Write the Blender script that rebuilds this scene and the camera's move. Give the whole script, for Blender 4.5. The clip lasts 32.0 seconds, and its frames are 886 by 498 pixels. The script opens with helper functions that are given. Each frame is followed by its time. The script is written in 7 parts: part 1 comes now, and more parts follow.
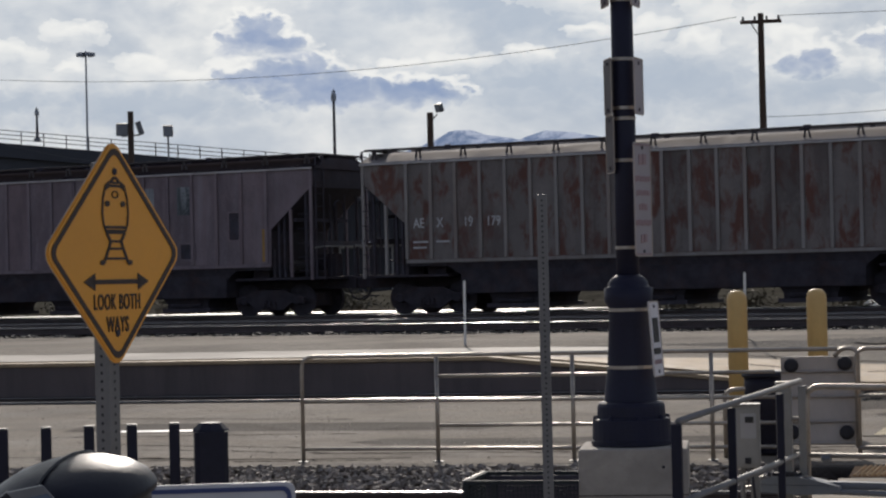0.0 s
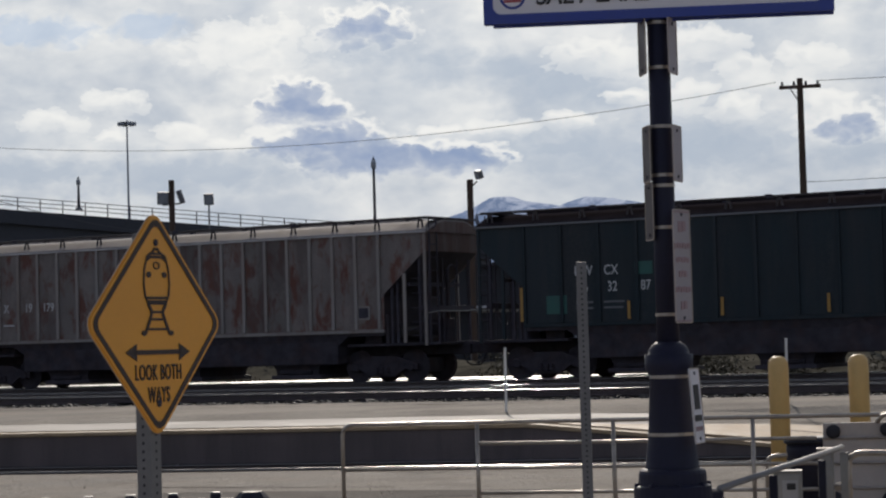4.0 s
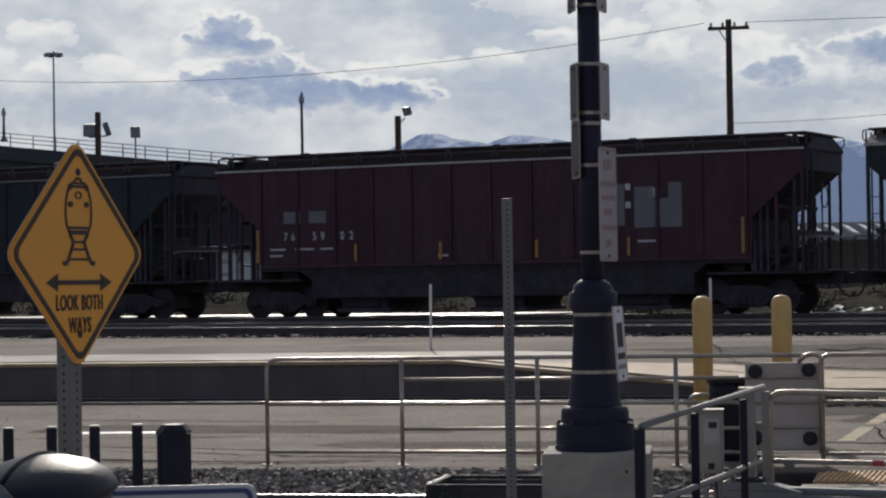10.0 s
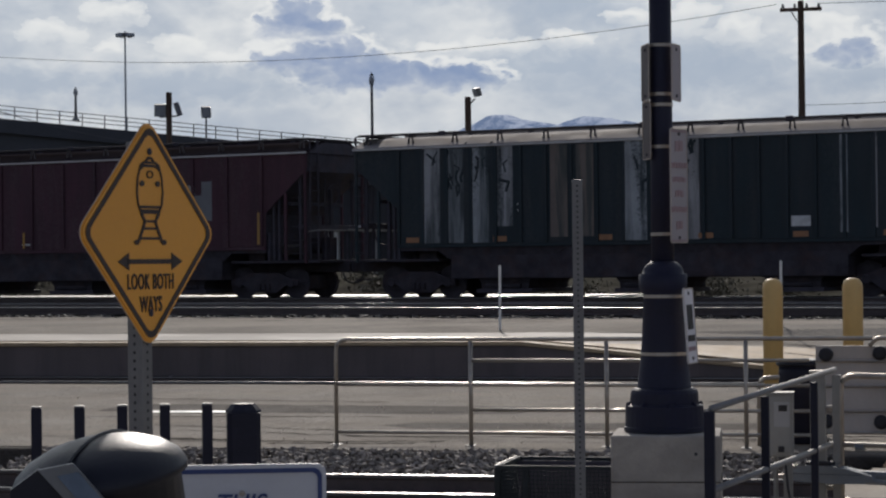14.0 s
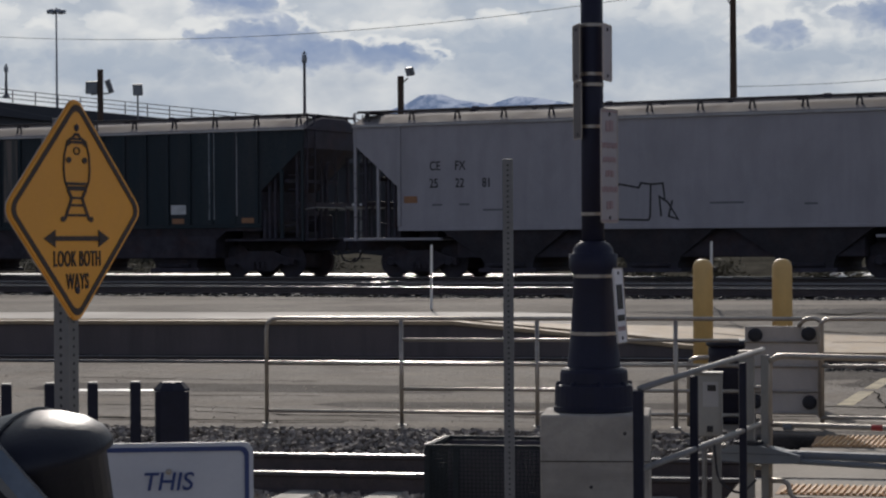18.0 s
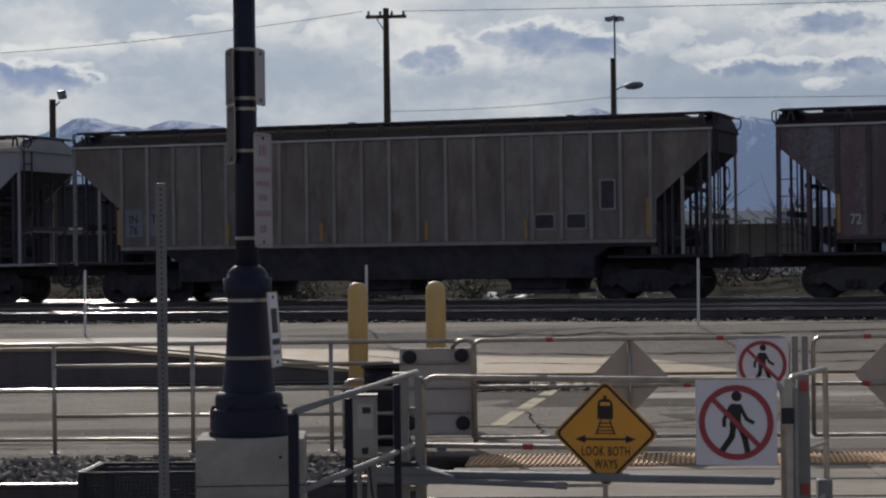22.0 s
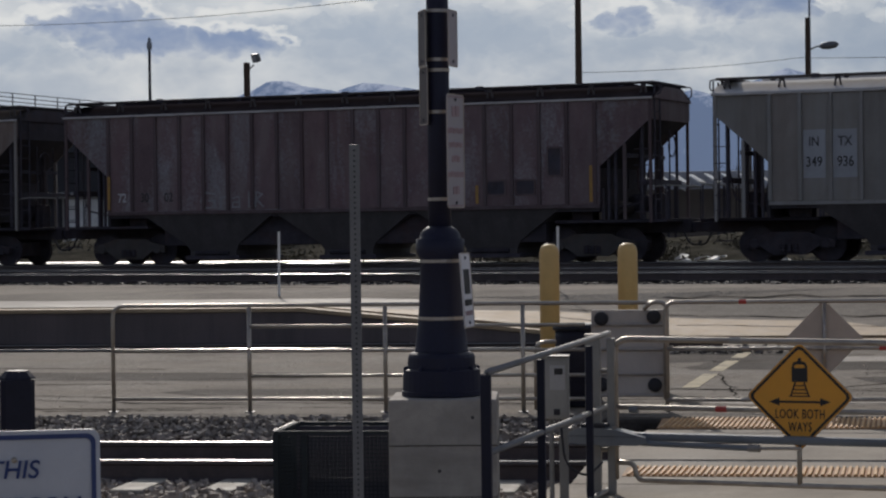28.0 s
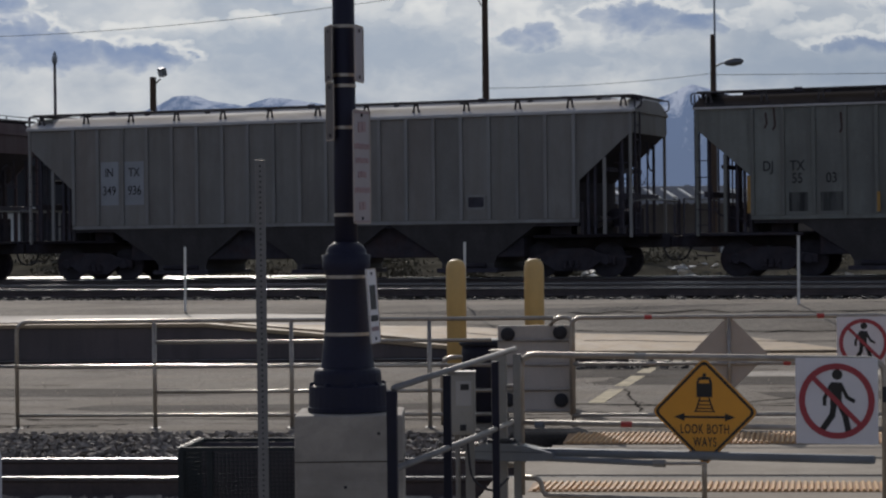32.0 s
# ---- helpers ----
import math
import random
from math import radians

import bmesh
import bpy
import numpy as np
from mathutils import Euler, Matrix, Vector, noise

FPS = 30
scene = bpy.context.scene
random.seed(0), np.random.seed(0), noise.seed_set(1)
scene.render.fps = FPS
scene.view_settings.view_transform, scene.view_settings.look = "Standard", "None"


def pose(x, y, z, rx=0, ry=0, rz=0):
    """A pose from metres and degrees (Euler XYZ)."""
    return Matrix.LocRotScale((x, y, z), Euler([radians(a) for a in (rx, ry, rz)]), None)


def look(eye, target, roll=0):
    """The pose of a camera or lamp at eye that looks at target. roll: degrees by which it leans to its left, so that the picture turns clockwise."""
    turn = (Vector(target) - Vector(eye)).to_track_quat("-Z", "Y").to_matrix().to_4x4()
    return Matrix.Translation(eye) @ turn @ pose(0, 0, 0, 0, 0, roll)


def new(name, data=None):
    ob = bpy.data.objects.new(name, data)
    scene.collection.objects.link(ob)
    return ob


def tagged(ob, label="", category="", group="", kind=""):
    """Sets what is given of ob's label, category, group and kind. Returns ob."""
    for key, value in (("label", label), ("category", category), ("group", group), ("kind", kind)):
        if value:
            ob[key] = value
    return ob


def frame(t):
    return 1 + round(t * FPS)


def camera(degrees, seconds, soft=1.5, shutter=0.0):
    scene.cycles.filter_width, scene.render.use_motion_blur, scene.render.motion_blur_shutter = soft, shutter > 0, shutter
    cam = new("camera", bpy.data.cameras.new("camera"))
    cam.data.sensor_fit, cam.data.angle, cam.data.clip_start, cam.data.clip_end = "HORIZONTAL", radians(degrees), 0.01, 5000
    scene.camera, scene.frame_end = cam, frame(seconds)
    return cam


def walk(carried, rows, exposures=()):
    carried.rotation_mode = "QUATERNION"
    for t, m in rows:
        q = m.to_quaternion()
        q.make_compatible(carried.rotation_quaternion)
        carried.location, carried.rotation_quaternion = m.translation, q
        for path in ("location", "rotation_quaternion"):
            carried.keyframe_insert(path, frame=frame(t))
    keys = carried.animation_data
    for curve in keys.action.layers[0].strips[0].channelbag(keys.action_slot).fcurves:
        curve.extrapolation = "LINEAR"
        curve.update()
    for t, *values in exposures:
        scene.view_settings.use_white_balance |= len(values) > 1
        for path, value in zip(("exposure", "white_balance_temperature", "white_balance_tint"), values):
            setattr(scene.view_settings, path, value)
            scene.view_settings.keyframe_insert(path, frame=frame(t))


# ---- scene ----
EYE = Vector((0.0, 0.0, 1.82))


def aim(yaw, pitch, roll, dx, dy, dz):
    """The camera at the eye, moved a little, turned to the left of the track's normal, tilted up and leaned."""
    y, p = radians(yaw), radians(pitch)
    e = EYE + Vector((dx, dy, dz))
    return look(e, e + 50 * Vector((-math.sin(y) * math.cos(p), math.cos(y) * math.cos(p), math.sin(p))), roll)


# seconds; turn, tilt and lean in degrees; the hand's sway in metres
PATH = [
    (0, 13.195, 0.733, -1.355, -0.015, -0.001, 0.004), (0.5, 13.805, 0.756, -1.367, -0.015, 0.003, 0.003), (1, 14.093, 1.028, -1.363, -0.014, 0.003, 0.005),
    (1.5, 14.079, 1.384, -1.262, -0.014, -0.000, 0.005), (2, 13.944, 1.686, -1.256, -0.010, -0.009, 0.006), (2.5, 14.000, 2.095, -1.461, -0.006, -0.019, 0.009),
    (3, 14.054, 2.301, -1.547, -0.004, -0.025, 0.011), (3.5, 14.088, 2.429, -1.614, -0.006, -0.025, 0.011), (5.5, 14.479, 2.442, -1.525, -0.005, -0.023, 0.011),
    (6, 14.574, 2.442, -1.558, -0.005, -0.018, 0.009), (6.5, 15.099, 2.216, -1.510, -0.010, -0.010, 0.005), (7, 15.563, 2.010, -1.481, -0.010, -0.009, 0.006),
    (7.5, 15.521, 1.906, -1.522, -0.008, -0.005, 0.006), (8, 14.850, 1.897, -1.229, -0.011, -0.005, 0.005), (8.5, 13.905, 1.979, -0.964, -0.008, -0.003, 0.007),
    (9, 13.313, 1.279, -0.948, -0.008, -0.004, 0.003), (9.5, 12.896, 0.839, -0.961, -0.006, -0.005, 0.002), (10, 12.359, 0.809, -0.920, -0.003, -0.004, 0.003),
    (10.5, 11.136, 0.697, -0.745, -0.002, -0.004, 0.003), (11, 10.924, 0.458, -0.699, -0.007, 0.002, 0.002), (11.5, 12.710, 0.023, -0.667, -0.007, 0.003, 0.001),
    (12, 13.944, -0.220, -0.705, -0.005, 0.007, 0.001), (12.5, 14.185, -0.132, -0.720, -0.005, 0.006, 0.002), (13, 13.956, -0.100, -0.658, -0.003, 0.004, 0.001),
    (13.5, 13.999, 0.062, -0.646, -0.007, 0.003, 0.000), (14, 14.121, 0.352, -0.631, -0.008, 0.005, 0.002), (14.5, 13.990, 0.479, -0.597, -0.008, 0.006, 0.001),
    (16.5, 13.712, 0.365, -0.291, -0.007, 0.012, 0.001), (17, 13.415, 0.059, -0.358, -0.003, 0.013, 0.000), (17.5, 13.066, -0.116, -0.314, -0.002, 0.014, 0.001),
    (18, 12.410, -0.183, -0.372, -0.001, 0.022, -0.001), (18.5, 11.134, -0.293, -0.132, -0.005, 0.029, -0.006), (19, 10.001, 0.005, -0.057, -0.001, 0.012, -0.003),
    (19.5, 8.885, -0.039, -0.136, 0.006, 0.004, -0.003), (20, 7.827, -0.198, -0.305, 0.011, -0.002, -0.001), (20.5, 7.370, 0.142, -0.318, 0.011, -0.002, -0.001),
    (21, 6.661, 0.647, -0.564, 0.014, -0.005, -0.001), (21.5, 5.456, 0.624, -0.835, 0.016, -0.002, -0.004), (22, 3.703, 0.344, -0.758, 0.013, -0.002, -0.002),
    (22.5, 2.852, -0.071, -0.667, 0.013, 0.004, -0.002), (23, 3.439, 0.097, -0.554, 0.009, 0.003, -0.005), (23.5, 4.002, 0.316, -0.431, 0.005, -0.000, -0.004),
    (24, 4.652, 0.245, -0.604, 0.004, 0.000, -0.002), (24.5, 6.560, -0.052, -0.675, 0.008, -0.004, -0.002), (25, 8.424, -0.444, -0.694, 0.012, -0.006, -0.003),
    (25.5, 8.845, -0.387, -0.612, 0.007, -0.003, -0.005), (27.5, 8.634, -0.342, -0.725, 0.010, -0.000, -0.006), (28, 8.557, -0.560, -0.729, 0.006, 0.004, -0.007),
    (28.5, 9.093, -0.969, -0.710, 0.009, 0.002, -0.009), (29, 9.385, -0.971, -0.575, 0.004, 0.000, -0.007), (29.5, 9.345, -0.674, -0.574, 0.007, 0.002, -0.006),
    (30, 9.121, -0.389, -0.526, 0.005, 0.002, -0.005), (30.5, 8.597, -0.189, -0.590, 0.010, 0.004, -0.006), (31, 7.468, -0.176, -0.606, 0.013, 0.006, -0.006),
    (31.5, 6.834, -0.251, -0.707, 0.009, 0.009, -0.007), (32, 6.202, -0.203, -0.679, 0.011, 0.011, -0.004),
]
cam = camera(22.18, 32.0, soft=2.25)
walk(cam, [(t, aim(*v)) for t, *v in PATH], exposures=[(0.0, -0.41, 6450, 13), (8.0, -0.41, 6480, 13), (9.5, -0.50, 6420, 13), (13.0, -0.54, 6300, 13), (19.0, -0.64, 6300, 13), (23.0, -0.68, 6330, 13), (32.0, -0.70, 6300, 13)])

# ---------------------------------------------------------------- sky, sun
SUN_AZ, SUN_EL = -15.0, 25.5          # degrees clockwise from +y, height
SUN_DIR = Vector((math.sin(radians(SUN_AZ)) * math.cos(radians(SUN_EL)), math.cos(radians(SUN_AZ)) * math.cos(radians(SUN_EL)), math.sin(radians(SUN_EL))))


class Nodes:
    """Short hand for building a node tree."""

    def __init__(self, tree):
        self.t = tree
        tree.nodes.clear()

    def add(self, kind, **sockets):
        n = self.t.nodes.new(kind)
        for k, v in sockets.items():
            self.put(n, k.replace("_", " "), v)
        return n

    def put(self, n, key, v):
        s = n.inputs[int(key[1:])] if key[0] == "i" and key[1:].isdigit() else n.inputs[key]
        if isinstance(v, bpy.types.NodeSocket):
            self.t.links.new(v, s)
        else:
            s.default_value = v

    def math(self, op, a, b=0.0, clamp=False):
        n = self.add("ShaderNodeMath")
        n.operation, n.use_clamp = op, clamp
        self.put(n, "i0", a), self.put(n, "i1", b)
        return n.outputs[0]

    def mix(self, f, a, b, blend="MIX"):
        n = self.add("ShaderNodeMix")
        n.data_type, n.blend_type = "RGBA", blend
        self.put(n, "i0", f), self.put(n, "i6", a), self.put(n, "i7", b)
        return n.outputs[2]

    def ramp(self, f, stops):
        n = self.add("ShaderNodeValToRGB")
        e = n.color_ramp.elements
        while len(e) < len(stops):
            e.new(0.5)
        for el, (pos, c) in zip(e, stops):
            el.position = pos
            el.color = (c, c, c, 1) if isinstance(c, (int, float)) else (*c, 1)
        self.put(n, "i0", f)
        return n.outputs[0]

    def noise(self, vec, scale, detail=4.0, rough=0.55, dist=0.0):
        n = self.add("ShaderNodeTexNoise", Scale=scale, Detail=detail, Roughness=rough, Distortion=dist)
        if vec is not None:
            self.put(n, "Vector", vec)
        return n.outputs[0]

    def scaled(self, vec, s, loc=(0, 0, 0)):
        n = self.add("ShaderNodeMapping", Scale=s, Location=loc)
        self.put(n, "Vector", vec)
        return n.outputs[0]


world = bpy.data.worlds.new("sky")
scene.world = world
world.use_nodes = True
W = Nodes(world.node_tree)
tc = W.add("ShaderNodeTexCoord").outputs["Generated"]
air = W.add("ShaderNodeTexSky")
air.sky_type, air.sun_disc, air.sun_elevation, air.sun_rotation, air.dust_density = "NISHITA", False, radians(SUN_EL), radians(SUN_AZ), 1.5
hue = W.add("ShaderNodeHueSaturation", Saturation=0.68, Color=air.outputs[0])
sky = W.mix(1.0, hue.outputs[0], (0.122, 0.1185, 0.129, 1), "MULTIPLY")
dotn = W.add("ShaderNodeVectorMath")
dotn.operation = "DOT_PRODUCT"
W.put(dotn, "i0", tc), W.put(dotn, "i1", SUN_DIR)
toward = W.add("ShaderNodeMapRange", i0=dotn.outputs["Value"], i1=0.765, i2=0.985, i3=0.0, i4=1.0).outputs[0]
toward = W.math("POWER", toward, 1.2)
sep = W.add("ShaderNodeSeparateXYZ", i0=tc)
# direction as azimuth and height in degrees, bent by eddies so that outlines billow
az = W.math("MULTIPLY", W.math("ARCTAN2", sep.outputs[0], sep.outputs[1]), 57.2958)
el = W.math("MULTIPLY", W.math("ARCSINE", sep.outputs[2]), 57.2958)
flat = W.add("ShaderNodeCombineXYZ", i0=az, i1=W.math("MULTIPLY", el, 1.7)).outputs[0]
big = W.noise(W.scaled(flat, (1, 1, 1), (3.1, 1.7, 0)), 0.16, 6.0, 0.5, 0.3)
mid = W.noise(W.scaled(flat, (1, 1, 1), (11.3, 4.4, 0)), 0.36, 6.0, 0.5, 0.4)
curl = W.noise(W.scaled(flat, (1, 1, 1), (5.2, 40.4, 0)), 1.2, 5.0, 0.5, 0.2)
eddy_a = W.noise(W.scaled(flat, (1, 1, 1), (70.0, 0.0, 0)), 1.1, 5.0, 0.55)
eddy_e = W.noise(W.scaled(flat, (1, 1, 1), (0.0, 90.0, 0)), 1.1, 5.0, 0.55)
waz = W.math("ADD", az, W.math("MULTIPLY", W.math("SUBTRACT", eddy_a, 0.5), 0.9))
wel = W.math("ADD", el, W.math("MULTIPLY", W.math("SUBTRACT", eddy_e, 0.5), 0.55))
bent = W.add("ShaderNodeCombineXYZ", i0=waz, i1=wel).outputs[0]
cells = W.add("ShaderNodeTexVoronoi", Vector=W.scaled(bent, (1.0, 1.5, 1.0)), Scale=1.7, Detail=2.0, Roughness=0.5)
cells.voronoi_dimensions = "2D"
puff = W.math("ADD", W.math("MULTIPLY", W.math("SUBTRACT", 0.80, cells.outputs["Distance"]), 0.55), W.math("MULTIPLY", W.math("SUBTRACT", curl, 0.5), 0.7))


def vector(op, a, c=None):
    n = W.add("ShaderNodeVectorMath")
    n.operation = op
    W.put(n, "i0", a)
    if c is not None:
        W.put(n, "i1", c)
    return n.outputs["Value" if op == "LENGTH" else "Vector"]


def field(places, up=0.0):
    """How deep a direction lies in banks of cloud round (azimuth, height, half width, half height), all in degrees; up looks that much higher."""
    f = None
    for a, e, wa, we, *k in places:
        r = vector("LENGTH", vector("MULTIPLY", vector("SUBTRACT", bent, (a, e - up, 0.0)), (1 / wa, 1 / we, 0.0)))
        d = W.math("MULTIPLY", W.math("SUBTRACT", 1.0, r), k[0] if k else 1.0)
        f = d if f is None else W.math("MAXIMUM", f, d)
    return W.math("ADD", W.math("MAXIMUM", f, -1.0), puff)


# thick grey-blue masses, grey veils, bright heaps, and holes of blue
MASSES = ((-17.8, 6.26, 0.80, 0.66, 1.2), (-18.2, 6.05, 0.7, 0.45), (-17.25, 6.02, 0.85, 0.38), (-17.95, 5.18, 1.1, 0.34), (-16.75, 5.22, 1.5, 0.56, 1.2), (-15.95, 4.80, 2.0, 0.46, 1.3), (-13.9, 4.76, 1.5, 0.42, 1.3), (-16.0, 8.10, 1.1, 0.50, 0.8), (-3.9, 5.22, 0.95, 0.42, 0.8), (-1.2, 5.60, 1.6, 0.46), (0.2, 5.45, 1.0, 0.34), (4.7, 4.82, 1.6, 0.22, 0.9), (6.9, 4.80, 1.1, 0.26), (6.0, 5.9, 1.6, 0.3, 0.7), (9.5, 5.2, 2.0, 0.6), (5.0, 11.0, 7.0, 1.2), (-9.0, 11.5, 6.0, 0.9), (-28.0, 11.0, 5.0, 0.9))
VEILS = ((-14.1, 7.1, 1.0, 0.5), (-12.3, 6.95, 1.1, 0.45), (-9.9, 6.2, 1.0, 0.4), (-20.5, 4.5, 3.6, 0.55), (-24.5, 4.6, 2.6, 0.45), (-11.0, 6.6, 1.8, 0.7), (-11.3, 4.9, 2.2, 0.6), (-7.4, 4.75, 3.2, 0.75), (-3.0, 4.55, 2.6, 0.5), (2.4, 4.25, 3.4, 0.5), (7.0, 4.1, 3.0, 0.5), (-16.0, 7.5, 2.0, 0.5, 0.6))
HEAPS = ((-20.7, 5.55, 0.75, 0.30), (-19.4, 5.22, 0.8, 0.24), (-22.3, 6.3, 0.9, 0.36), (-23.9, 5.85, 0.8, 0.34), (-22.5, 5.5, 0.5, 0.2), (-18.5, 5.5, 0.5, 0.18), (-18.1, 5.62, 0.6, 0.13), (-17.0, 5.68, 0.6, 0.10), (-15.1, 5.16, 0.38, 0.22), (-14.2, 5.46, 0.7, 0.14), (-12.6, 5.5, 1.0, 0.2, 0.7), (-10.85, 5.62, 0.9, 0.26), (-9.3, 6.15, 0.7, 0.22), (-8.0, 6.1, 0.9, 0.45), (-6.7, 5.75, 0.7, 0.35), (-10.2, 7.2, 1.2, 0.5), (-7.5, 7.4, 1.3, 0.5), (-6.5, 6.8, 0.8, 0.4), (-4.4, 5.85, 0.7, 0.30), (1.9, 5.62, 1.0, 0.42), (3.3, 5.12, 1.2, 0.34), (5.8, 5.32, 1.3, 0.34), (7.2, 5.3, 1.0, 0.3), (5.9, 4.36, 0.7, 0.14, 0.8), (-4.8, 6.9, 0.9, 0.4), (-18.9, 7.7, 1.8, 0.7, 0.8))
mass, mass_up = field(MASSES), field(MASSES, 0.14)
soft = field(VEILS)
heap, heap_up = field(HEAPS), field(HEAPS, 0.20)
blue = field(((-24.3, 8.1, 1.8, 0.5), (-21.4, 8.2, 1.2, 0.45), (-27.0, 8.0, 2.2, 0.6)))
# the deck is white towards the sun and a grey veil away from it
lit = W.mix(toward, (0.28, 0.38, 0.51, 1), (0.84, 0.90, 0.94, 1))
bright = W.mix(toward, (0.80, 0.86, 0.88, 1), (1.30, 1.30, 1.21, 1))
shade = W.mix(toward, (0.15, 0.24, 0.42, 1), (0.40, 0.52, 0.76, 1))
veil = W.mix(toward, (0.27, 0.37, 0.51, 1), (0.66, 0.76, 0.86, 1))
billow = W.math("ADD", W.math("MULTIPLY", mid, 0.7), W.math("MULTIPLY", curl, 0.3))
cloud = W.mix(W.ramp(billow, [(0.36, 0.0), (0.64, 1.0)]), lit, bright)
cloud = W.mix(W.math("MULTIPLY", W.ramp(big, [(0.38, 1.0), (0.56, 0.0)]), 0.45), cloud, veil)
cloud = W.mix(W.math("MULTIPLY", W.ramp(W.math("ADD", soft, 0.3), [(0.0, 0.0), (1.0, 1.0)]), 0.75), cloud, veil)
haze = W.math("SUBTRACT", 1.0, W.math("MULTIPLY", W.math("ABSOLUTE", el), 0.20, True), True)
cloud = W.mix(W.math("MULTIPLY", haze, 0.8), cloud, W.mix(toward, (0.26, 0.35, 0.48, 1), (0.74, 0.80, 0.86, 1)))
# heaps: crisp and white on top, melting into the deck below
crest = W.math("MULTIPLY", W.ramp(heap, [(0.0, 0.0), (0.08, 0.4), (0.5, 1.0)]), W.ramp(heap_up, [(0.0, 1.0), (0.6, 0.35)]))
cloud = W.mix(W.math("MULTIPLY", crest, 0.9), cloud, bright)
# masses: grey-blue bodies under a lit crest
body = W.math("MULTIPLY", W.ramp(W.math("ADD", mass, 0.2), [(0.0, 0.0), (0.28, 0.26), (0.58, 0.66), (1.0, 1.0)]), W.math("ADD", 0.68, W.math("MULTIPLY", W.ramp(W.math("ADD", W.math("MULTIPLY", curl, 0.6), W.math("MULTIPLY", mid, 0.4)), [(0.36, 1.0), (0.60, 0.0)]), 0.32)))
cloud = W.mix(W.math("MULTIPLY", body, 0.95), cloud, shade)
top = W.math("MULTIPLY", W.ramp(W.math("ADD", mass, 0.25), [(0.0, 0.0), (0.30, 1.0)]), W.ramp(W.math("ADD", mass_up, 0.2), [(0.10, 1.0), (0.42, 0.0)]))
cloud = W.mix(W.math("MULTIPLY", top, 0.9), cloud, bright)
cloud = W.mix(W.math("MULTIPLY", W.ramp(blue, [(0.05, 0.0), (0.6, 1.0)]), 0.6), cloud, (0.58, 0.74, 0.94, 1))
# behind the camera the sky is open and blue, the cloud deck stands before the sun
away = W.add("ShaderNodeMapRange", i0=sep.outputs[1], i1=0.0, i2=0.6, i3=0.0, i4=1.0).outputs[0]
cloud = W.mix(away, sky, cloud)
bg = W.add("ShaderNodeBackground", Color=cloud, Strength=1.0)
W.t.links.new(bg.outputs[0], W.add("ShaderNodeOutputWorld").inputs[0])

sun = new("sun", bpy.data.lights.new("sun", "SUN"))
sun.data.energy, sun.data.angle, sun.data.color = 4.3, radians(0.6), (1.0, 0.92, 0.81)
sun.matrix_world = look(SUN_DIR * 100, (0, 0, 0))


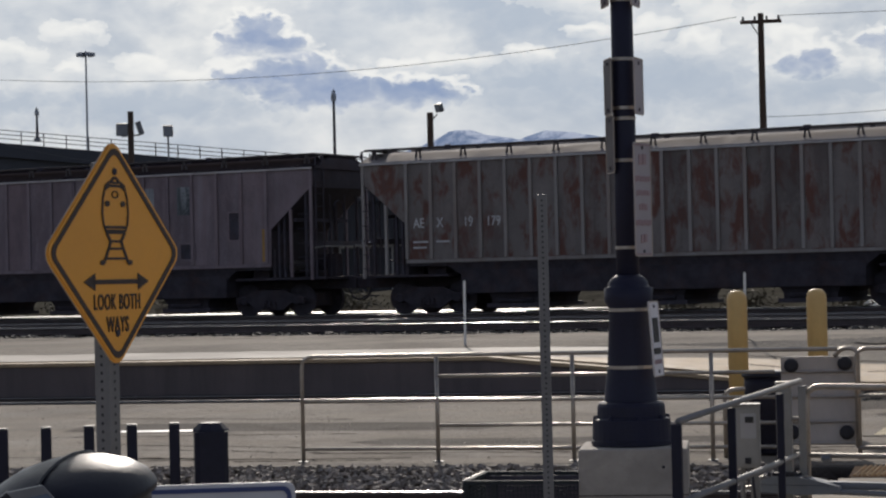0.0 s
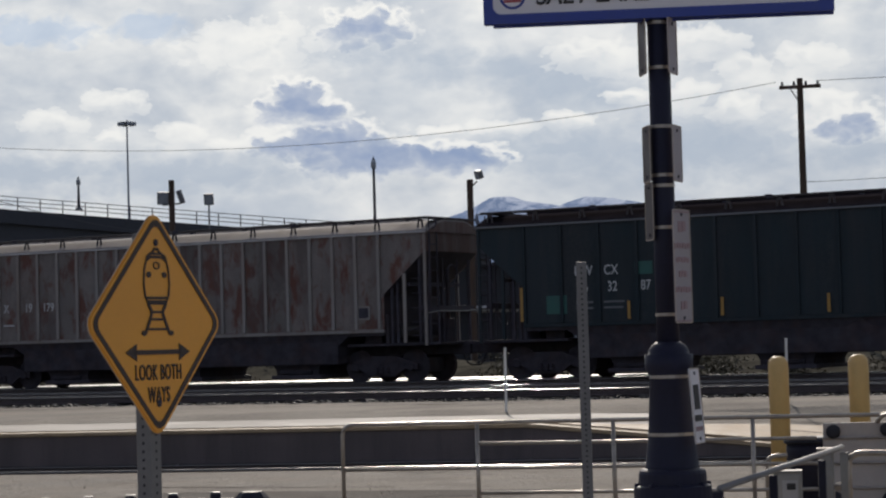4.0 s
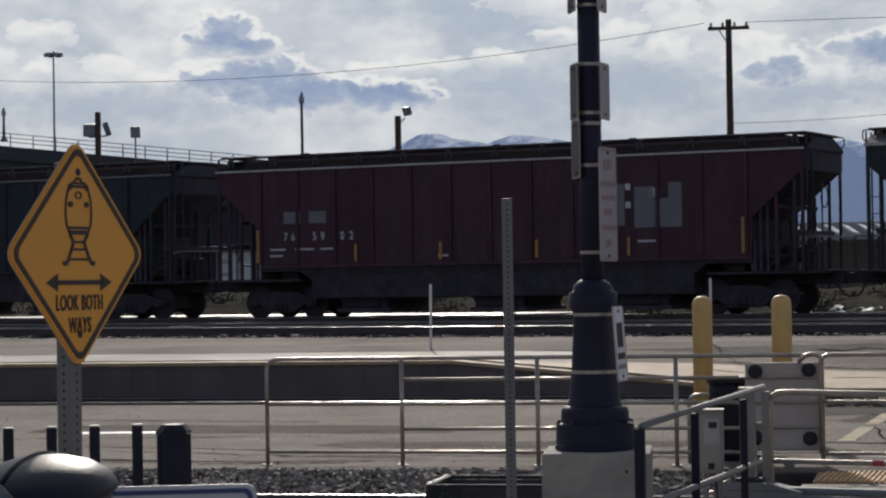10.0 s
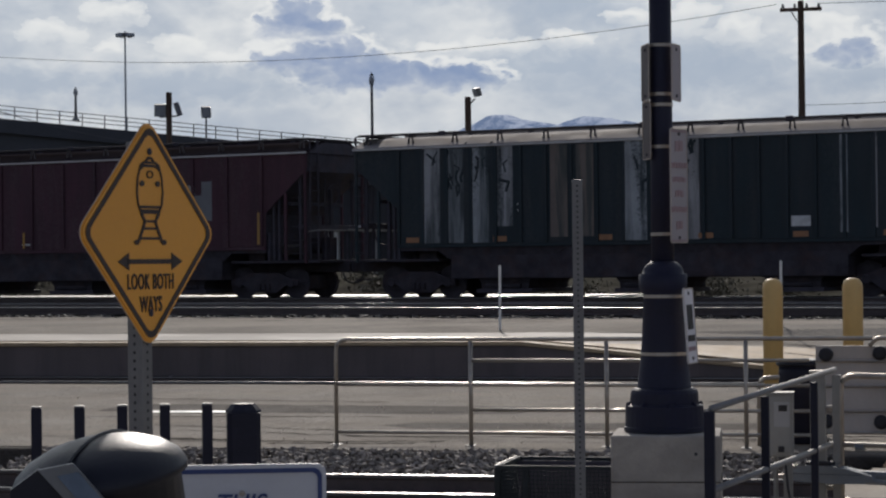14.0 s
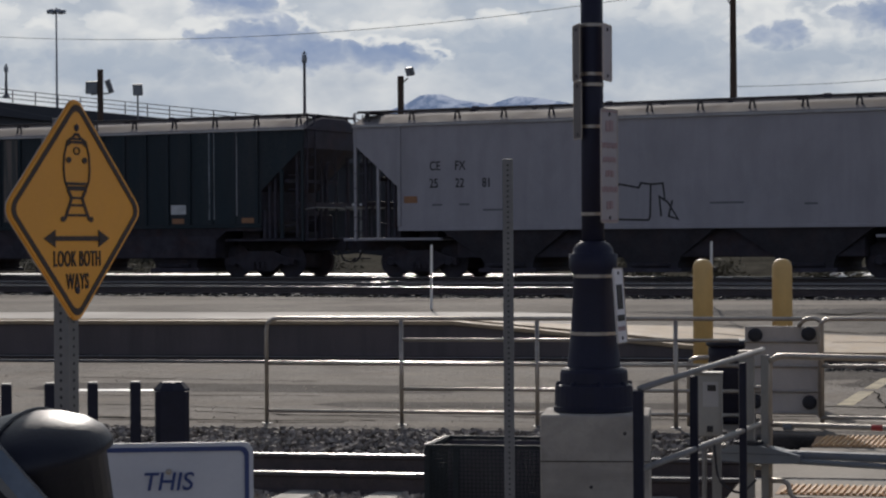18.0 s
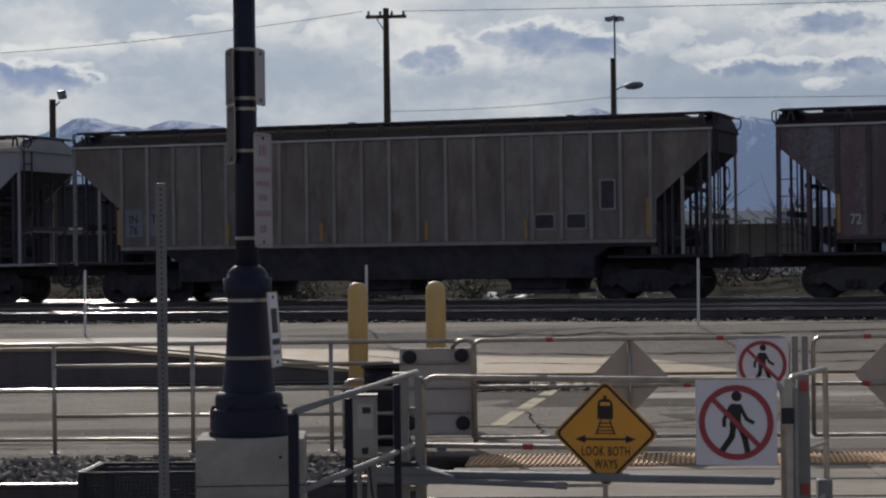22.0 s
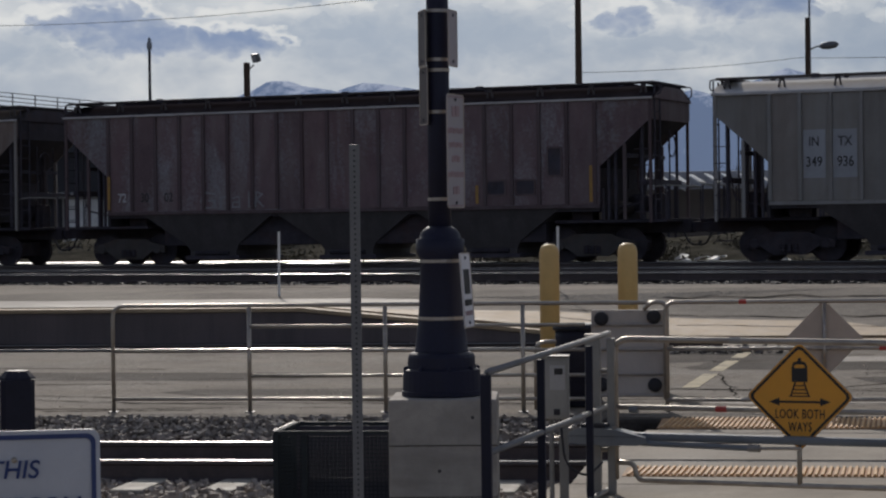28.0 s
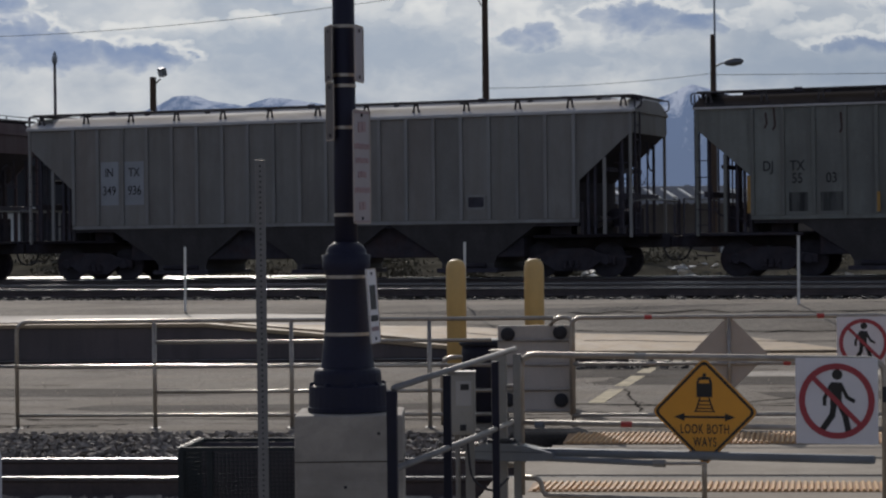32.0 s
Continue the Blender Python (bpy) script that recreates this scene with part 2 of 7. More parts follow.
# ---------------------------------------------------------------- materials
def material(name, color, rough=0.6, metal=0.0, vary=0.25, grain=6.0, fine=60.0, bump=0.15, dirt=None, dirt_amount=0.0, streak=False, streak_stops=(0.45, 0.75), spec=0.5, tint=0.0, relief=0.01, wear=None, wear_amount=0.0, wear_stops=(0.5, 0.62), wear_stretch=0.35):
    """A painted, cast or mineral surface: base colour, cloudy variation, fine grain, dirt patches or streaks."""
    m = bpy.data.materials.new(name)
    m.use_nodes = True
    N = Nodes(m.node_tree)
    pos = N.add("ShaderNodeTexCoord").outputs["Object"]
    if tint:
        rnd = N.add("ShaderNodeObjectInfo").outputs["Random"]
        pos = N.scaled(pos, (1, 1, 1), N.add("ShaderNodeCombineXYZ", i0=N.math("MULTIPLY", rnd, 83.0), i1=N.math("MULTIPLY", rnd, 41.0), i2=N.math("MULTIPLY", rnd, 17.0)).outputs[0])
    coarse = N.noise(pos, grain, 5.0, 0.6)
    small = N.noise(pos, fine, 3.0, 0.6)
    dark = tuple(c * (1 - vary) for c in color)
    light = tuple(min(1.0, c * (1 + vary)) for c in color)
    col = N.ramp(coarse, [(0.32, dark), (0.68, light)])
    col = N.mix(0.30, col, N.ramp(small, [(0.3, dark), (0.7, light)]))
    if dirt:
        v = N.scaled(pos, (1.0, 1.0, 0.09 if streak is True else streak)) if streak else pos
        d = N.noise(v, 2.6 if streak else grain * 0.6, 6.0, 0.62, 0.3)
        f = N.math("MULTIPLY", N.ramp(d, [(streak_stops[0], 0.0), (streak_stops[1], 1.0)]), dirt_amount)
        col = N.mix(f, col, (*dirt, 1))
    if wear:
        v = N.scaled(pos, (1.0, 1.0, wear_stretch), (17.0, 9.0, 4.0))
        f = N.math("MULTIPLY", N.ramp(N.math("ADD", N.math("MULTIPLY", N.noise(v, 0.9, 8.0, 0.66, 0.5), 0.75), N.math("MULTIPLY", small, 0.25)), [(wear_stops[0], 0.0), (wear_stops[1], 1.0)]), wear_amount)
        col = N.mix(f, col, (*wear, 1))
    if tint:
        col = N.mix(1.0, col, N.ramp(rnd, [(0.0, 1 - tint), (0.35, 1 - tint * 0.45), (0.4, (1.0, 1 - tint * 0.35, 1 - tint * 0.45)), (0.6, (1.0, 1 - tint * 0.1, 1 - tint * 0.1)), (1.0, 1.0 + tint * 0.3)]), "MULTIPLY")
    b = N.add("ShaderNodeBsdfPrincipled", Base_Color=col, Metallic=metal)
    b.inputs["Specular IOR Level"].default_value = spec
    N.put(b, "Roughness", N.add("ShaderNodeMapRange", i0=coarse, i1=0.3, i2=0.7, i3=max(0.05, rough - 0.12), i4=min(1.0, rough + 0.12)).outputs[0])
    bp = N.add("ShaderNodeBump", Strength=bump, Distance=relief, Height=small)
    N.put(b, "Normal", bp.outputs[0])
    N.t.links.new(b.outputs[0], N.add("ShaderNodeOutputMaterial").inputs[0])
    return m


RUST, GRIME, SOOT = (0.13, 0.055, 0.03), (0.06, 0.055, 0.05), (0.02, 0.02, 0.022)
galv = material("galvanized_steel", (0.42, 0.375, 0.32), 0.44, 0.7, 0.2, 9, 90, 0.08, GRIME, 0.3)
galv_dull = material("dulled_galvanized_pipe", (0.38, 0.345, 0.30), 0.58, 0.5, 0.25, 9, 90, 0.1, GRIME, 0.4)
galv_flat = material("galvanized_sheet", (0.26, 0.25, 0.23), 0.55, 0.3, 0.15, 5, 70, 0.1, GRIME, 0.25)
post_steel = material("dull_galvanized_post", (0.175, 0.17, 0.165), 0.6, 0.2, 0.2, 5, 70, 0.12, GRIME, 0.35)
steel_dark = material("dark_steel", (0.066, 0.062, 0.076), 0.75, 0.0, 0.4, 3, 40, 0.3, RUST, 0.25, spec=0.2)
board_mat = material("sooty_grating_steel", (0.085, 0.078, 0.078), 0.8, 0.0, 0.4, 2, 40, 0.3, (0.12, 0.10, 0.09), 0.5, spec=0.2)
truck_mat = material("sooty_cast_steel", (0.058, 0.053, 0.062), 0.9, 0.0, 0.4, 3, 40, 0.3, RUST, 0.25, spec=0.1)
truck_pale = material("dusty_cast_steel", (0.075, 0.068, 0.064), 0.8, 0.1, 0.4, 3, 40, 0.3, RUST, 0.3)
rail_web = material("rusty_rail_steel", (0.085, 0.066, 0.062), 0.85, 0.0, 0.4, 5, 60, 0.3)
rail_top = material("polished_rail_head", (0.15, 0.147, 0.145), 0.20, 1.0, 0.1, 3, 80, 0.02)
black_paint = material("black_powder_coat", (0.019, 0.019, 0.031), 0.6, 0.0, 0.3, 8, 80, 0.08, spec=0.2)
navy_paint = material("navy_cast_iron_paint", (0.014, 0.0145, 0.032), 0.6, 0.0, 0.3, 6, 50, 0.12, spec=0.3)
concrete = material("board_marked_concrete", (0.36, 0.325, 0.28), 0.85, 0, 0.28, 2.6, 30, 0.5, (0.19, 0.165, 0.145), 0.75, wear=(0.20, 0.18, 0.16), wear_amount=0.6, wear_stops=(0.46, 0.62), wear_stretch=3.5)
pavement_mat = material("worn_grey_asphalt", (0.188, 0.161, 0.128), 0.95, 0, 0.36, 0.7, 11, 1.0, (0.085, 0.071, 0.058), 0.85, spec=0.25, relief=0.05)
rail_dull = material("worn_rail_head", (0.075, 0.072, 0.07), 0.3, 1.0, 0.1, 3, 80, 0.02)
apron_mat = material("worn_pale_apron_concrete", (0.255, 0.225, 0.185), 0.95, 0, 0.35, 0.5, 12, 0.8, (0.11, 0.094, 0.078), 0.85, spec=0.1, relief=0.04)
platform_mat = material("bright_platform_concrete", (0.40, 0.365, 0.315), 0.85, 0, 0.16, 0.6, 26, 0.3, (0.23, 0.20, 0.165), 0.55, spec=0.3)
# low base colour holds the shade on the platform's face; streaks are stains
wall_mat = material("shaded_stained_wall_concrete", (0.135, 0.110, 0.106), 0.9, 0, 0.2, 1.0, 30, 0.3, (0.05, 0.048, 0.046), 0.6, True)
crossing_mat = material("sunlit_crossing_concrete", (0.345, 0.30, 0.24), 0.9, 0, 0.32, 1.0, 24, 0.5, (0.14, 0.118, 0.095), 0.9, spec=0.2)
walk_mat = material("crossing_concrete", (0.30, 0.265, 0.22), 0.85, 0, 0.2, 1.2, 30, 0.4, (0.19, 0.17, 0.15), 0.6)
glare_mat = material("pale_glare_ground", (0.52, 0.50, 0.46), 0.42, 0, 0.12, 0.5, 20, 0.1, (0.36, 0.34, 0.31), 0.4)
tan_edge = material("tan_tactile_edge", (0.41, 0.30, 0.18), 0.75, 0, 0.2, 4, 50, 0.25, GRIME, 0.3)
# one paver in two colours: gap shade painted brown, sunlit rib tops pale
tactile_base = material("shaded_tactile_base", (0.34, 0.19, 0.085), 0.8, 0, 0.2, 5, 60, 0.2, GRIME, 0.3)
tactile_mat = material("sunlit_tactile_paver", (0.62, 0.37, 0.16), 0.7, 0, 0.2, 5, 60, 0.2, GRIME, 0.3)
ballast_bed = material("ballast_bed", (0.10, 0.088, 0.08), 0.95, 0, 0.5, 14, 60, 1.0, (0.03, 0.03, 0.03), 0.6, spec=0.0)
stone_mat = material("crushed_stone", (0.37, 0.315, 0.26), 0.85, 0, 0.6, 7, 60, 0.4, (0.12, 0.10, 0.085), 0.6)
stone_grey = material("grey_crushed_stone", (0.27, 0.235, 0.20), 0.85, 0, 0.6, 7, 60, 0.4, (0.11, 0.095, 0.08), 0.6)
stone_dark = material("oily_crushed_stone", (0.075, 0.068, 0.06), 0.85, 0, 0.55, 9, 60, 0.4)
tie_mat = material("concrete_tie", (0.34, 0.31, 0.25), 0.8, 0, 0.15, 5, 40, 0.2)
yard_mat = material("yard_dirt_and_gravel", (0.10, 0.092, 0.076), 0.95, 0, 0.4, 0.12, 6, 0.6, (0.06, 0.062, 0.035), 0.7, spec=0.0)
yellow_post = material("yellow_bollard_sleeve", (0.66, 0.43, 0.155), 0.5, 0, 0.1, 3, 40, 0.06, (0.40, 0.28, 0.11), 0.35, True)
sign_yellow = material("retroreflective_yellow", (0.74, 0.33, 0.03), 0.45, 0, 0.06, 4, 90, 0.03, (0.40, 0.22, 0.05), 0.3)
sign_orange = material("faded_yellow_sheet", (0.80, 0.36, 0.045), 0.45, 0, 0.06, 4, 90, 0.03)
faded_ink = material("sun_faded_sign_ink", (0.052, 0.034, 0.027), 0.6, 0, 0.3, 8, 80, 0.02)
sign_black = material("black_sign_ink", (0.016, 0.014, 0.013), 0.5, 0, 0.2, 8, 80, 0.02)
patch_label = material("yellowed_paper_label", (0.40, 0.38, 0.36), 0.7, 0, 0.1, 6, 80, 0.03)
sign_worn = material("dulled_white_sign_sheet", (0.36, 0.32, 0.33), 0.6, 0, 0.08, 3, 80, 0.03, (0.25, 0.23, 0.22), 0.3)
sign_white = material("white_sign_sheet", (0.74, 0.71, 0.72), 0.5, 0, 0.05, 3, 80, 0.02, (0.45, 0.43, 0.4), 0.2)
notice_white = material("greyish_white_notice", (0.55, 0.55, 0.565), 0.5, 0, 0.06, 3, 80, 0.02, (0.36, 0.37, 0.42), 0.5)
sign_back = material("aluminium_sign_back", (0.46, 0.39, 0.32), 0.7, 0.0, 0.12, 3, 80, 0.04, GRIME, 0.2)
sign_red = material("red_sign_ink", (0.36, 0.045, 0.055), 0.5, 0, 0.1, 6, 80, 0.02)
sign_pink = material("faded_red_ink", (0.30, 0.20, 0.21), 0.5, 0, 0.1, 6, 80, 0.02)
sign_blue = material("blue_sign_paint", (0.03, 0.055, 0.28), 0.45, 0, 0.1, 6, 80, 0.02)
border_blue = material("faded_dark_blue_ink", (0.035, 0.055, 0.16), 0.5, 0, 0.1, 6, 80, 0.02)
sign_navy = material("navy_sign_ink", (0.032, 0.055, 0.17), 0.5, 0, 0.1, 6, 80, 0.02)
red_tape = material("red_reflector", (0.42, 0.05, 0.04), 0.4, 0, 0.2, 8, 80, 0.05)
cabinet_mat = material("grey_enamel_cabinet", (0.31, 0.295, 0.26), 0.5, 0, 0.1, 3, 60, 0.05, GRIME, 0.3)
panel_mat = material("taupe_panel", (0.46, 0.41, 0.36), 0.6, 0, 0.12, 2, 60, 0.06, GRIME, 0.35)
rubber = material("black_rubber", (0.022, 0.021, 0.025), 0.7, 0, 0.3, 9, 60, 0.1)
lid_mat = material("weathered_black_plastic", (0.012, 0.013, 0.021), 0.40, 0, 0.3, 4, 70, 0.08, (0.03, 0.03, 0.036), 0.4, spec=0.25)
flap_mat = material("blue_grey_glossy_plastic", (0.10, 0.14, 0.20), 0.22, 0, 0.25, 6, 50, 0.05, (0.25, 0.28, 0.30), 0.4)
green_mesh = material("dark_green_coated_steel", (0.030, 0.035, 0.037), 0.8, 0, 0.3, 5, 60, 0.1, spec=0.2)
wood_pole = material("creosoted_pole", (0.085, 0.055, 0.038), 0.9, 0, 0.3, 2, 30, 0.4, (0.03, 0.025, 0.02), 0.5, True)
bridge_mat = material("bridge_girder_paint", (0.055, 0.058, 0.066), 0.8, 0, 0.25, 0.3, 4, 0.2)
deck_mat = material("bridge_deck_concrete", (0.22, 0.22, 0.21), 0.85, 0, 0.2, 0.3, 4, 0.2)
rail_grey = material("weathered_grey_rail", (0.21, 0.205, 0.20), 0.6, 0.2, 0.2, 5, 70, 0.12, GRIME, 0.35)
actuator_mat = material("blue_grey_actuator_paint", (0.175, 0.19, 0.205), 0.5, 0.1, 0.15, 3, 40, 0.06, GRIME, 0.3)
lamp_metal = material("grey_lamp_metal", (0.16, 0.165, 0.17), 0.5, 0.4, 0.2, 3, 40, 0.1)
glass_lamp = material("frosted_lamp_glass", (0.30, 0.32, 0.34), 0.3, 0, 0.05, 3, 40, 0.02)
white_paint = material("weathered_white_paint", (0.70, 0.70, 0.67), 0.6, 0, 0.1, 3, 40, 0.05, GRIME, 0.2)
# paler, bluer metal: distance haze is put into the mast's colour
mast_metal = material("hazy_galvanized_mast", (0.30, 0.33, 0.37), 0.6, 0.2, 0.1, 0.5, 10, 0.05)
plate_brown = material("weathered_brown_plate", (0.085, 0.068, 0.066), 0.6, 0.0, 0.2, 4, 60, 0.05)
shed_dark = material("dark_ribbed_wall", (0.030, 0.030, 0.033), 0.8, 0, 0.25, 0.4, 8, 0.2)
berm_mat = material("dry_grass_bank", (0.085, 0.079, 0.062), 0.95, 0, 0.6, 0.9, 6, 0.8, (0.105, 0.093, 0.080), 0.6, spec=0.0)
hall_mat = material("taupe_hall_wall", (0.17, 0.145, 0.125), 0.9, 0, 0.2, 0.3, 4, 0.1)
shed_mat = material("pale_corrugated_wall", (0.36, 0.375, 0.40), 0.7, 0, 0.15, 0.4, 8, 0.2, GRIME, 0.3, True)
roof_white = material("white_membrane_roof", (0.72, 0.72, 0.70), 0.6, 0, 0.1, 0.4, 8, 0.1)
leaf_mat = material("dry_shrub_leaf", (0.088, 0.082, 0.056), 0.8, 0, 0.5, 1.2, 14, 0.1)
leaf_dark = material("bare_tree_twig", (0.05, 0.045, 0.038), 0.9, 0, 0.4, 1.2, 14, 0.1)
rubble_mat = material("pale_rubble", (0.46, 0.44, 0.41), 0.9, 0, 0.35, 3, 20, 0.5)
wire_mat = material("weathered_cable", (0.10, 0.10, 0.105), 0.7, 0.3, 0.2, 3, 30, 0.05)
stripe_mat = material("worn_cream_road_paint", (0.50, 0.43, 0.28), 0.9, 0, 0.25, 4, 40, 0.15, (0.20, 0.17, 0.14), 0.75, spec=0.2)
asphalt_patch = material("dark_patched_asphalt", (0.072, 0.062, 0.053), 0.95, 0, 0.4, 1.4, 14, 1.0, (0.13, 0.11, 0.09), 0.5, spec=0.1, relief=0.04)
crack_mat = material("tar_filled_crack", (0.022, 0.02, 0.019), 1.0, 0, 0.3, 6, 40, 0.2, spec=0.0)
# base raised so the eaves' colour carries the sun on their top lip
roof_edge = material("sunlit_weathered_eave_sheet", (0.52, 0.50, 0.475), 0.75, 0.0, 0.15, 2, 40, 0.1, RUST, 0.35, spec=0.1)
hazard_yellow = material("yellow_reflective_strip", (0.44, 0.24, 0.05), 0.5, 0, 0.15, 6, 60, 0.03, GRIME, 0.3)
hazard_orange = material("orange_reflective_strip", (0.34, 0.16, 0.07), 0.5, 0, 0.15, 6, 60, 0.03, GRIME, 0.3)
mark_white = material("stencilled_white_paint", (0.60, 0.60, 0.58), 0.6, 0, 0.2, 5, 60, 0.03, GRIME, 0.35)
mark_black = material("stencilled_black_paint", (0.03, 0.03, 0.03), 0.6, 0, 0.2, 5, 60, 0.03)


# ---------------------------------------------------------------- building helpers
def thing(name, label="", category="", loc=(0, 0, 0), rz=0.0, group="", kind=""):
    ob = new(name)
    ob.empty_display_size = 0.1
    ob.matrix_basis = pose(*loc, 0, 0, rz)
    return tagged(ob, label, category, group, kind)


def finish(bm, mat, smooth=False):
    me = bpy.data.meshes.new("mesh")
    bmesh.ops.recalc_face_normals(bm, faces=bm.faces)
    bm.to_mesh(me)
    bm.free()
    me.materials.append(mat)
    if smooth:
        me.polygons.foreach_set("use_smooth", [True] * len(me.polygons))
    return me


def part(name, bm, mat, parent=None, label="", smooth=False, at=None):
    """Links a bmesh (or a ready mesh) as one object under a thing or a part."""
    me = finish(bm, mat, smooth) if isinstance(bm, bmesh.types.BMesh) else bm
    ob = new(name, me)
    if parent is not None:
        ob.parent = parent
    if at is not None:
        ob.matrix_basis = at
    return tagged(ob, label)


def setting(name, bm, mat, label, category, kind="structure", smooth=False):
    return tagged(part(name, bm, mat, None, "", smooth), label, category, "", kind)


def box(x0, y0, z0, x1, y1, z1, bevel=0.0, bm=None):
    own = bm is None
    b = bmesh.new()
    vs = [b.verts.new(p) for p in ((x0, y0, z0), (x1, y0, z0), (x1, y1, z0), (x0, y1, z0), (x0, y0, z1), (x1, y0, z1), (x1, y1, z1), (x0, y1, z1))]
    for f in ((0, 3, 2, 1), (4, 5, 6, 7), (0, 1, 5, 4), (1, 2, 6, 5), (2, 3, 7, 6), (3, 0, 4, 7)):
        b.faces.new([vs[i] for i in f])
    if bevel:
        bmesh.ops.bevel(b, geom=b.edges[:], offset=bevel, segments=2, affect="EDGES", profile=0.6)
    if own:
        return b
    me = bpy.data.meshes.new("tmp")
    b.to_mesh(me), b.free()
    bm.from_mesh(me)
    bpy.data.meshes.remove(me)
    return bm


def tube(points, r, seg=8, bm=None, r2=None, cap=True):
    """A round bar along a line of points."""
    b = bm or bmesh.new()
    pts = [Vector(p) for p in points]
    rings = []
    for i, p in enumerate(pts):
        d = (pts[min(i + 1, len(pts) - 1)] - pts[max(i - 1, 0)]).normalized()
        up = Vector((0, 0, 1)) if abs(d.z) < 0.9 else Vector((0, 1, 0))
        u = d.cross(up).normalized()
        v = u.cross(d)
        k = r if r2 is None else r + (r2 - r) * i / (len(pts) - 1)
        rings.append([b.verts.new(p + k * (math.cos(a) * u + math.sin(a) * v)) for a in (2 * math.pi * j / seg for j in range(seg))])
    for a, c in zip(rings, rings[1:]):
        for j in range(seg):
            b.faces.new((a[j], a[(j + 1) % seg], c[(j + 1) % seg], c[j]))
    if cap:
        b.faces.new(rings[0][::-1]), b.faces.new(rings[-1])
    return b


def bend(points, radius=0.09, steps=4):
    """Rounds the inner corners of a line of points."""
    pts = [Vector(p) for p in points]
    out = [pts[0]]
    for a, p, c in zip(pts, pts[1:], pts[2:]):
        d1, d2 = (a - p), (c - p)
        k = min(radius, d1.length / 2, d2.length / 2)
        s, e = p + d1.normalized() * k, p + d2.normalized() * k
        for i in range(steps + 1):
            u = i / steps
            out.append(s * (1 - u) ** 2 + p * 2 * u * (1 - u) + e * u * u)
    out.append(pts[-1])
    return out


def lathe(profile, seg=20, bm=None, cx=0.0, cy=0.0):
    b = bm or bmesh.new()
    rings = [[b.verts.new((cx + r * math.cos(2 * math.pi * j / seg), cy + r * math.sin(2 * math.pi * j / seg), z)) for j in range(seg)] for r, z in profile]
    for a, c in zip(rings, rings[1:]):
        for j in range(seg):
            b.faces.new((a[j], a[(j + 1) % seg], c[(j + 1) % seg], c[j]))
    b.faces.new(rings[0][::-1]), b.faces.new(rings[-1])
    return b


def plate(outline, y0, y1, bevel=0.0, bm=None):
    """A flat plate: an outline in x and z, from y0 (front) to y1."""
    b = bm or bmesh.new()
    f = [b.verts.new((x, y0, z)) for x, z in outline]
    k = [b.verts.new((x, y1, z)) for x, z in outline]
    b.faces.new(f), b.faces.new(k[::-1])
    for i in range(len(f)):
        j = (i + 1) % len(f)
        b.faces.new((f[j], f[i], k[i], k[j]))
    return b


def arc(cx, cz, r, a0, a1, n=6):
    return [(cx + r * math.cos(radians(a0 + (a1 - a0) * i / n)), cz + r * math.sin(radians(a0 + (a1 - a0) * i / n))) for i in range(n + 1)]


def round_rect(x0, z0, x1, z1, r):
    return arc(x0 + r, z0 + r, r, 180, 270) + arc(x1 - r, z0 + r, r, 270, 360) + arc(x1 - r, z1 - r, r, 0, 90) + arc(x0 + r, z1 - r, r, 90, 180)


def diamond(h, r=0.03, cx=0.0, cz=0.0):
    pts = []
    for k, (dx, dz) in enumerate(((0, -1), (1, 0), (0, 1), (-1, 0))):
        a = -90 + 90 * k
        pts += arc(cx + dx * (h - r * 1.414), cz + dz * (h - r * 1.414), r, a - 45, a + 45, 4)
    return pts


def ring(outline_out, outline_in, y0, y1):
    """A frame between two outlines with as many points."""
    b = bmesh.new()
    rows = [[b.verts.new((x, y, z)) for x, z in o] for o, y in ((outline_out, y0), (outline_in, y0), (outline_in, y1), (outline_out, y1))]
    n = len(outline_out)
    for a, c in zip(rows, rows[1:] + rows[:1]):
        for i in range(n):
            b.faces.new((a[i], a[(i + 1) % n], c[(i + 1) % n], c[i]))
    return b


def stroke(points, w, y0, y1, bm=None):
    """A painted line of width w in x and z."""
    b = bm or bmesh.new()
    for (x0, z0), (x1, z1) in zip(points, points[1:]):
        d = math.hypot(x1 - x0, z1 - z0)
        if d < 1e-6:
            continue
        ux, uz = (x1 - x0) / d, (z1 - z0) / d
        nx, nz = -uz * w / 2, ux * w / 2
        ex, ez = ux * w * 0.25, uz * w * 0.25
        plate([(x0 - ex + nx, z0 - ez + nz), (x0 - ex - nx, z0 - ez - nz), (x1 + ex - nx, z1 + ez - nz), (x1 + ex + nx, z1 + ez + nz)], y0, y1, bm=b)
    return b


def ribbon(points, w, y):
    """A brushed line of one piece, mitred at its corners, in x and z."""
    b = bmesh.new()
    pts = [Vector((x, 0, z)) for x, z in points]
    rows = []
    for i, p in enumerate(pts):
        d0 = (p - pts[max(i - 1, 0)]).normalized() if i else (pts[1] - p).normalized()
        d1 = (pts[min(i + 1, len(pts) - 1)] - p).normalized() if i < len(pts) - 1 else d0
        n0, n1 = Vector((-d0.z, 0, d0.x)), Vector((-d1.z, 0, d1.x))
        n = (n0 + n1)
        n = n.normalized() if n.length > 0.2 else n1
        k = w / 2 / max(0.45, n.dot(n1))
        rows.append((b.verts.new((p.x + n.x * k, y, p.z + n.z * k)), b.verts.new((p.x - n.x * k, y, p.z - n.z * k))))
    for (a, c), (e, f) in zip(rows, rows[1:]):
        b.faces.new((a, e, f, c))
    return b


